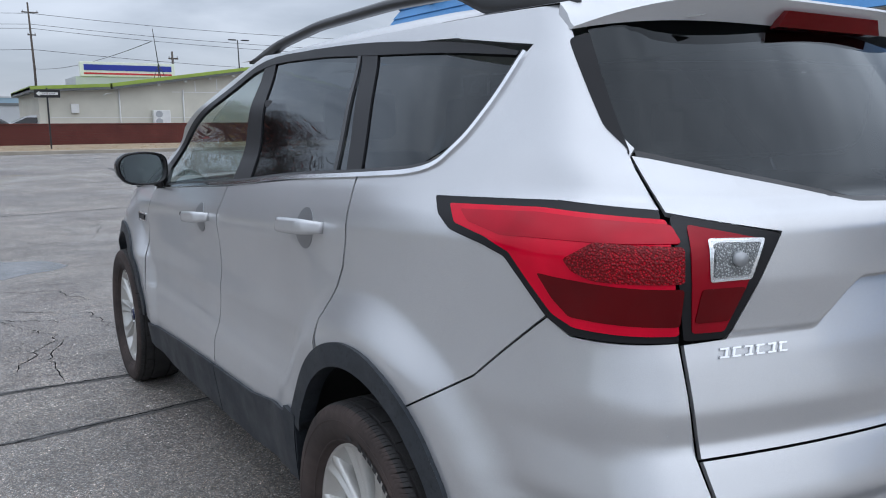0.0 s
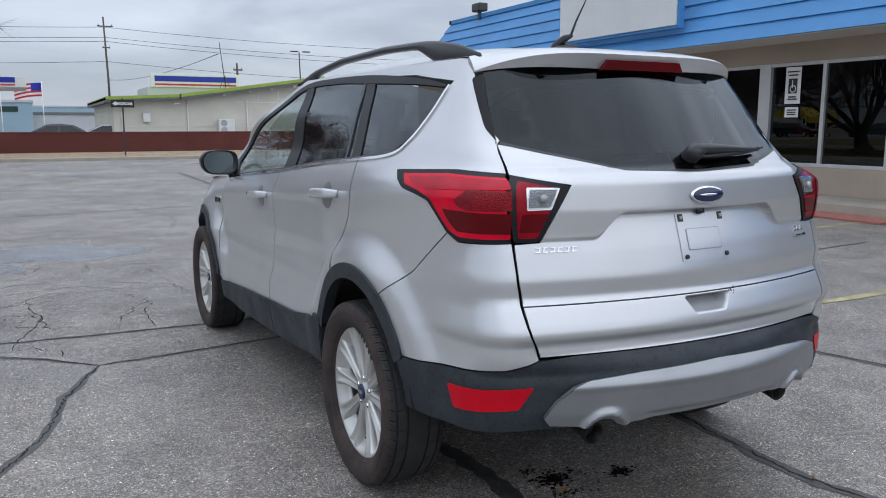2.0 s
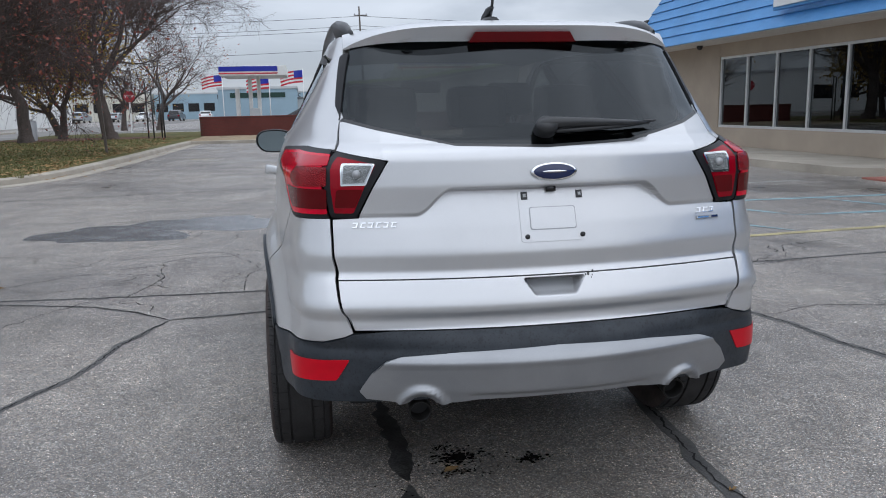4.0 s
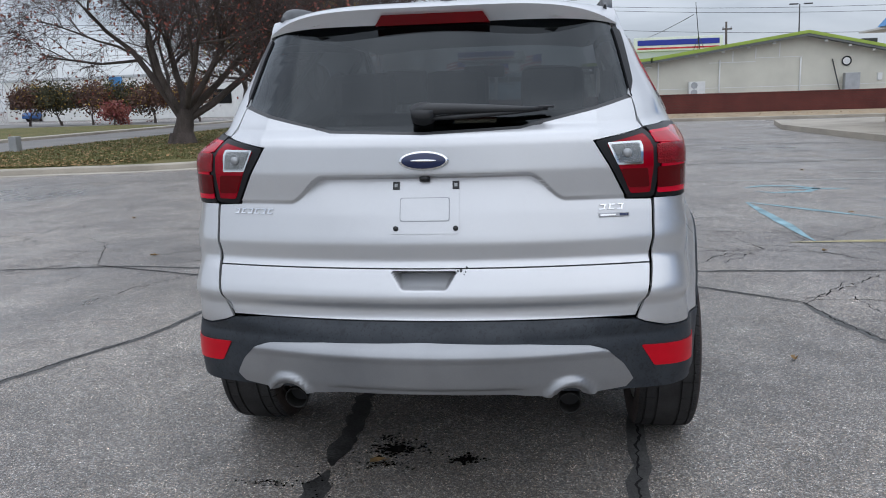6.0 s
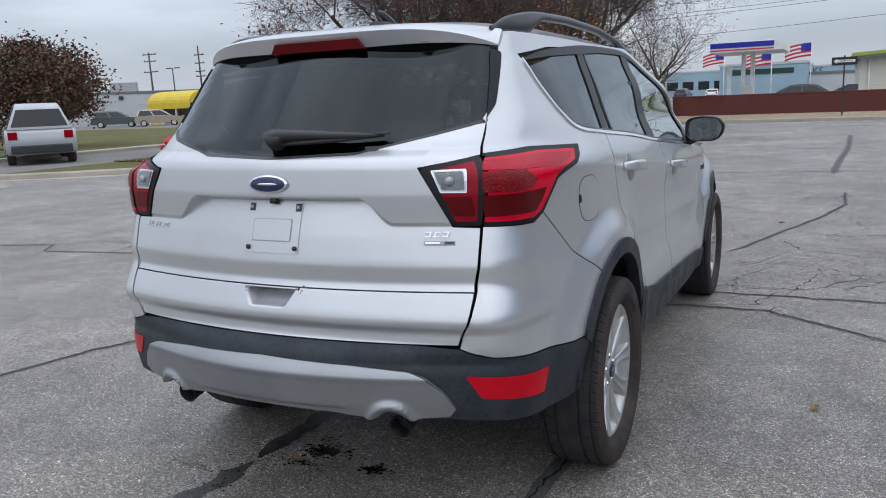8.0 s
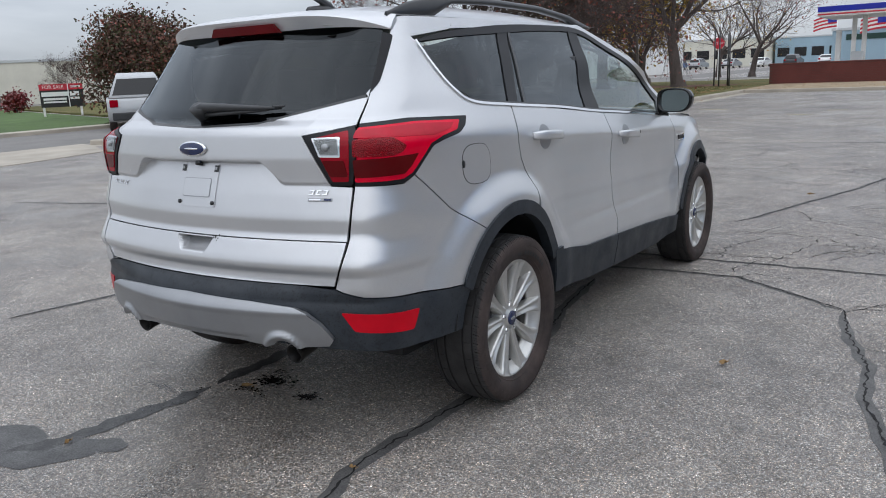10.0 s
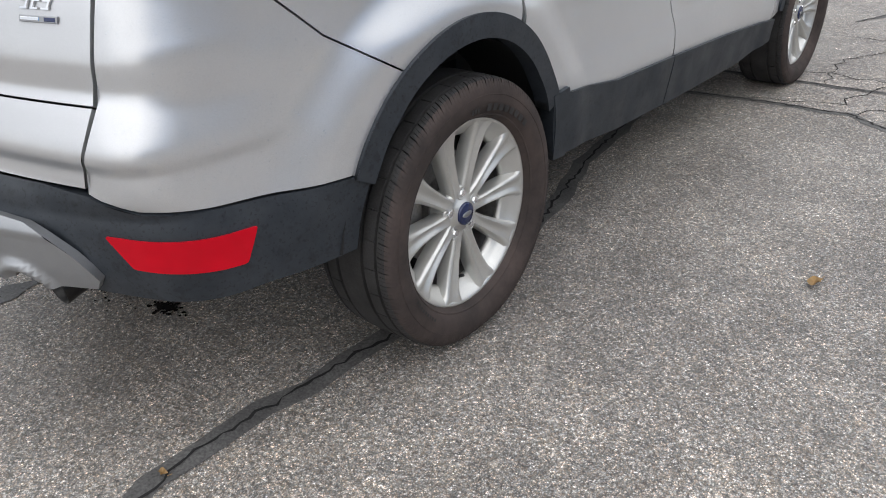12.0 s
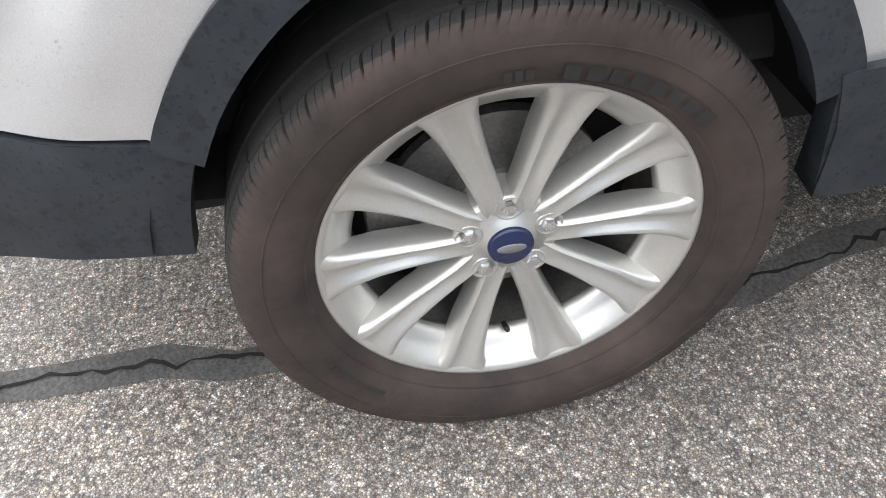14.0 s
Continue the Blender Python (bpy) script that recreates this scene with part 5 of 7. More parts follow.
def skid_relief(p):
    """A raised upper roll and a raised eyebrow round each exhaust."""
    a, z = np.abs(p[:, 0]), p[:, 2]
    roll = .026 * np.clip((.592 - z) / .038, 0, 1) - .30 * np.clip(.554 - z, 0, .016) - .14 * np.clip(.538 - z, 0, None)
    r = np.hypot(a - .412, z - .405)
    eye = .018 * np.exp(-((r - .066) / .012) ** 2)
    step = .008 * (1 - sstep(.452, .462, z)) * (1 - sstep(.24, .30, a))
    return roll + eye - step


def bumper_under():
    u = np.linspace(-1.0, 1.0, 41)
    top = spot(u, np.full_like(u, .452)) * np.array([.96, .96, 1])
    vs = top.tolist() + [(x * .8, min(y + .35, -.3), .43) for x, y, z in top.tolist()]
    n = len(u)
    return from_lists(vs, [(k, k + 1, n + k + 1, n + k) for k in range(n - 1)])


def roof_parts(car):
    roof = part("roof", roof_mesh(), SILVER, car)
    for s in (-1, 1):
        ys = np.linspace(-.35, 1.45, 48)
        vs, fs = [], []
        for i, y in enumerate(ys):
            x0, _, z0 = roof_point(y, .955)
            top = float(RAIL_TOP(y))
            low = z0 - .012 + (top - .027 - z0 + .012) * float(sstep(-.14, .06, np.array(y)) * (1 - sstep(1.12, 1.36, np.array(y))))
            w = .019 * (.3 + .7 * float(sstep(-.35, -.20, np.array(y))))
            for dx, z in ((w, low + .25 * (top - low)), (w * .9, top - .008), (w * .3, top), (-w * .5, top - .002), (-w, top - .012), (-w * .8, low), (w * .8, low)):
                vs.append((s * (x0 - .004 + dx), y, max(z, low)))
        n = 7
        for i in range(len(ys) - 1):
            for k in range(n):
                j = (k + 1) % n
                q = (i * n + k, i * n + j, (i + 1) * n + j, (i + 1) * n + k)
                fs.append(q if s > 0 else q[::-1])
        fs += [tuple(range(n)), tuple(range(len(vs) - n, len(vs)))]
        part("roof_rail", from_lists(vs, fs, True), BLACK_SATIN, car, "black roof rail")
    ant = part("antenna", from_lists(*merge(tube([(0, .0, 1.615), (0, -.03, 1.640), (0, -.08, 1.664), (0, -.125, 1.670)], [.02, .021, .015, .007], 10), tube([(0, -.15, 1.612), (0, -.05, 1.618), (0, .06, 1.616)], [.022, .028, .018], 12)), smooth=True), BLACK_SATIN, roof, "black roof antenna")
    part("mast", tubemesh([(0, -.115, 1.665), (0, -.15, 1.72), (0, -.215, 1.80)], [.006, .0045, .002], 6), BLACK_SATIN, ant)
    # bonnet, windscreen and nose
    ys, vs_ = np.linspace(2.28, 3.46, 14), np.linspace(-1, 1, 15)
    verts = []
    for y in ys:
        t = (y - 2.28) / 1.18
        xe = float(side_x(np.array(y), np.array(.9))) - .03
        for v in vs_:
            verts.append((xe * v, y - .16 * t * (abs(v) ** 2), 1.085 - .13 * t ** 1.6 - .05 * abs(v) ** 2.5))
    n = len(vs_)
    part("bonnet", from_lists(verts, [(i * n + j, i * n + j + 1, (i + 1) * n + j + 1, (i + 1) * n + j) for i in range(13) for j in range(n - 1)], True), SILVER, car)
    verts = []
    for i in range(9):
        t = i / 8
        for v in vs_:
            verts.append(((.545 + .17 * t) * v, 1.49 + .80 * t - .10 * v * v, 1.572 - .482 * t - .012 * v * v + .035 * math.sin(t * math.pi)))
    part("windscreen", from_lists(verts, [(i * n + j, (i + 1) * n + j, (i + 1) * n + j + 1, i * n + j + 1) for i in range(8) for j in range(n - 1)][::1], True), GLASS_WIND, car)
    verts = []
    for z, d in ((.24, -.10), (.32, 0), (.50, .02), (.66, .0), (.80, -.03), (.93, -.09)):
        for v in vs_:
            verts.append((.69 * v, 3.58 + d - .34 * abs(v) ** 2.6, z))
    nose = part("front_bumper", from_lists(verts, [(i * n + j, i * n + j + 1, (i + 1) * n + j + 1, (i + 1) * n + j)[::-1] for i in range(5) for j in range(n - 1)], True), SILVER, car)
    part("grille", boxmesh(-.42, 3.50, .60, .42, 3.605, .80, .02), BLACK_GLOSS, nose)
    for s in (-1, 1):
        part("headlamp", from_lists(*moved(oval(.14, .06, .03), pose(s * .50, 3.45, .79, 90, 0, 180 + s * -18)), smooth=True), CLEAR_CELLS, nose)


def headliner_mesh():
    """The lining under the roof and behind the top edge of the rear window."""
    ys, vs = np.linspace(-.50, 1.42, 25), np.linspace(-.93, .93, 13)
    verts = []
    for y in ys:
        for v in vs:
            p = roof_point(max(y, -.33), v)
            verts.append((p[0] * (1 - 1.6 * max(0, -.33 - y)), y, p[2] - .022 - .12 * max(0, -.33 - y)))
    n = len(vs)
    return from_lists(verts, [(i * n + j, i * n + j + 1, (i + 1) * n + j + 1, (i + 1) * n + j) for i in range(len(ys) - 1) for j in range(n - 1)], True)


def cabin(car):
    """What shows through the glass: shell with shade in its colour, seats, dashboard, wheel."""
    line = [S(3.1, .42), S(3.1, .90), S(2.25, 1.035), S(1.1, 1.10), S(.1, 1.18), S(-.30, 1.18)] + [R(.64, 1.20), R(.5, 1.19), R(0, 1.17)]
    line += [R(0, .42), R(.5, .42)] + sides([(-.42, .42)]) + sides(arc(0, .34, .43, 160, 20, 16)) + sides([(.44, .32), (2.2, .29)]) + sides(arc(2.69, .34, .43, 172, 10, 16))
    for left in SIDES:
        # shell behind the panel gaps and wheel housings: shade painted as near-black
        part("gap_shade_shell", panel(line, .04, -.055, .002, left), DARK, car)
        for yc in (0.0, 2.69):
            sgn = -1 if left else 1
            pr = [(.40, .01), (.40, .425), (.80, .432), (.845, .425)] if yc == 0 else [(.40, .01), (.40, .425), (.70, .432), (.745, .425)]
            vs, fs = [], []
            for k in range(25):
                t = radians(8 + 163 * k / 24)
                vs += [(sgn * x, yc + r * math.cos(t), .34 + r * math.sin(t)) for x, r in pr]
            fs = [(k * 4 + i, k * 4 + i + 1, k * 4 + 5 + i, k * 4 + 4 + i) for k in range(24) for i in range(3)]
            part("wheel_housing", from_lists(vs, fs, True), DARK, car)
    # underbody and exhaust box, coloured near-black for the shade under the car
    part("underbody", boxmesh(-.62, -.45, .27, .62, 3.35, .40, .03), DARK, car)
    part("exhaust_box", boxmesh(-.50, -.62, .40, .50, -.45, .46, .02), DARK, car)
    part("cabin_floor", boxmesh(-.66, -.60, .42, .66, 2.4, .50, .02), CABIN, car)
    part("headliner", headliner_mesh(), SEAT, car, "pale grey cloth headliner")
    part("load_cover", boxmesh(-.56, -.62, .96, .56, .15, .985, .006), CABIN, car)
    part("dashboard", boxmesh(-.68, 1.78, .72, .68, 2.25, 1.06, .06), CABIN, car)
    part("steering_wheel", from_lists(*moved(lathe([(.0 + .016 * math.cos(t), .18 + .016 * math.sin(t)) for t in np.linspace(0, 2 * math.pi, 9)[:-1]], 28, "y", True), pose(-.36, 1.66, .98, -25, 0, 0)), smooth=True), CABIN, car)

    def seat(x, y, w, fabric, h=.60):
        s = part("seat", seat_back(x, y, w, h), fabric, car, "pale grey leather seat")
        part("seat_base", boxmesh(x - w / 2, y, .52, x + w / 2, y + .52, .70, .05), fabric, s)
        hs = [x] if w < .7 else [x - .38, x, x + .38]
        for hx in hs:
            part("headrest", boxmesh(hx - .125, y - .17, .60 + h + .06, hx + .125, y - .06, .60 + h + .23, .04), fabric, s)
    seat(-.36, 1.10, .50, SEAT)
    seat(.36, 1.10, .50, SEAT)
    seat(0, .28, 1.24, CABIN, .56)
    part("rear_view_mirror", boxmesh(-.12, 1.62, 1.40, .12, 1.66, 1.47, .02), CABIN, car)
    for s in (-1, 1):
        for y in (1.15,):
            part("pillar_lining", boxmesh(s * .66 - .03, .98, .9, s * .66 + .03, 1.12, 1.4, .02), CABIN, car)


def seat_back(x, y, w, h):
    bm = bmesh.new()
    box(bm, x - w / 2, y - .10, .62, x + w / 2, y + .06, .62 + h, .05, None)
    for v in bm.verts:
        v.co.y -= (v.co.z - .62) * .20
    return from_bm(bm, True)


# ---- wheels ----
def tyre_mesh():
    """Sidewall, shoulder blocks cut by curved grooves with two sipes between them, and four grooves round the tread."""
    pitches = 62
    marks = ((0, 1), (.075, 1), (.095, 0), (.37, 0), (.38, .3), (.405, .3), (.415, 0), (.66, 0), (.67, .3), (.695, .3), (.705, 0), (.98, 0))
    prof = [(-.074, .2380), (-.083, .2455), (-.095, .253), (-.1075, .270), (-.1125, .292), (-.1120, .312), (-.1100, .3235), (-.1065, .3315), (-.1005, .3390), (-.092, .3425), (-.084, .3435), (-.083, .337), (-.077, .337), (-.076, .3445), (-.045, .3455), (-.044, .338), (-.036, .338), (-.035, .346), (0, .346)]
    depth = {7: .0022, 8: .0062, 9: .0066, 10: .0066}
    bow = {6: .30, 7: .22, 8: .10, 9: .03, 10: -.06}
    prof = prof + [(-a, r) for a, r in prof[:-1][::-1]]
    vs, n = [], len(prof)
    for k in range(pitches):
        for at, cut in marks:
            for i, (a, r) in enumerate(prof):
                j = min(i, n - 1 - i)
                t = 2 * math.pi * (k + at + bow.get(j, 0)) / pitches
                r = r - cut * depth.get(j, 0)
                if cut == 1 and k % 2 and j in (13, 14):
                    r -= .003
                flat = max(0, -math.sin(t)) ** 24 * .008 if r > .30 else 0
                vs.append((a * (1 + flat * 2), (r - flat) * math.cos(t), (r - flat) * math.sin(t)))
    segs = pitches * len(marks)
    fs = [(k * n + i, (k + 1) % segs * n + i, (k + 1) % segs * n + i + 1, k * n + i + 1) for k in range(segs) for i in range(n - 1)]
    me = from_lists(vs, fs, True)
    me.materials.append(TYRE)
    me.materials.append(TREAD)
    me.polygons.foreach_set("material_index", [1 if 8 <= i <= n - 10 else 0 for k in range(segs) for i in range(n - 1)])
    bm = bmesh.new()
    bm.from_mesh(me)
    bmesh.ops.recalc_face_normals(bm, faces=bm.faces)
    bm.to_mesh(me)
    bm.free()
    me.set_sharp_from_angle(angle=radians(38))
    return me


def sidewall_marks():
    """Raised rings and plain bars where the maker's lettering stands."""
    rings = [lathe([(.1105, .3035), (.1132, .3045), (.1132, .3060), (.1105, .3070)], 96), lathe([(.0935, .2525), (.0975, .2535), (.0985, .2555), (.0985, .2575)], 96)]
    bars = []
    def bar(a0, a1, r0, r1):
        n = max(2, int((a1 - a0) / 2) + 1)
        vs, fs = [], []
        for k in range(n):
            t = radians(a0 + (a1 - a0) * k / (n - 1))
            for r in (r0, r1):
                x = .1110 + .0027 * min(1, max(0, (r - .262) / .03))
                vs.append((x, r * math.cos(t), r * math.sin(t)))
        fs = [(k * 2, k * 2 + 1, k * 2 + 3, k * 2 + 2) for k in range(n - 1)]
        bars.append((vs, fs))
    a = 78
    for k in range(8):
        bar(a - k * 5.2, a - k * 5.2 + 3.6, .266, .283)
    for k in range(3):
        bar(88 + k * 2.3, 89.6 + k * 2.3, .268, .281)
    for k in range(9):
        bar(205 + k * 2.6, 206.6 + k * 2.6, .272, .280)
    for k in range(6):
        bar(330 + k * 2.2, 331.4 + k * 2.2, .296, .301)
    return from_lists(*merge(*rings)), from_lists(*merge(*bars))


def rim_mesh():
    prof = [(-.09, .225), (-.085, .215), (.00, .203), (.028, .205), (.0285, .197), (.034, .196), (.046, .203), (.052, .212), (.060, .219), (.068, .226), (.076, .233), (.0805, .2385), (.0815, .2425), (.0790, .2450), (.070, .2440), (.06, .236), (-.07, .232), (-.095, .24)]
    return from_lists(*lathe(prof, 96), smooth=True)


def spoke_mesh():
    """One spoke pointing up (+z), its outer face towards +x: narrow at the hub, spread at the rim, a ridge along each edge."""
    vs, fs = [], []
    stations = ((.040, .0190, .056), (.055, .0168, .0595), (.075, .0160, .0615), (.100, .0168, .0628), (.130, .0186, .0645), (.165, .0216, .0675), (.195, .0250, .0725), (.212, .0282, .0762), (.224, .0325, .0788), (.2320, .0380, .0800), (.2380, .0450, .0806))
    for r, w, x in stations:
        valley = .0085 * min(1, max(0, (r - .05) / .07)) * float(1 - .7 * sstep(.215, .238, r))
        side = -.040 + .030 * float(sstep(.185, .235, r))
        sec = ((-1.12, side), (-1.08, -.0085), (-.94, -.0030), (-.72, .0), (-.50, -.0016), (-.26, -valley), (0, -valley * 1.15), (.26, -valley), (.50, -.0016), (.72, .0), (.94, -.0030), (1.08, -.0085), (1.12, side))
        vs += [(x + dx, w * s, r) for s, dx in sec]
    n = 13
    for i in range(len(stations) - 1):
        for k in range(n - 1):
            fs.append((i * n + k, i * n + k + 1, (i + 1) * n + k + 1, (i + 1) * n + k))
    me = from_lists(vs, fs, True)
    bm = bmesh.new()
    bm.from_mesh(me)
    for q in bm.faces:
        q.normal_update()
    up = sum((q.normal.x for q in bm.faces))
    if up < 0:
        bmesh.ops.reverse_faces(bm, faces=bm.faces)
    bm.to_mesh(me)
    bm.free()
    me.set_sharp_from_angle(angle=radians(45))
    return me


def hub_mesh():
    prof = [(.0, .072), (.040, .071), (.053, .066), (.057, .058), (.058, .036), (.066, .033), (.066, .0)]
    return from_lists(*lathe(prof, 60), smooth=True)


def build_wheel():
    # added backing disc: the dark between the spokes is painted shade
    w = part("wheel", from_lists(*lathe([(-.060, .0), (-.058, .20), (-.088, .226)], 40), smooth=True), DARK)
    t = part("tyre", tyre_mesh(), None, w, "dusty black tyre")
    relief, bars = sidewall_marks()
    part("sidewall_relief", relief, TYRE, w)
    part("sidewall_bars", bars, TREAD, w, "plain dark bars moulded on the sidewall")["kind"] = "stuff"
    rim = part("rim", rim_mesh(), ALLOY, w, "satin silver ten-spoke alloy rim")
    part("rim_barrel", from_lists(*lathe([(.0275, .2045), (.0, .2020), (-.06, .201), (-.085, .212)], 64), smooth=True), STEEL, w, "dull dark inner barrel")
    sm = spoke_mesh()
    sm.materials.append(ALLOY)
    for k in range(10):
        part("spoke", sm, None, w, at=pose(0, 0, 0, 18 + 36 * k, 0, 0))
    part("hub", hub_mesh(), ALLOY, w)
    cap = part("hub_cap", from_lists(*lathe([(.062, .030), (.0715, .0295), (.0735, .026), (.0745, .0)], 40), smooth=True), BLUE_CAP, w, "dark blue centre cap")
    part("cap_mark", from_lists(*moved(oval(.019, .0075, .0012), Matrix(((0, 0, 1, .0738), (1, 0, 0, 0), (0, 1, 0, 0), (0, 0, 0, 1)))), smooth=True), TRIM_SILVER, w)
    seat_ = lathe([(.050, .0190), (.0590, .0182), (.0595, .0158), (.042, .0140)], 24)
    nut = lathe([(.042, .0108), (.060, .0108), (.0640, .0088), (.0646, .0)], 6)
    nut_me, seat_me = from_lists(*nut), from_lists(*seat_, smooth=True)
    nut_me.materials.append(CHROME)
    seat_me.materials.append(ALLOY)
    for k in range(5):
        p = pose(0, .054 * math.cos(radians(90 + 72 * k)), .054 * math.sin(radians(90 + 72 * k)))
        part("lug_nut", nut_me, None, w, at=p)
        part("nut_seat", seat_me, None, w, at=p)
    part("valve", tubemesh([(.032, .0, -.196), (.048, .0, -.187), (.056, .0, -.183)], [.004, .0045, .004], 8), BLACK, w)
    part("brake_disc", from_lists(*lathe([(-.028, .06), (-.028, .148), (-.010, .148), (-.010, .085), (.012, .080), (.012, .0)], 48), smooth=False), STEEL, w)
    bm = bmesh.new()
    box(bm, -.05, -.175, -.03, .012, -.095, .075, .012)
    part("caliper", bm, STEEL, w)
    return w


def wheels(car):
    w = build_wheel()
    first = True
    for x, y, turn in ((.7825, 0, 0), (.7825, 2.69, 14), (-.7825, 0, 30), (-.7825, 2.69, 7)):
        m = pose(x, y, .339) @ (pose(0, 0, 0, 0, 0, 180) if x < 0 else Matrix.Identity(4)) @ pose(0, 0, 0, turn * 0, 0, 0)
        o = w if first else copy_thing(w, m)
        if first:
            o.matrix_basis = m
        o.name = "wheel"
        o.parent = car
        first = False


def drizzle(car):
    """Rain beads standing on the paint and the bumper."""
    rng = random.Random(77)
    dome = [(0, 0, .55)] + [(.72 * math.cos(t), .72 * math.sin(t), .38) for t in np.linspace(0, 2 * math.pi, 7)[:-1]] + [(math.cos(t), math.sin(t), -.05) for t in np.linspace(0, 2 * math.pi, 7)[:-1]]
    cap = [(0, 1 + k, 1 + (k + 1) % 6) for k in range(6)] + [(1 + k, 7 + k, 7 + (k + 1) % 6, 1 + (k + 1) % 6) for k in range(6)]
    uz = []
    for _ in range(950):
        pick = rng.random()
        if pick < .72:
            p = (rng.uniform(.62, 1.22), rng.uniform(.62, .93))
        elif pick < .82:
            p = (rng.uniform(1.05, 1.5), rng.uniform(.78, 1.2))
        elif pick < .92:
            p = (-rng.uniform(.62, 1.25), rng.uniform(.62, 1.2))
        else:
            p = (rng.uniform(-.85, .85), rng.uniform(.66, 1.17))
        uz.append(p)
        if rng.random() < .5:
            for _ in range(rng.randint(1, 4)):
                uz.append((p[0] + rng.gauss(0, .012), p[1] + rng.gauss(0, .012)))
    a = np.array(uz)
    keep = np.hypot(np.abs(a[:, 0]) - BEND, a[:, 1] - .34) > .49
    keep &= ~((np.abs(a[:, 0]) > .60) & (np.abs(a[:, 0]) < 1.12) & (a[:, 1] > .955) & (a[:, 1] < 1.2))
    a = a[keep]
    pos, nor = spot(a[:, 0], a[:, 1]), normal_at(a[:, 0], a[:, 1])
    beads = []
    for p, n in zip(pos, nor):
        n = Vector(n)
        x = n.orthogonal().normalized()
        r = rng.uniform(.0008, .0021)
        m = Matrix((x * r, n.cross(x) * r * rng.uniform(.8, 1.2), n * r)).transposed().to_4x4()
        m.translation = Vector(p)
        beads.append(moved((dome, cap), m))
    ob = part("drizzle", from_lists(*merge(*beads), smooth=True), WATER, car)
    ob["kind"] = "stuff"


tail_parts(car)
lamps(car)
body_sides(car)
bumper(car)
roof_parts(car)
cabin(car)
wheels(car)
drizzle(car)

# ---- low brick wall, with courses of bricks ----
def brick_wall():
    core = setting("brick_wall", boxmesh(-5.8, 37.83, 0, 30, 38.06, 1.0), MORTAR, "long low dark red brick wall", "wall")
    part("coping", boxmesh(-5.83, 37.79, 1.0, 30.03, 38.10, 1.06, .01), BRICK, core)
    rng = random.Random(3)
    bricks, near = [], []
    bm_me = boxmesh(-.105, -.02, -.031, .105, .02, .031, .004)
    bm_me.materials.append(BRICK)
    count = 0
    for c in range(13):
        z = .04 + c * .0745
        for k in range(int(35.7 / .222)):
            x = -5.68 + k * .222 + (.111 if c % 2 else 0)
            if x > 29.8:
                continue
            if -2.2 < x < 2.9 and count < 296:
                part("brick", bm_me, None, core, at=pose(x, 37.822, z, rng.uniform(-.4, .4), 0, rng.uniform(-.4, .4)))
                count += 1
            else:
                bricks.append(moved(BRICKBOX, pose(x, 37.824 + rng.uniform(-.002, .002), z)))
    rest = part("brick_courses", from_lists(*merge(*bricks)), BRICK, core)
    rest["kind"] = "stuff"


BRICKBOX = ([(-.105, -.02, -.031), (.105, -.02, -.031), (.105, -.02, .031), (-.105, -.02, .031), (-.105, .02, -.031), (.105, .02, -.031), (.105, .02, .031), (-.105, .02, .031)], [(0, 1, 2, 3), (3, 2, 6, 7), (1, 5, 6, 2), (0, 3, 7, 4), (0, 4, 5, 1)])


def text_mesh(words, size):
    cu = bpy.data.curves.new("words", "FONT")
    cu.body, cu.size, cu.extrude, cu.align_x, cu.align_y = words, size, .002, "CENTER", "CENTER"
    ob = new("words", cu)
    me = bpy.data.meshes.new_from_object(ob.evaluated_get(bpy.context.evaluated_depsgraph_get()))
    bpy.data.objects.remove(ob)
    return me


FACE_S = pose(0, 0, 0, 90, 0, 0)


def one_way_sign():
    t = thing("one_way_sign", "black and white ONE WAY arrow sign on a post", "sign", at=pose(1.70, 33.0, .11))
    part("post", boxmesh(-.03, -.02, 0, .03, .02, 2.35, .006), BLACK_SATIN, t)
    plate = part("plate", boxmesh(-.457, -.035, 1.98, .457, -.024, 2.29, .004), BLACK, t)
    part("field", boxmesh(-.435, -.040, 2.0, .435, -.034, 2.27), BLACK, t)
    arrow = [(-.40, 2.135), (-.26, 2.235), (-.26, 2.185), (.38, 2.185), (.38, 2.085), (-.26, 2.085), (-.26, 2.035)]
    part("arrow", prism(arrow, -.046, -.039), WHITE, t)
    part("lettering", text_mesh("ONE WAY", .10), BLACK, t, at=pose(.06, -.0485, 2.135, 90, 0, 0))


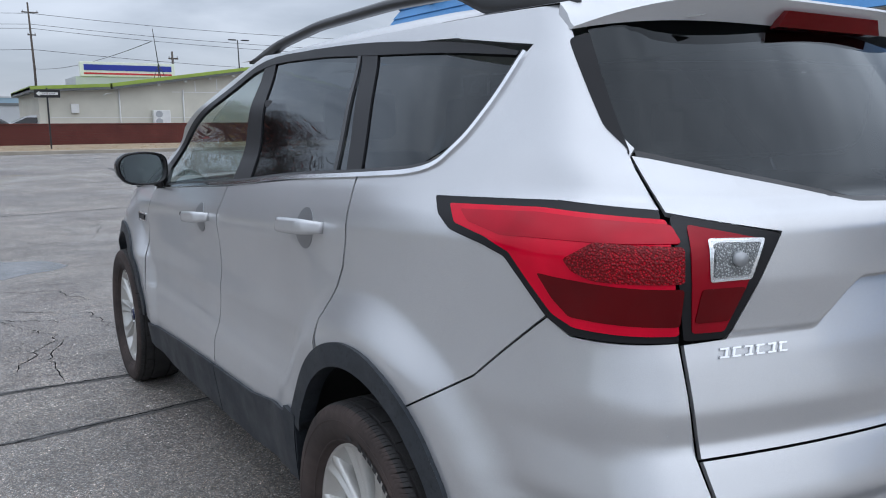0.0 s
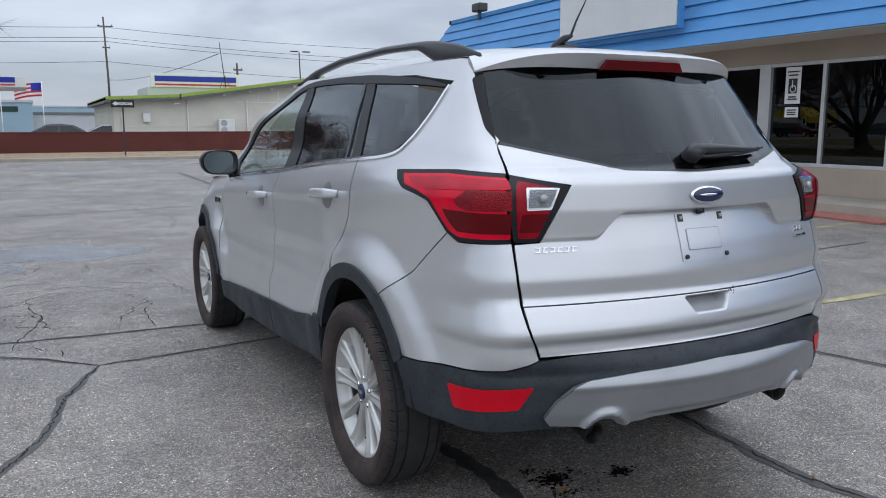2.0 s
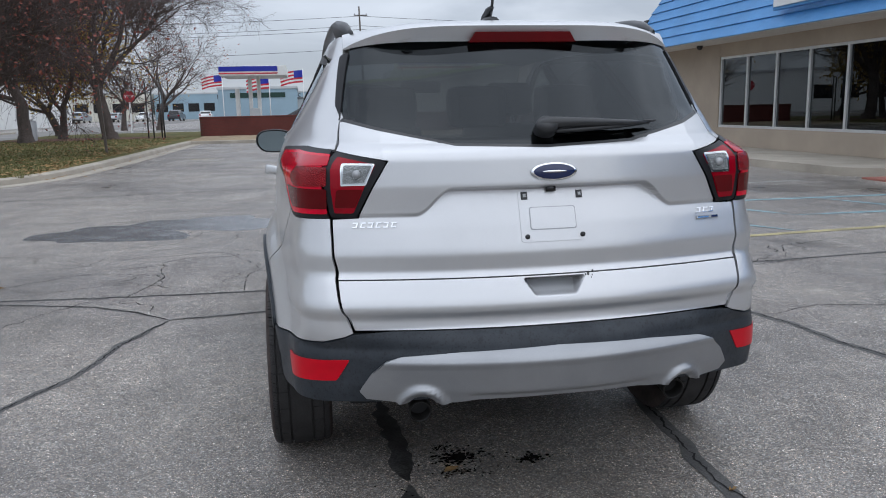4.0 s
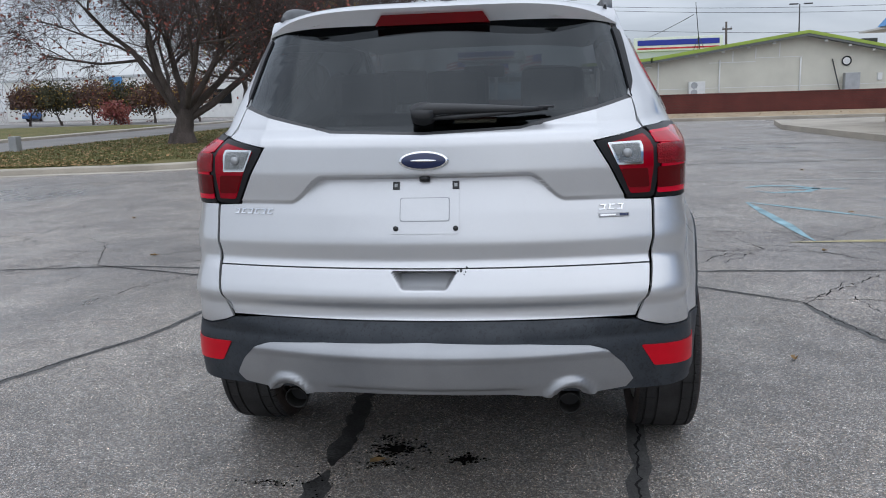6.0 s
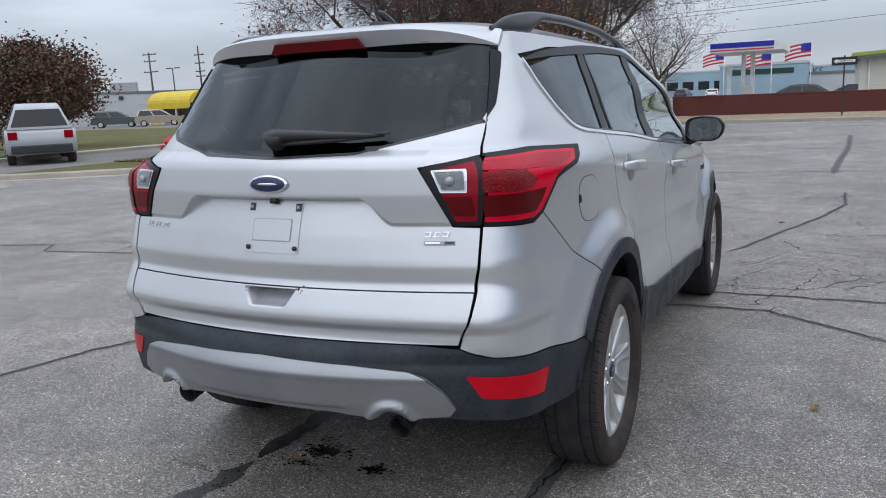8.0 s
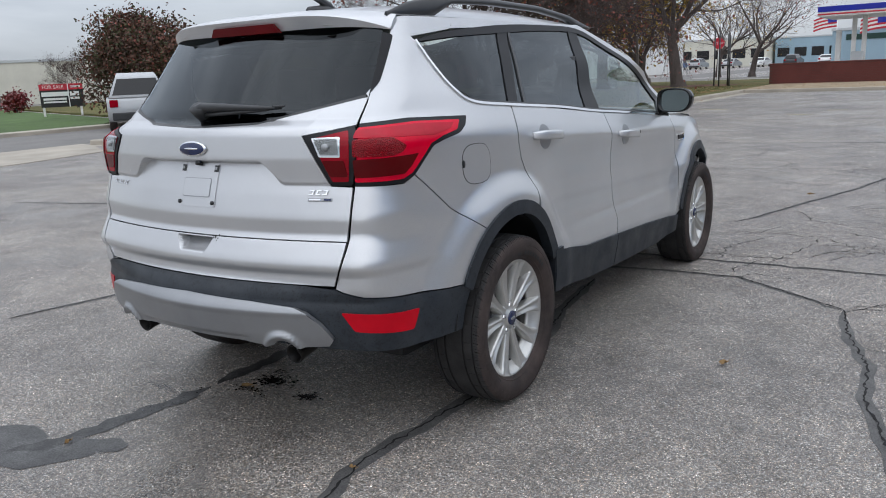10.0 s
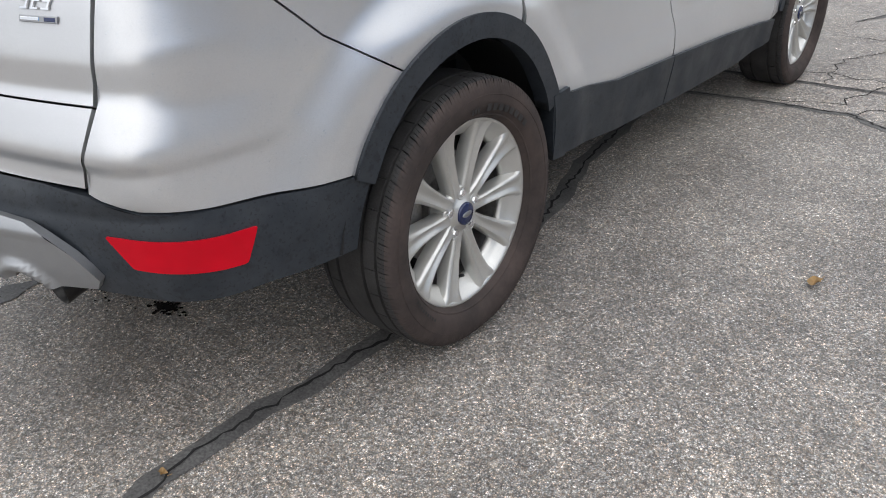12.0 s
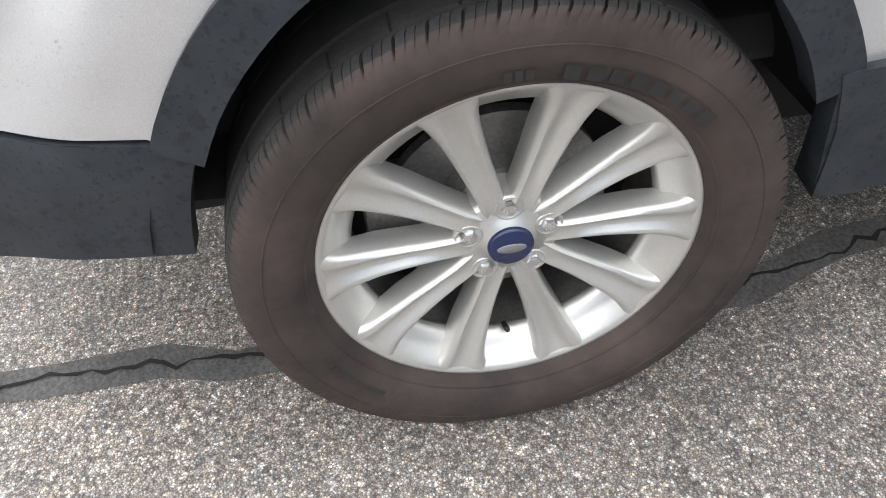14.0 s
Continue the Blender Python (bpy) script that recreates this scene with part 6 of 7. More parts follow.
def white_building():
    b = thing("low_office_building", "cream painted building with a lime green gable fascia", "building", at=pose(.15, 46, 0))
    wall = [(2.35, 0), (20.0, 0), (20.0, 3.0), (14.6, 4.22), (5.9, 3.0), (2.35, 2.75)]
    part("wall", prism(wall, 0, 14), WHITE_WALL, b)
    for pts in ([(1.95, 2.80), (6.0, 3.02), (6.0, 3.12), (1.95, 2.92)], [(5.9, 3.00), (14.6, 4.25), (14.6, 4.36), (5.9, 3.13)], [(14.6, 4.25), (20.5, 2.92), (20.5, 3.03), (14.6, 4.36)]):
        part("roof_fascia", prism([(x, z - .16) for x, z in pts[:2]] + [(x, z - .03) for x, z in pts[2:]], -.62, 14.4), ROOF_GREY, b)
        part("green_trim", prism([(x, z - .035) for x, z in pts[:2]] + [(x, z + .03) for x, z in pts[2:]], -.66, 14.5), LIME, b)
    for x in (2.8, 6.4, 9.9, 14.4):
        part("downpipe", tubemesh([(x, -.06, 0), (x, -.06, 2.55 if x < 6 else 2.9)], .045, 6), WHITE, b)
    for x in (8.5, 10.0, 11.4, 12.8, 15.6, 16.9, 18.2):
        z = 3.0 + (x - 5.9) * .14 if x < 14.6 else 4.22 - (x - 14.6) * .226
        part("soffit_lamp", boxmesh(x - .08, -.5, z - .28, x + .08, -.3, z - .16, .02), WHITE, b)
    ac = part("air_conditioner", boxmesh(8.12, -.45, .85, 9.05, -.05, 1.72, .03), WHITE, b, "wall-mounted air conditioner")
    for z in (1.08, 1.50):
        part("fan_grille", from_lists(*moved(lathe([(0, .0), (.01, .06), (.0, .12), (.012, .18), (.0, .19)], 24, "y"), pose(8.42, -.462, z))), GALV, b)
    for x0, x1, z0, z1 in ((9.3, 11.9, 2.74, 2.78), (2.9, 20, 1.30, 1.33), (11.9, 14.5, 2.95, 2.98), (11.88, 11.93, 2.9, 3.55), (13.2, 13.25, 3.0, 3.8), (10.6, 10.66, 2.8, 3.4)):
        part("wall_batten", boxmesh(x0, -.025, z0, x1, .0, z1), WHITE, b)
    part("wall_clock", from_lists(*moved(lathe([(0, 0), (.02, .20), (.05, .26), (.0, .28)], 24, "y"), pose(16.9, -.05, 2.62))), BLACK_SATIN, b)
    part("clock_dial", from_lists(*moved(lathe([(-.06, 0), (-.055, .2)], 24, "y"), pose(16.9, -.0, 2.62))), WHITE, b)
    part("ladder_rack", boxmesh(16.7, -.6, .6, 17.5, -.2, 1.95, .02), GALV, b)
    part("leaning_pole", tubemesh([(16.6, -.6, .4), (16.1, -.1, 2.75)], .035, 6), BLACK_SATIN, b)
    part("meter_box", boxmesh(3.9, -.18, 1.55, 4.3, 0, 2.05, .02), WHITE, b)
    part("junction_box", boxmesh(18.6, -.15, 1.5, 18.85, 0, 1.9, .02), WHITE, b)
    for x in (18.0, 19.1):
        part("roof_unit", boxmesh(x, 4, 3.3, x + .9, 5, 4.05, .03), BLACK_SATIN, b)
    part("camera_bracket", tubemesh([(6.0, -.05, 2.62), (5.7, -.45, 2.62), (5.5, -.5, 2.50)], .03, 6), WHITE, b)
    m = part("roof_mast", tubemesh([(8.85, .6, 3.5), (8.55, .6, 6.3)], [.03, .02], 6), BLACK_SATIN, b)
    for dx, dy in ((-.35, 0), (.35, 0), (0, .5)):
        part("mast_stay", tubemesh([(8.82 + dx, .6 + dy, 3.5), (8.77, .6, 4.35)], .018, 5), BLACK_SATIN, b)
    # side windows seen past the corner
    part("side_porch", boxmesh(19.7, 2, .9, 20.06, 3.2, 2.4, .02), BLACK_SATIN, b)


def canopy():
    c = thing("fuel_canopy", "filling station canopy with a blue and red banded fascia", "canopy", at=pose(0, 54, 0))
    part("deck", boxmesh(-6.3, 0, 3.72, -1.75, 6.5, 4.38, .02), WHITE, c)
    part("blue_band", boxmesh(-6.32, -.03, 4.0, -2.35, .0, 4.33), SIGN_BLUE, c)
    part("red_band", boxmesh(-6.32, -.03, 3.82, -2.35, .0, 3.90), SIGN_RED, c)
    for x in (-4.4, -3.8):
        part("column", boxmesh(x - .13, 2.0, 0, x + .13, 2.3, 3.72, .02), WHITE, c)
    part("pump", boxmesh(-4.45, 1.6, 0, -3.75, 2.6, 1.5, .05), GREY_WALL, c)
    part("price_column", boxmesh(-5.5, 2.4, 0, -5.2, 2.8, 2.9, .03), WHITE, c)


def station_sign():
    s = thing("station_roof_sign", "white box sign with blue and red bands", "sign", at=pose(0, 60, 0))
    part("box", boxmesh(6.5, 0, 4.2, 13.0, .6, 5.22, .03), WHITE, s)
    part("blue_band", boxmesh(6.75, -.03, 4.62, 12.75, .0, 5.02), SIGN_BLUE, s)
    part("red_band", boxmesh(6.75, -.03, 4.34, 12.75, .0, 4.46), SIGN_RED, s)
    part("store_block", boxmesh(6.2, .1, 0, 13.4, 6, 4.2, .03), GREY_WALL, s)


def pole(name, label, x, y, h, arms=(), lamp=False, r=.14):
    p = thing(name, label, "pole", at=pose(x, y, 0))
    part("shaft", tubemesh([(0, 0, 0), (.0, 0, h * .5), (h * -.012, 0, h)], [r, r * .85, r * .6], 8), WOOD_POLE if not lamp else BLACK_SATIN, p)
    for z, w in arms:
        part("crossarm", boxmesh(-w / 2, -.06, z - .06, w / 2, .06, z + .06, .01), WOOD_POLE, p)
        for sx in (-.42, .42):
            part("insulator", from_lists(*moved(lathe([(0, .05), (.08, .06), (.16, .03), (.17, 0)], 8, "z"), pose(sx * w, 0, z + .06))), GALV, p)
    if lamp:
        for sx in (-1, 1):
            part("lamp_head", boxmesh(min(sx * .25, sx * 1.0), -.12, h - .05, max(sx * .25, sx * 1.0), .12, h + .06, .03), BLACK_SATIN, p)
    return p


def wire(a, b, sag, r=.022):
    pts = []
    for k in range(13):
        t = k / 12
        pts.append((a[0] + (b[0] - a[0]) * t, a[1] + (b[1] - a[1]) * t, a[2] + (b[2] - a[2]) * t - sag * 4 * t * (1 - t)))
    tagged(part("power_line", tubemesh(pts, r, 4), BLACK_SATIN), "thin black overhead power line", "cable", "power lines")


def flag(x, y, h, turn):
    f_ = thing("flag", "striped flag on a slim white flagpole", "flag", "flags", at=pose(x, y, 0))
    part("flagpole", tubemesh([(0, 0, 0), (0, 0, h)], [.05, .03], 8), WHITE, f_)
    for k in range(7):
        n = 9
        vs, fs = [], []
        for i in range(n):
            s = i / (n - 1)
            for j in range(2):
                vs.append((-s * 2.0, .16 * math.sin(s * 7), h - .1 - (k + j) * .155 - .35 * s * s))
        fs = [(2 * i, 2 * i + 1, 2 * i + 3, 2 * i + 2) for i in range(n - 1)]
        part("stripe", from_lists(vs, fs, True), SIGN_RED if k % 2 == 0 else WHITE, f_)
    vs, fs = [], []
    for i in range(4):
        s = i / 3 * .4
        for j in range(2):
            vs.append((-s * 2.0, .16 * math.sin(s * 7) - .01, h - .1 - j * .62 - .35 * s * s))
    part("canton", from_lists(vs, [(2 * i, 2 * i + 1, 2 * i + 3, 2 * i + 2) for i in range(3)], True), SIGN_BLUE, f_)
    f_.matrix_basis = pose(x, y, 0, 0, 0, turn)


def block_building(name, label, x0, y0, x1, y1, h, material, windows=0, turn=0.0, band=None):
    """A plain hall with a parapet and a row of windows on its south face."""
    b = thing(name, label, "building", at=pose((x0 + x1) / 2, y0, 0, 0, 0, turn))
    w = (x1 - x0) / 2
    part("wall", boxmesh(-w, 0, 0, w, y1 - y0, h, .02), material, b)
    part("parapet", boxmesh(-w - .1, -.1, h - .15, w + .1, y1 - y0 + .1, h + .12, .02), GREY_WALL if material is not GREY_WALL else ROOF_GREY, b)
    for k in range(windows):
        x = -w + (k + .5) * 2 * w / windows
        part("window", boxmesh(x - w / windows * .7, -.04, h * .30, x + w / windows * .7, .02, h * .62), BLACK_GLOSS, b)
    if band:
        part("name_band", boxmesh(-w * .7, -.06, h * .72, w * .7, -.01, h * .86), band, b)
    return b


def shop():
    s = thing("shop_building", "tan brick shop with a blue lap-sided mansard fascia", "building")
    X = 10.2
    wall = part("wall", boxmesh(X, 16.65, .15, X + .25, 22.3, 2.95, .01), BEIGE, s, "tan painted brick pier")
    part("wall", boxmesh(X, -14, .15, X + .25, 16.65, .62, .01), BEIGE, s)
    part("wall", boxmesh(X, -14, 2.44, X + .25, 16.65, 2.95, .01), BEIGE, s)
    part("end_wall", boxmesh(X + .25, 22.05, .15, 18, 22.3, 3.2, .01), BEIGE, s)
    # courses of the painted bricks on the pier
    for c in range(36):
        part("brick_course", boxmesh(X - .006, 16.66, .155 + c * .0745, X + .002, 22.29, .155 + c * .0745 + .066), BEIGE, s)
    part("soffit", boxmesh(9.22, -14, 2.78, X + .3, 20.55, 2.84), SOFFIT, s)
    part("soffit", boxmesh(9.5, 20.0, 2.785, 18, 22.9, 2.835), SOFFIT, s)
    # lapped siding, hipped at the end
    n = 6
    for k in range(n):
        t0, t1 = k / n, (k + 1) / n
        xo0, xo1 = 9.2 + .85 * t0, 9.2 + .85 * t1
        z0, z1 = 2.80 + 1.65 * t0, 2.80 + 1.65 * t1
        ye0, ye1 = 20.6 - 1.0 * t0, 20.6 - 1.0 * t1
        vs = [(xo0 - .035, -14, z0), (xo0 - .035, ye0 + .03, z0), (xo1, ye1, z1), (xo1, -14, z1), (xo0 + .02, -14, z0 - .005), (xo0 + .02, ye0, z0 - .005)]
        fs = [(0, 1, 2, 3), (4, 5, 1, 0)]
        vs2 = [(xo0 - .035, ye0 + .03, z0), (18, ye0 + .03, z0), (18, ye1, z1), (xo1, ye1, z1), (18, ye0, z0 - .005), (xo0 + .02, ye0, z0 - .005)]
        bm = bmesh.new()
        for V, F in ((vs, fs), (vs2, [(0, 1, 2, 3), (0, 5, 4, 1)])):
            bv = [bm.verts.new(v) for v in V]
            for q in F:
                bm.faces.new([bv[i] for i in q])
        part("siding_board", bm, BLUE_SIDING, s)
    part("roof_edge", boxmesh(10.0, -14, 4.43, 10.14, 19.65, 4.55, .01), BLUE_SIDING, s)
    part("roof_edge", boxmesh(10.0, 19.5, 4.43, 18, 19.65, 4.55, .01), BLUE_SIDING, s)
    part("roof_deck", boxmesh(10.05, -14, 4.36, 18, 19.5, 4.44), ROOF_GREY, s)
    board = part("blank_sign", boxmesh(9.12, 8.9, 3.22, 9.30, 12.6, 5.2, .01), PANEL_WHITE, s, "blank white sign panel")
    part("sign_frame", boxmesh(9.15, 8.84, 3.16, 9.28, 12.66, 5.26, .01), BLUE_SIDING, s)
    fl = part("flood_lamp", boxmesh(9.85, 17.55, 4.60, 10.15, 18.0, 4.84, .04), BLACK_SATIN, s)
    part("lamp_bracket", boxmesh(9.97, 17.72, 4.40, 10.03, 17.84, 4.62), BLACK_SATIN, s)
    part("flood_lamp", boxmesh(9.6, 19.9, 3.55, 9.8, 20.2, 3.75, .03), BLACK_SATIN, s)
    part("dome_camera", from_lists(*lathe([(0, .08), (-.05, .08), (-.10, .05), (-.12, 0)], 14, "z")), BLACK, s, at=pose(9.9, 17.2, 2.78))
    # glazing: aluminium frames with panes, a door
    edges = [16.6, 15.35, 14.1, 12.85, 11.6, 10.3]
    runs = [(edges[i + 1], edges[i]) for i in range(5)] + [(8.9 - 1.22 * k - 1.22, 8.9 - 1.22 * k) for k in range(14)]
    for y0, y1 in runs:
        part("window_pane", boxmesh(X + .07, y0 + .03, .66, X + .08, y1 - .03, 2.41), GLASS_SHOP, s)
        part("mullion", boxmesh(X + .02, y1 - .035, .62, X + .14, y1 + .035, 2.44, .008), ALU, s)
        part("window_rail", boxmesh(X + .02, y0 + .03, .62, X + .14, y1 - .03, .68, .008), ALU, s)
        part("window_rail", boxmesh(X + .02, y0 + .03, 2.38, X + .14, y1 - .03, 2.44, .008), ALU, s)
    part("mullion", boxmesh(X, 7.55, .62, X + .16, 7.80, 2.44, .01), ALU, s)
    part("door_pane", boxmesh(X + .07, 9.02, .30, X + .08, 10.18, 2.30), GLASS_SHOP, s)
    for y0, y1, z0, z1 in ((8.93, 9.06, .15, 2.44), (10.16, 10.30, .15, 2.44), (9.06, 10.16, 2.26, 2.44), (9.06, 10.16, .15, .36)):
        part("door_frame", boxmesh(X + .02, y0, z0, X + .14, y1, z1, .008), ALU, s)
    part("door_notice", boxmesh(X + .05, 9.5, 1.45, X + .06, 9.75, 1.85), WHITE, s)
    # dim interior
    part("shop_floor", boxmesh(X + .25, -14, .15, 18, 22, .17), CONCRETE, s)
    part("back_wall", boxmesh(17.8, -14, .15, 18, 22, 3.2), BEIGE, s)
    part("shop_ceiling", boxmesh(X + .25, -14, 2.95, 18, 22, 3.05), SOFFIT, s)
    part("south_wall", boxmesh(X, -14.2, .15, 18, -14, 4.4), BEIGE, s)
    for y in (13.5, 11.2, 6.0, 3.2):
        part("counter", boxmesh(X + 1.2, y - .7, .17, X + 1.9, y + .7, 1.15, .02), BLACK_SATIN, s)
    sign = tagged(part("accessible_sign", boxmesh(X + .035, 6.93, 1.72, X + .045, 7.25, 2.36, .003), WHITE), "white accessible parking sign in the shop window", "sign")
    part("symbol_panel", boxmesh(X + .029, 7.0, 1.90, X + .036, 7.18, 2.16), BLACK, sign)
    part("symbol_wheel", from_lists(*moved(lathe([(0, .05), (.002, .05), (.002, .065), (0, .065)], 20), pose(X + .026, 7.08, 1.98))), WHITE, sign)
    part("symbol_bar", boxmesh(X + .025, 7.085, 2.0, X + .029, 7.105, 2.13), WHITE, sign)
    for z, w in ((2.28, .12), (2.22, .10), (1.84, .08), (1.80, .10)):
        part("text_bar", boxmesh(X + .029, 7.09 - w, z - .012, X + .036, 7.09 + w, z + .012), BLACK, sign)
    sign2 = tagged(part("small_sign", boxmesh(X + .035, 6.95, 1.48, X + .045, 7.23, 1.66, .003), WHITE), "small white notice in the shop window", "sign")
    for z in (1.61, 1.57, 1.53):
        part("text_bar", boxmesh(X + .029, 7.0, z - .010, X + .036, 7.18, z + .010), BLACK, sign2)


# ---- parked and passing cars ----
CAR_SHAPES = {
    "suv": ([(-2.3, .32), (-2.34, .62), (-2.28, .98), (-1.95, 1.06), (1.15, 1.02), (2.15, .92), (2.3, .66), (2.28, .32)], [(-2.2, 1.02), (-1.95, 1.56), (-1.5, 1.68), (.2, 1.66), (1.25, 1.02)]),
    "sedan": ([(-2.35, .32), (-2.4, .60), (-2.3, .95), (-1.5, 1.0), (1.1, .95), (2.2, .82), (2.38, .58), (2.36, .32)], [(-1.75, .96), (-1.05, 1.38), (-.4, 1.45), (.3, 1.42), (1.2, .95)]),
    "pickup": ([(-2.9, .45), (-2.9, 1.08), (-.95, 1.10), (1.3, 1.10), (2.6, 1.04), (2.8, .80), (2.8, .45)], [(-1.0, 1.05), (-.85, 1.72), (-.2, 1.80), (.5, 1.76), (1.35, 1.08)]),
    "van": ([(-2.5, .30), (-2.55, .60), (-2.5, 1.02), (1.3, 1.02), (2.3, .88), (2.5, .62), (2.48, .30)], [(-2.5, .98), (-2.3, 1.66), (-1.8, 1.76), (.4, 1.74), (1.75, 1.0)]),
}


def parked_car(shape, paint, label, x, y, heading, name="parked_car", group=""):
    """A far car: rounded body and cabin, inset windows, wheels with rims, lamps. Its nose points along +y before turning."""
    low, top = CAR_SHAPES[shape]
    c = thing(name, label, "car", group)
    W = .92
    def loft(outline, widths, material, nm, grow=0.0):
        vs, fs, n = [], [], len(outline)
        for s, (w, lift) in widths:
            for (yy, zz), wz in zip(outline, [1 - .0 * zz for yy, zz in outline]):
                vs.append((s * w(zz), yy, zz + lift))
        k = len(widths)
        for i in range(k - 1):
            for j in range(n):
                fs.append((i * n + j, i * n + (j + 1) % n, (i + 1) * n + (j + 1) % n, (i + 1) * n + j))
        fs += [tuple(range(n)), tuple(range((k - 1) * n, k * n))]
        bm = bmesh.new()
        bv = [bm.verts.new(v) for v in vs]
        for q in fs:
            bm.faces.new([bv[i] for i in q])
        bmesh.ops.recalc_face_normals(bm, faces=bm.faces)
        me = from_bm(bm, True)
        me.set_sharp_from_angle(angle=radians(35))
        return part(nm, me, material, c)
    bw = lambda z: W * (1 - .25 * max(0, abs(z - .7) - .25))
    body = loft(rounded(low, .12, 3), [(-1, (lambda z: bw(z) - .05, 0)), (-1, (bw, 0)) if False else (-1, (lambda z: bw(z), 0)), (1, (bw, 0)), (1, (lambda z: bw(z) - .05, 0))][1:3], paint, "body")
    tw = lambda z: W * .93 - .42 * max(0, z - 1.0)
    loft(rounded(top, .10, 3), [(-1, (tw, 0)), (1, (tw, 0))], paint, "cabin")
    zb = max(top[0][1], top[-1][1]) + .05
    zt = max(p[1] for p in top) - .12
    pane = [(p[0] * .90 + .0, min(max(p[1], zb), zt)) for p in top]
    pane = [(top[0][0] + .22, zb), (top[1][0] + .18, zt - .03), (top[-2][0] - .02, zt), (top[-1][0] - .22, zb)]
    for s in (-1, 1):
        mid = (pane[0][0] + pane[3][0]) / 2 - .1
        for a, b in ((0, .48), (.52, 1)):
            q = []
            for (l, r, z) in ((pane[0][0], pane[3][0], zb), (pane[1][0], pane[2][0], zt)):
                q += [(l + (r - l) * a, z), (l + (r - l) * b, z)]
            q = [q[0], q[1], q[3], q[2]]
            vs = [(s * (tw(z) + .012), yy, z) for yy, z in q] + [(s * (tw(z) - .02), yy, z) for yy, z in q]
            part("side_window", from_lists(vs, [(0, 1, 2, 3), (0, 1, 5, 4), (1, 2, 6, 5), (2, 3, 7, 6), (3, 0, 4, 7)]), BLACK_GLOSS, c)
    for i0, i1, nm in ((0, 1, "rear_window"), (-1, -2, "windscreen")):
        a, b = top[i0], top[i1]
        sgn = -1 if nm == "rear_window" else 1
        p0 = (a[0] + (b[0] - a[0]) * .15 + sgn * .02, a[1] + (b[1] - a[1]) * .15 + .015)
        p1 = (a[0] + (b[0] - a[0]) * .85 + sgn * .02, a[1] + (b[1] - a[1]) * .85 + .015)
        vs = [(-tw(p0[1]) * .9, *p0), (tw(p0[1]) * .9, *p0), (tw(p1[1]) * .9, *p1), (-tw(p1[1]) * .9, *p1)]
        part(nm, from_lists(vs, [(0, 1, 2, 3)]), BLACK_GLOSS, c)
    for s in (-1, 1):
        part("tail_lamp", boxmesh(s * .72 - .12, low[1][0] - .03, .74, s * .72 + .12, low[1][0] + .12, .96, .02), RED_LENS, c)
        part("headlamp", boxmesh(s * .68 - .17, low[-2][0] - .25, .66, s * .68 + .17, low[-2][0] + .015, .80, .02), CLEAR_CELLS, c)
        for yy in (low[0][0] + .82, low[-1][0] - .86):
            part("wheel", from_lists(*moved(lathe([(-.11, .20), (-.11, .31), (-.09, .335), (.09, .335), (.11, .31), (.11, .20)], 28), pose(s * .80, yy, .335)), smooth=True), TYRE, c)
            part("rim", from_lists(*moved(lathe([(.0, .21), (.115, .21), (.10, .16), (.118, .05), (.12, .0)] if s > 0 else [(.0, .21), (-.115, .21), (-.10, .16), (-.118, .05), (-.12, .0)], 20), pose(s * .80, yy, .335))), ALLOY, c)
    part("bumper", boxmesh(-.80, low[0][0] - .06, .34, .80, low[0][0] + .1, .58, .04), BLACK_SATIN, c)
    c.matrix_basis = pose(x, y, 0, 0, 0, heading)
    return c


def hydrant():
    h = thing("fire_hydrant", "weathered red fire hydrant on the grass", "hydrant", at=pose(-13.77, 12.38, .11))
    part("barrel", from_lists(*lathe([(0, .17), (.04, .17), (.05, .125), (.44, .12), (.46, .15), (.50, .15), (.56, .11), (.60, .05), (.63, .04), (.63, 0)], 20, "z"), smooth=True), SIGN_RED, h)
    for a in (0, 90, 180):
        part("nozzle", from_lists(*moved(lathe([(.08, .06), (.19, .06), (.19, .075), (.24, .075), (.245, .0)], 14), pose(0, 0, .34, 0, 0, 20 + a)), smooth=True), SIGN_RED if a else WHITE, h)


def sale_sign():
    s = thing("sale_sign", "black, white and red FOR SALE board on posts", "sign", at=pose(-34.0, 19.2, .1, 0, 0, 62))
    for x in (-.85, .78):
        part("post", boxmesh(x - .05, -.04, 0, x + .05, .04, 1.5, .01), WHITE, s)
    part("board", boxmesh(-.95, -.07, .42, .95, -.03, 1.5, .005), BLACK, s)
    part("red_band", boxmesh(-.95, -.08, 1.22, .95, -.07, 1.5), SIGN_RED, s)
    part("lettering", text_mesh("FOR SALE", .22), WHITE, s, at=pose(-.35, -.085, 1.36, 90, 0, 0))
    for x, z, w, h in ((-.30, 1.03, .58, .10), (-.32, .80, .5, .05), (-.32, .66, .5, .04), (.55, 1.03, .20, .10), (.55, .82, .2, .05), (.62, 1.36, .22, .05)):
        part("text_bar", boxmesh(x - w, -.08, z - h, x + w, -.07, z + h), WHITE, s)
    part("divider", boxmesh(.27, -.085, .42, .31, -.07, 1.5), WHITE, s)


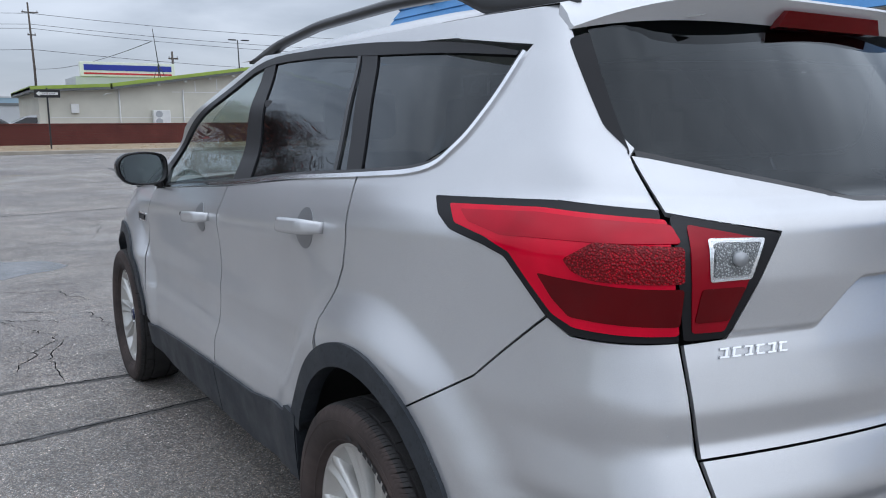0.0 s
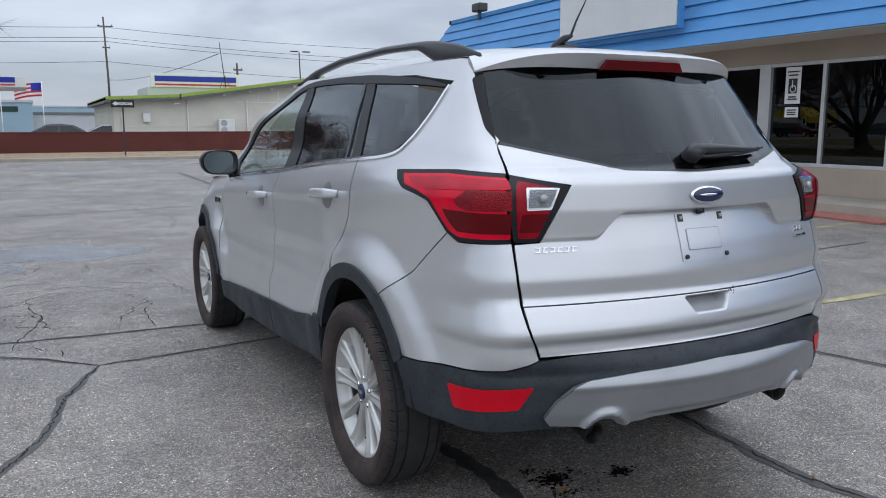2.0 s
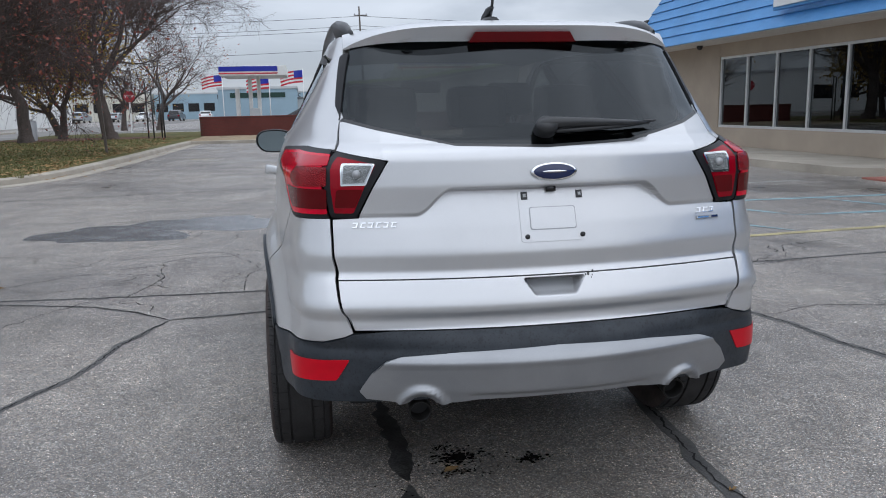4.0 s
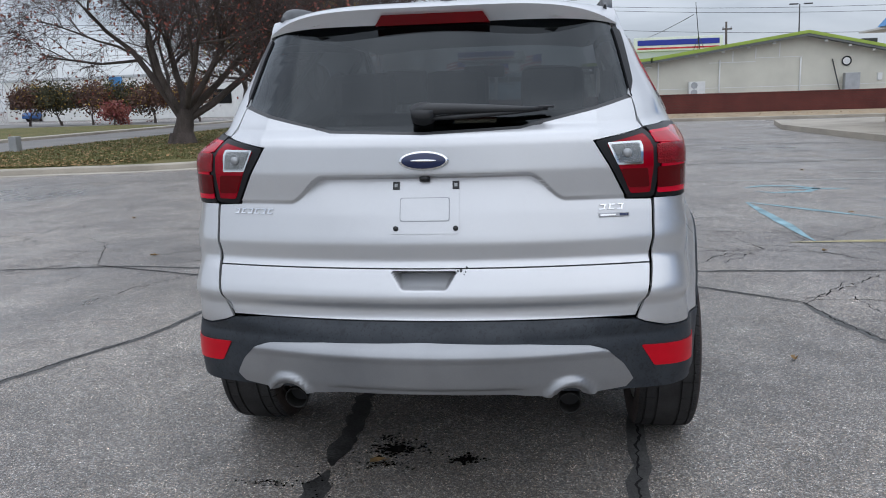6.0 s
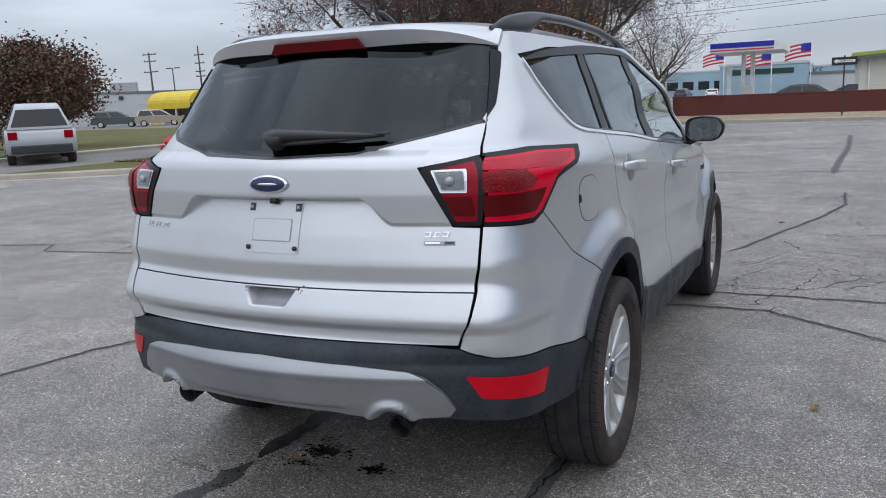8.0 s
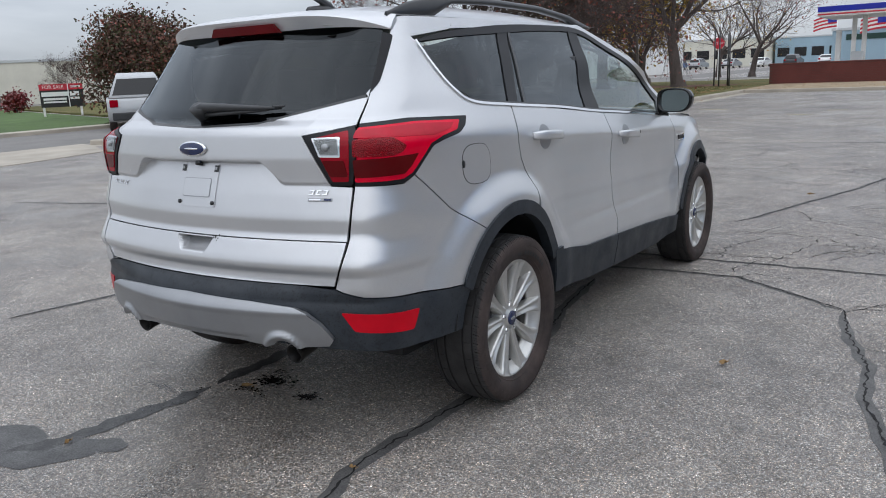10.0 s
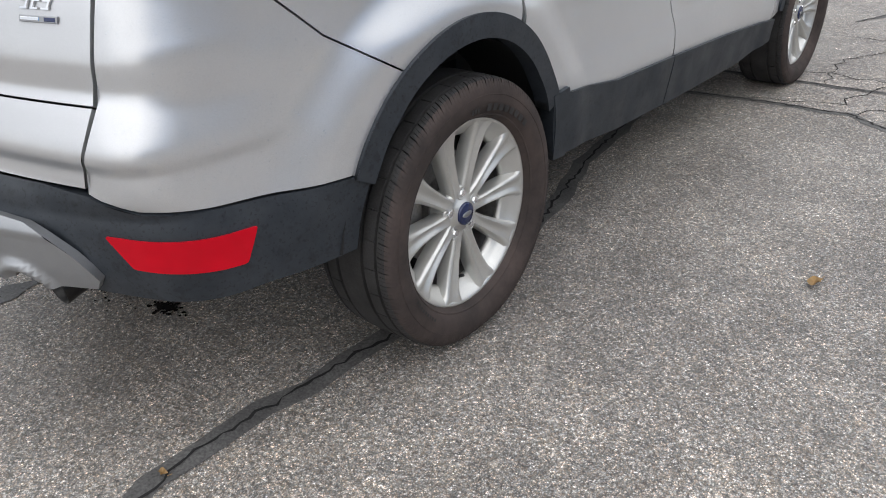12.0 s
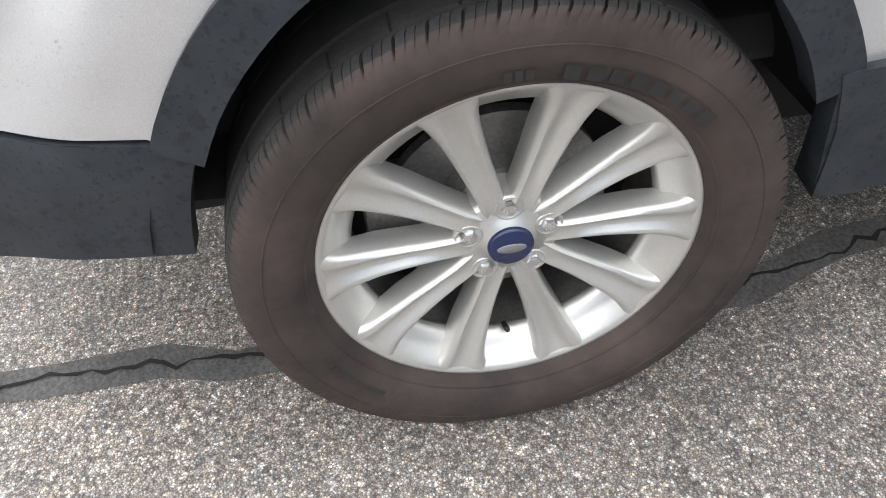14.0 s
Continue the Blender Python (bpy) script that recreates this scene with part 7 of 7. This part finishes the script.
brick_wall()
one_way_sign()
white_building()
canopy()
station_sign()
shop()
hydrant()
sale_sign()
pole("utility_pole", "tall weathered utility pole with crossarms", 6.55, 94, 13.2, ((12.2, 1.6), (9.9, .8)))
pole("utility_pole", "short utility pole behind the roof", 15.3, 70, 6.9, ((6.3, .8),))
pole("utility_pole", "weathered utility pole with two crossarms", -76.4, 72.2, 8.8, ((8.55, 2.3), (7.7, 2.1), (6.4, 2.4)))
pole("utility_pole", "weathered utility pole with three crossarms", -70.1, 74.2, 9.3, ((8.2, 1.5), (7.2, 1.5), (6.2, 1.5), (5.6, 1.5)))
pole("street_lamp", "double-headed dark street lamp", 22.7, 75, 8.6, lamp=True, r=.09)
pole("street_lamp", "double-headed dark street lamp", -68.9, 68.4, 6.4, lamp=True, r=.10)
for z0, z1, y in ((12.1, 11.8, 94), (11.0, 10.4, 94), (8.4, 7.4, 94), (10.6, 9.6, 94.3)):
    wire((-75, 92, z0 + .3), (6.55, y, z0), 1.3)
    wire((6.55, y, z0), (75, 86, z1), 1.2)
wire((6.55, 94, 6.4), (8.6, 46.6, 5.6), .5)
flag(-.6, 70, 4.9, 0)
flag(-3.6, 70, 4.4, 0)
flag(-8.6, 80, 5.0, 0)
block_building("pale_blue_hall", "pale blue metal-clad hall", -9.5, 84, -1.3, 100, 3.7, PALE_BLUE, 0, band=grained("dark_green_fascia", (0.012, 0.045, 0.035), 0.4))
block_building("grey_hall", "long pale grey hall", -1.3, 88, 40, 100, 2.6, GREY_WALL, 0)
dealer = block_building("dealer_building", "pale car dealership with a dark window row", -27, 147, 22, 165, 4.6, PALE_BLUE, 18)
part("lettering", text_mesh("USED CARS & TRUCKS", 1.5), BLACK_SATIN, dealer, at=pose(-6, -.12, 3.7, 90, 0, 0))
block_building("white_hall", "plain white hall beside the dealership", -46, 143, -27.5, 160, 4.8, WHITE_WALL, 6)
far_hall = block_building("white_hall", "white hall with rooftop plant", -87.3, 66.5, -57.3, 86, 3.8, GREY_WALL, 0, turn=42)
part("rooftop_plant", boxmesh(-3.6, 1.0, 3.8, -.6, 3.0, 5.0, .04), GALV, far_hall)
part("rooftop_vent", boxmesh(-8.2, 1.0, 3.8, -7.2, 2.0, 4.7, .04), BLACK_SATIN, far_hall)
part("wall_lamp", boxmesh(-2.6, -.2, 3.0, -2.1, 0, 3.4, .03), BLACK_SATIN, far_hall)
block_building("white_hall", "white dealership hall beyond the road", -60, 75, -30, 95, 4.4, WHITE, 8, turn=-12)
block_building("brown_brick_building", "dark brown brick building with a tall parapet", -60, 21.5, -50, 36, 6.0, BROWN_BRICK, 0, turn=62)
block_building("white_hall", "long low white hall beyond the lawn", -88.5, 38.9, -64.5, 59, 4.2, WHITE_WALL, 0, turn=52)


def awning():
    a = thing("yellow_awning", "arched yellow canvas awning porch", "awning", at=pose(-64.1, 64.7, 0, 0, 0, -9) @ Matrix.Scale(.88, 4))
    vs, fs = [], []
    n = 12
    for k in range(n + 1):
        t = math.pi * k / n
        for x in (-4.2, 4.2):
            vs.append((x, -2.4 * math.cos(t), 2.6 + 1.5 * math.sin(t)))
    fs = [(2 * k, 2 * k + 1, 2 * k + 3, 2 * k + 2) for k in range(n)] + [tuple(range(0, 2 * n + 1, 2)), tuple(range(1, 2 * n + 2, 2))]
    part("canvas", from_lists(vs, fs), YELLOW, a)
    part("valance", boxmesh(-4.25, -2.45, 1.9, 4.25, -2.35, 2.65), YELLOW, a)
    for x in (-4.1, -1.4, 1.4, 4.1):
        part("post", boxmesh(x - .08, -2.4, 0, x + .08, -2.24, 2.6), WHITE, a)
    part("side_panel", boxmesh(-4.2, -2.35, 0, -1.5, -2.3, .9), YELLOW, a)
    part("side_panel", boxmesh(1.5, -2.35, 0, 4.2, -2.3, .9), YELLOW, a)
    part("glazing", boxmesh(-4.1, -2.0, .2, 4.1, -1.95, 2.5), BLACK_GLOSS, a)


awning()
DARK_PAINT = car_paint("dark_grey_car_paint", (0.03, 0.032, 0.036), .3, .3)
SILVER_FAR = car_paint("far_silver_car_paint", (0.42, 0.43, 0.44), .5, .35)
TAN_PAINT = car_paint("champagne_car_paint", (0.42, 0.37, 0.30), .5, .35)
GREEN_PAINT = car_paint("grey_green_car_paint", (0.10, 0.13, 0.13), .4, .35)
RED_PAINT = car_paint("dark_red_car_paint", (0.16, 0.012, 0.016), .3, .3)
WHITE_PAINT = car_paint("white_car_paint", (0.75, 0.75, 0.74), .05, .3)
BLUE_PAINT = car_paint("blue_car_paint", (0.05, 0.13, 0.35), .3, .3)
parked_car("sedan", DARK_PAINT, "dark grey sedan parked behind the brick wall", -.6, 47.5, 90)
parked_car("sedan", SILVER_FAR, "silver sedan parked behind the brick wall", 2.4, 48.2, 80)
parked_car("van", SILVER_FAR, "silver minivan driving along the side road", -20.9, 13.9, 56, "minivan")
parked_car("suv", GREEN_PAINT, "grey-green SUV parked before a white hall", -64.6, 55.6, -48, group="cars before the hall")
parked_car("suv", TAN_PAINT, "champagne SUV parked before a white hall", -60.3, 57.2, -48, group="cars before the hall")
parked_car("suv", RED_PAINT, "dark red SUV under the yellow awning", -58.4, 61.4, 170, group="cars before the hall")
parked_car("pickup", DARK_PAINT, "dark pickup on the far road", -52, 60, -78)
rng = random.Random(11)
for k in range(15):
    p = [WHITE_PAINT, SILVER_FAR, WHITE_PAINT, BLUE_PAINT, RED_PAINT, DARK_PAINT, SILVER_FAR][rng.randrange(7)]
    x, y = (-56 + k * 4.1, 78 + k * 1.4) if k < 6 else (-42 + (k - 6) * 4.4, 124)
    parked_car(["suv", "sedan", "suv"][rng.randrange(3)], p, "far parked car in a dealer's row", x + rng.uniform(-.4, .4), y + rng.uniform(-1, 1), rng.choice((0, 180)) + rng.uniform(-6, 6), group="cars in the dealer's row")

# ---- trees ----
def grow_tree(seed, height, spread, trunk_r, fork=1.3, levels=5, twigs=1.0, lean=(0, 0), droop=0.0):
    """Trunk and limbs as tapering tubes, and thin twigs; returns both and the twigs' ends."""
    rng = random.Random(seed)
    limbs, fine, tips = [], [], []

    def limb(p, d, length, r, level):
        n = 5 if level < 3 else 4
        pts, q, w = [p], p.copy(), d.copy()
        for k in range(n):
            w = (w + Vector((rng.gauss(0, .16), rng.gauss(0, .16), rng.gauss(0, .10) + (.05 if level < 3 else -droop)))).normalized()
            q = q + w * (length / n)
            pts.append(q.copy())
        end = r * (.62 if level == 0 else .40)
        radii = [r + (end - r) * k / n for k in range(n + 1)]
        (limbs if level < 3 else fine).append(tube(pts, radii, 9 if level == 0 else 6 if level < 3 else 3, cap=False))
        if level >= levels:
            tips.append((q, w))
            tips.append((pts[2], w))
            return
        kids = {0: rng.randint(5, 7), 1: rng.randint(5, 7), 2: rng.randint(5, 7)}.get(level, int(rng.randint(4, 5) * twigs) or 1)
        for k in range(kids):
            t = rng.uniform(.62, 1.0) if level == 0 else rng.uniform(.25, 1.0)
            i = min(int(t * n), n - 1)
            s = pts[i].lerp(pts[i + 1], t * n - i)
            a = 2 * math.pi * (k + rng.random() * .8) / kids
            side = w.orthogonal().normalized()
            side = Matrix.Rotation(a, 3, w) @ side
            tilt = rng.uniform(.55, 1.05) if level == 0 else rng.uniform(.45, 1.0)
            nd = (w * math.cos(tilt) + side * math.sin(tilt)).normalized()
            nd.z += .12 - droop
            nd.normalize()
            reach = {0: spread * rng.uniform(.62, .95), 1: spread * rng.uniform(.42, .62), 2: spread * rng.uniform(.24, .36)}.get(level, spread * rng.uniform(.10, .19))
            limb(s, nd, reach, max(radii[i] * rng.uniform(.42, .62), .006), level + 1)

    d = Vector((lean[0], lean[1], 1)).normalized()
    limb(Vector((0, 0, -.1)), d, fork, trunk_r, 0)
    # flare at the foot
    limbs.append(tube([(0, 0, -.12), (0, 0, .10), (lean[0] * .3, lean[1] * .3, .35)], [trunk_r * 1.5, trunk_r * 1.22, trunk_r * 1.0], 9, cap=False))
    return limbs, fine, tips


def leaf_cloud(points, count, size, jitter, seed):
    rng = random.Random(seed)
    vs, fs = [], []
    for _ in range(count):
        p, w = points[rng.randrange(len(points))]
        c = p + Vector((rng.gauss(0, jitter), rng.gauss(0, jitter), rng.gauss(0, jitter * .8)))
        a = Vector((rng.gauss(0, 1), rng.gauss(0, 1), rng.gauss(0, 1))).normalized()
        b = a.orthogonal().normalized()
        s = size * rng.uniform(.6, 1.4)
        o = len(vs)
        vs += [c - a * s * .5, c + b * s * .32, c + a * s * .5, c - b * s * .30]
        fs.append((o, o + 1, o + 2, o + 3))
    return from_lists(vs, fs)


def tree(label, x, y, seed, height, spread, trunk_r, leaves=(), fork=1.3, levels=5, twigs=1.0, lean=(0, 0), droop=0.0, turn=0.0, group="bare trees on the grass", z=.1):
    t = thing("tree", label, "tree", group, at=pose(x, y, z, 0, 0, turn))
    limbs, fine, tips = grow_tree(seed, height, spread, trunk_r, fork, levels, twigs, lean, droop)
    part("trunk", from_lists(*merge(*limbs), smooth=True), BARK, t)
    crown = part("crown", from_lists(*merge(*fine), smooth=True), TWIG, t)
    for k, (material, count, size, jitter) in enumerate(leaves):
        part("foliage", leaf_cloud(tips, count, size, jitter, seed + k), material, t)
    return t


tree("broad bare tree with a forked trunk and dull red leaves", -11.05, 20.3, 4, 6, 5.3, .36, ((LEAF_RED, 5200, .10, .25),), 1.2, 5, 1.8, droop=.05)
tree("slim tree with sparse leaves", -12.1, 27.8, 9, 6, 3.2, .12, ((LEAF_GREEN, 1100, .12, .3), (LEAF_YELLOW, 350, .12, .3)), 2.2, 4, 1.2)
tree("tall bare tree with a dark straight trunk", -12.8, 34.4, 15, 8, 6.0, .30, ((LEAF_RED, 700, .10, .3),), 3.0, 5, 1.8)
tree("young tree with bright yellow leaves", -12.5, 38.8, 21, 6, 3.4, .20, ((LEAF_YELLOW, 5200, .18, .45),), 1.8, 4, 1.2)
tree("tall bare tree with spreading dark limbs", -9.8, 36.7, 27, 9, 6.4, .33, ((LEAF_RED, 500, .10, .3),), 3.0, 5, 1.8)
tree("bare tree with dark limbs beyond the wall's end", -14.5, 45.5, 33, 8, 5.0, .24, ((LEAF_MAROON, 1200, .14, .4),), 2.4, 4, 1.3)
tree("bare tree beside the far road", -11.5, 60, 39, 8, 5.0, .24, ((LEAF_RED, 500, .14, .4),), 2.6, 4, 1.3, z=0, group="trees beyond the wall")
tree("bare tree beside the far road", -14.5, 62, 45, 8, 4.6, .22, ((LEAF_YELLOW, 600, .16, .4),), 2.6, 4, 1.2, z=0, group="trees beyond the wall")
for k, (x, y, m_) in enumerate(((-40, 54, LEAF_MAROON), (-37, 53.5, LEAF_GREEN), (-34.7, 54, LEAF_MAROON), (-32.4, 55, LEAF_GREEN), (-29.6, 54, LEAF_MAROON), (-26.5, 55, LEAF_MAROON))):
    tree("small street tree with dull autumn leaves", x, y, 60 + k, 4, 1.75, .08, ((m_, 3000, .18, .32), (LEAF_YELLOW, 350, .15, .3)), 1.1, 4, 1.0, z=0, group="street trees beyond the verge")
tree("small bush-like tree in bright red leaf", -30.9, 50.5, 71, 3, 1.0, .05, ((LEAF_RED, 1600, .16, .22), (RED_PAINT, 500, .16, .22)), .6, 4, 1.0, z=.1, group="street trees beyond the verge")
tree("round maroon and olive autumn tree", -26.3, 18.3, 81, 5, 2.4, .12, ((LEAF_MAROON, 11000, .13, .24), (LEAF_GREEN, 5200, .13, .26), (LEAF_RED, 1500, .12, .28)), 1.4, 5, 1.0, z=.1, group="trees on the far lawn")
tree("tall maroon autumn tree", -27.2, 19.2, 86, 5.4, 2.1, .11, ((LEAF_MAROON, 6000, .13, .24),), 1.3, 4, 1.2, z=.1, group="trees on the far lawn")
tree("thin bare tree on the far lawn", -48, 24.8 + 4, 91, 6, 2.2, .09, ((LEAF_MAROON, 120, .14, .3),), 1.4, 5, .9, z=.1, group="trees on the far lawn")
tree("low dark red shrub on the lawn", -44.5, 22.6, 95, 2, .7, .04, ((RED_PAINT, 1500, .15, .25),), .3, 3, 1.4, z=.1, group="trees on the far lawn")
t = tree("dark olive autumn tree", -60, 44, 97, 6, 2.6, .14, ((LEAF_MAROON, 6500, .24, .4), (LEAF_GREEN, 3500, .24, .4)), 1.0, 4, 1.2, z=.1, group="trees on the far lawn")


def stakes():
    s = thing("marker_stake", "thin dark stake leaning in the grass", "stake", at=pose(-6.7, 22.5, .11, -2, -3, 0))
    part("rod", boxmesh(-.035, -.035, 0, .035, .035, 2.1, .005), WOOD_POLE, s)
    for k, (x, y) in enumerate(((-8.0, 36.4), (-7.7, 36.1), (-7.4, 36.5), (-7.2, 36.0))):
        m = thing("metal_stake", "slim grey stake in a cluster on the grass", "stake", "cluster of stakes", at=pose(x, y, .11))
        part("rod", tubemesh([(0, 0, 0), (0, 0, 2.6 - .1 * k)], .035, 6), BLACK_SATIN, m)
    p = thing("gas_marker_post", "white marker post with an orange-red top", "post", at=pose(-18.9 + 4, 21.5, .1))
    p.matrix_basis = pose(-15.2, 17.0, .1)
    part("post", tubemesh([(0, 0, 0), (0, 0, .85)], .045, 8), WHITE, p)
    part("top", tubemesh([(0, 0, .85), (0, 0, 1.3)], .05, 8), SIGN_RED, p)
    b = thing("utility_box", "grey utility pedestal on the grass", "utility box", at=pose(-15.0, 17.9, .1))
    part("box", boxmesh(-.12, -.12, 0, .12, .12, .45, .02), GALV, b)
    w = thing("litter_bin", "grey litter bin under the trees", "bin", at=pose(-13.4, 37.0, .11))
    part("drum", from_lists(*lathe([(0, .28), (.9, .30), (.95, .26), (1.0, .0)], 18, "z"), smooth=True), GALV, w)
    g = thing("stop_sign", "red octagonal stop sign on a white post", "sign", at=pose(-12.0, 52.5, 0))
    part("post", boxmesh(-.05, -.03, 0, .05, .03, 2.6, .005), WHITE, g)
    part("plate", prism([(.38 * math.cos(radians(22.5 + 45 * k)), 2.4 + .38 * math.sin(radians(22.5 + 45 * k))) for k in range(8)], -.06, -.035), SIGN_RED, g)
    part("lettering", text_mesh("STOP", .24), WHITE, g, at=pose(0, -.062, 2.4, 90, 0, 0))
    bs = thing("blue_pylon_sign", "tall blue and white pylon sign far off", "sign", at=pose(-36.3, 60.6, 0))
    part("pylon", boxmesh(-.2, -.1, 0, .2, .1, 2.6, .02), GREY_WALL, bs)
    part("face", boxmesh(-.5, -.2, 2.5, .5, .2, 3.8, .02), BLUE_SIDING, bs)
    mu = tagged(part("mulch_bed", from_lists(*blot(-11.3, 37.5, 3.4, 2.2, .135, 7)), MULCH), "reddish mulch bed under the trees", "mulch", kind="stuff")


stakes()


def scatter_grass():
    """Blades and fallen leaves on the near grass."""
    rng = random.Random(23)
    vs, fs = [], []
    for _ in range(26000):
        y = 11.9 + 24 * rng.random() ** 2.0
        x = rng.uniform(-15.3, -6.2 if y > 13.4 else -8.2)
        if y < 12.4 and x > -9.5:
            continue
        h, a = rng.uniform(.02, .07), rng.uniform(0, 6.28)
        w = rng.uniform(.008, .018)
        o = len(vs)
        vs += [(x - w * math.cos(a), y - w * math.sin(a), .115), (x + w * math.cos(a), y + w * math.sin(a), .115), (x + rng.gauss(0, .025), y + rng.gauss(0, .025), .118 + h)]
        fs.append((o, o + 1, o + 2))
    tagged(part("grass", from_lists(vs, fs), BLADE), "short dry autumn grass", "grass", kind="stuff")
    vs, fs = [], []
    for k in range(5200):
        if k % 4:
            y = 11.9 + 25 * rng.random() ** 1.7
            x = rng.uniform(-15.3, -6.0 if y > 13.4 else -8.5)
            z = .14
        elif k % 8:
            x, y, z = rng.uniform(-5.4, 16), 31.2 + 6.4 * rng.random() ** 1.3, .125
        else:
            x, y, z = rng.gauss(-6.2, .35), rng.uniform(14, 30), .012
            if x > -5.95:
                z = .010
            else:
                z = .14
        a, s = rng.uniform(0, 6.28), rng.uniform(.03, .065)
        o = len(vs)
        for q in range(4):
            vs.append((x + s * math.cos(a + q * 1.57) * (1 if q % 2 else .6), y + s * math.sin(a + q * 1.57) * (1 if q % 2 else .6), z + rng.uniform(0, .03)))
        fs.append((o, o + 1, o + 2, o + 3))
    tagged(part("leaf_litter", from_lists(vs, fs), LITTER), "scattered tan and brown fallen leaves", "leaves", kind="stuff")


scatter_grass()
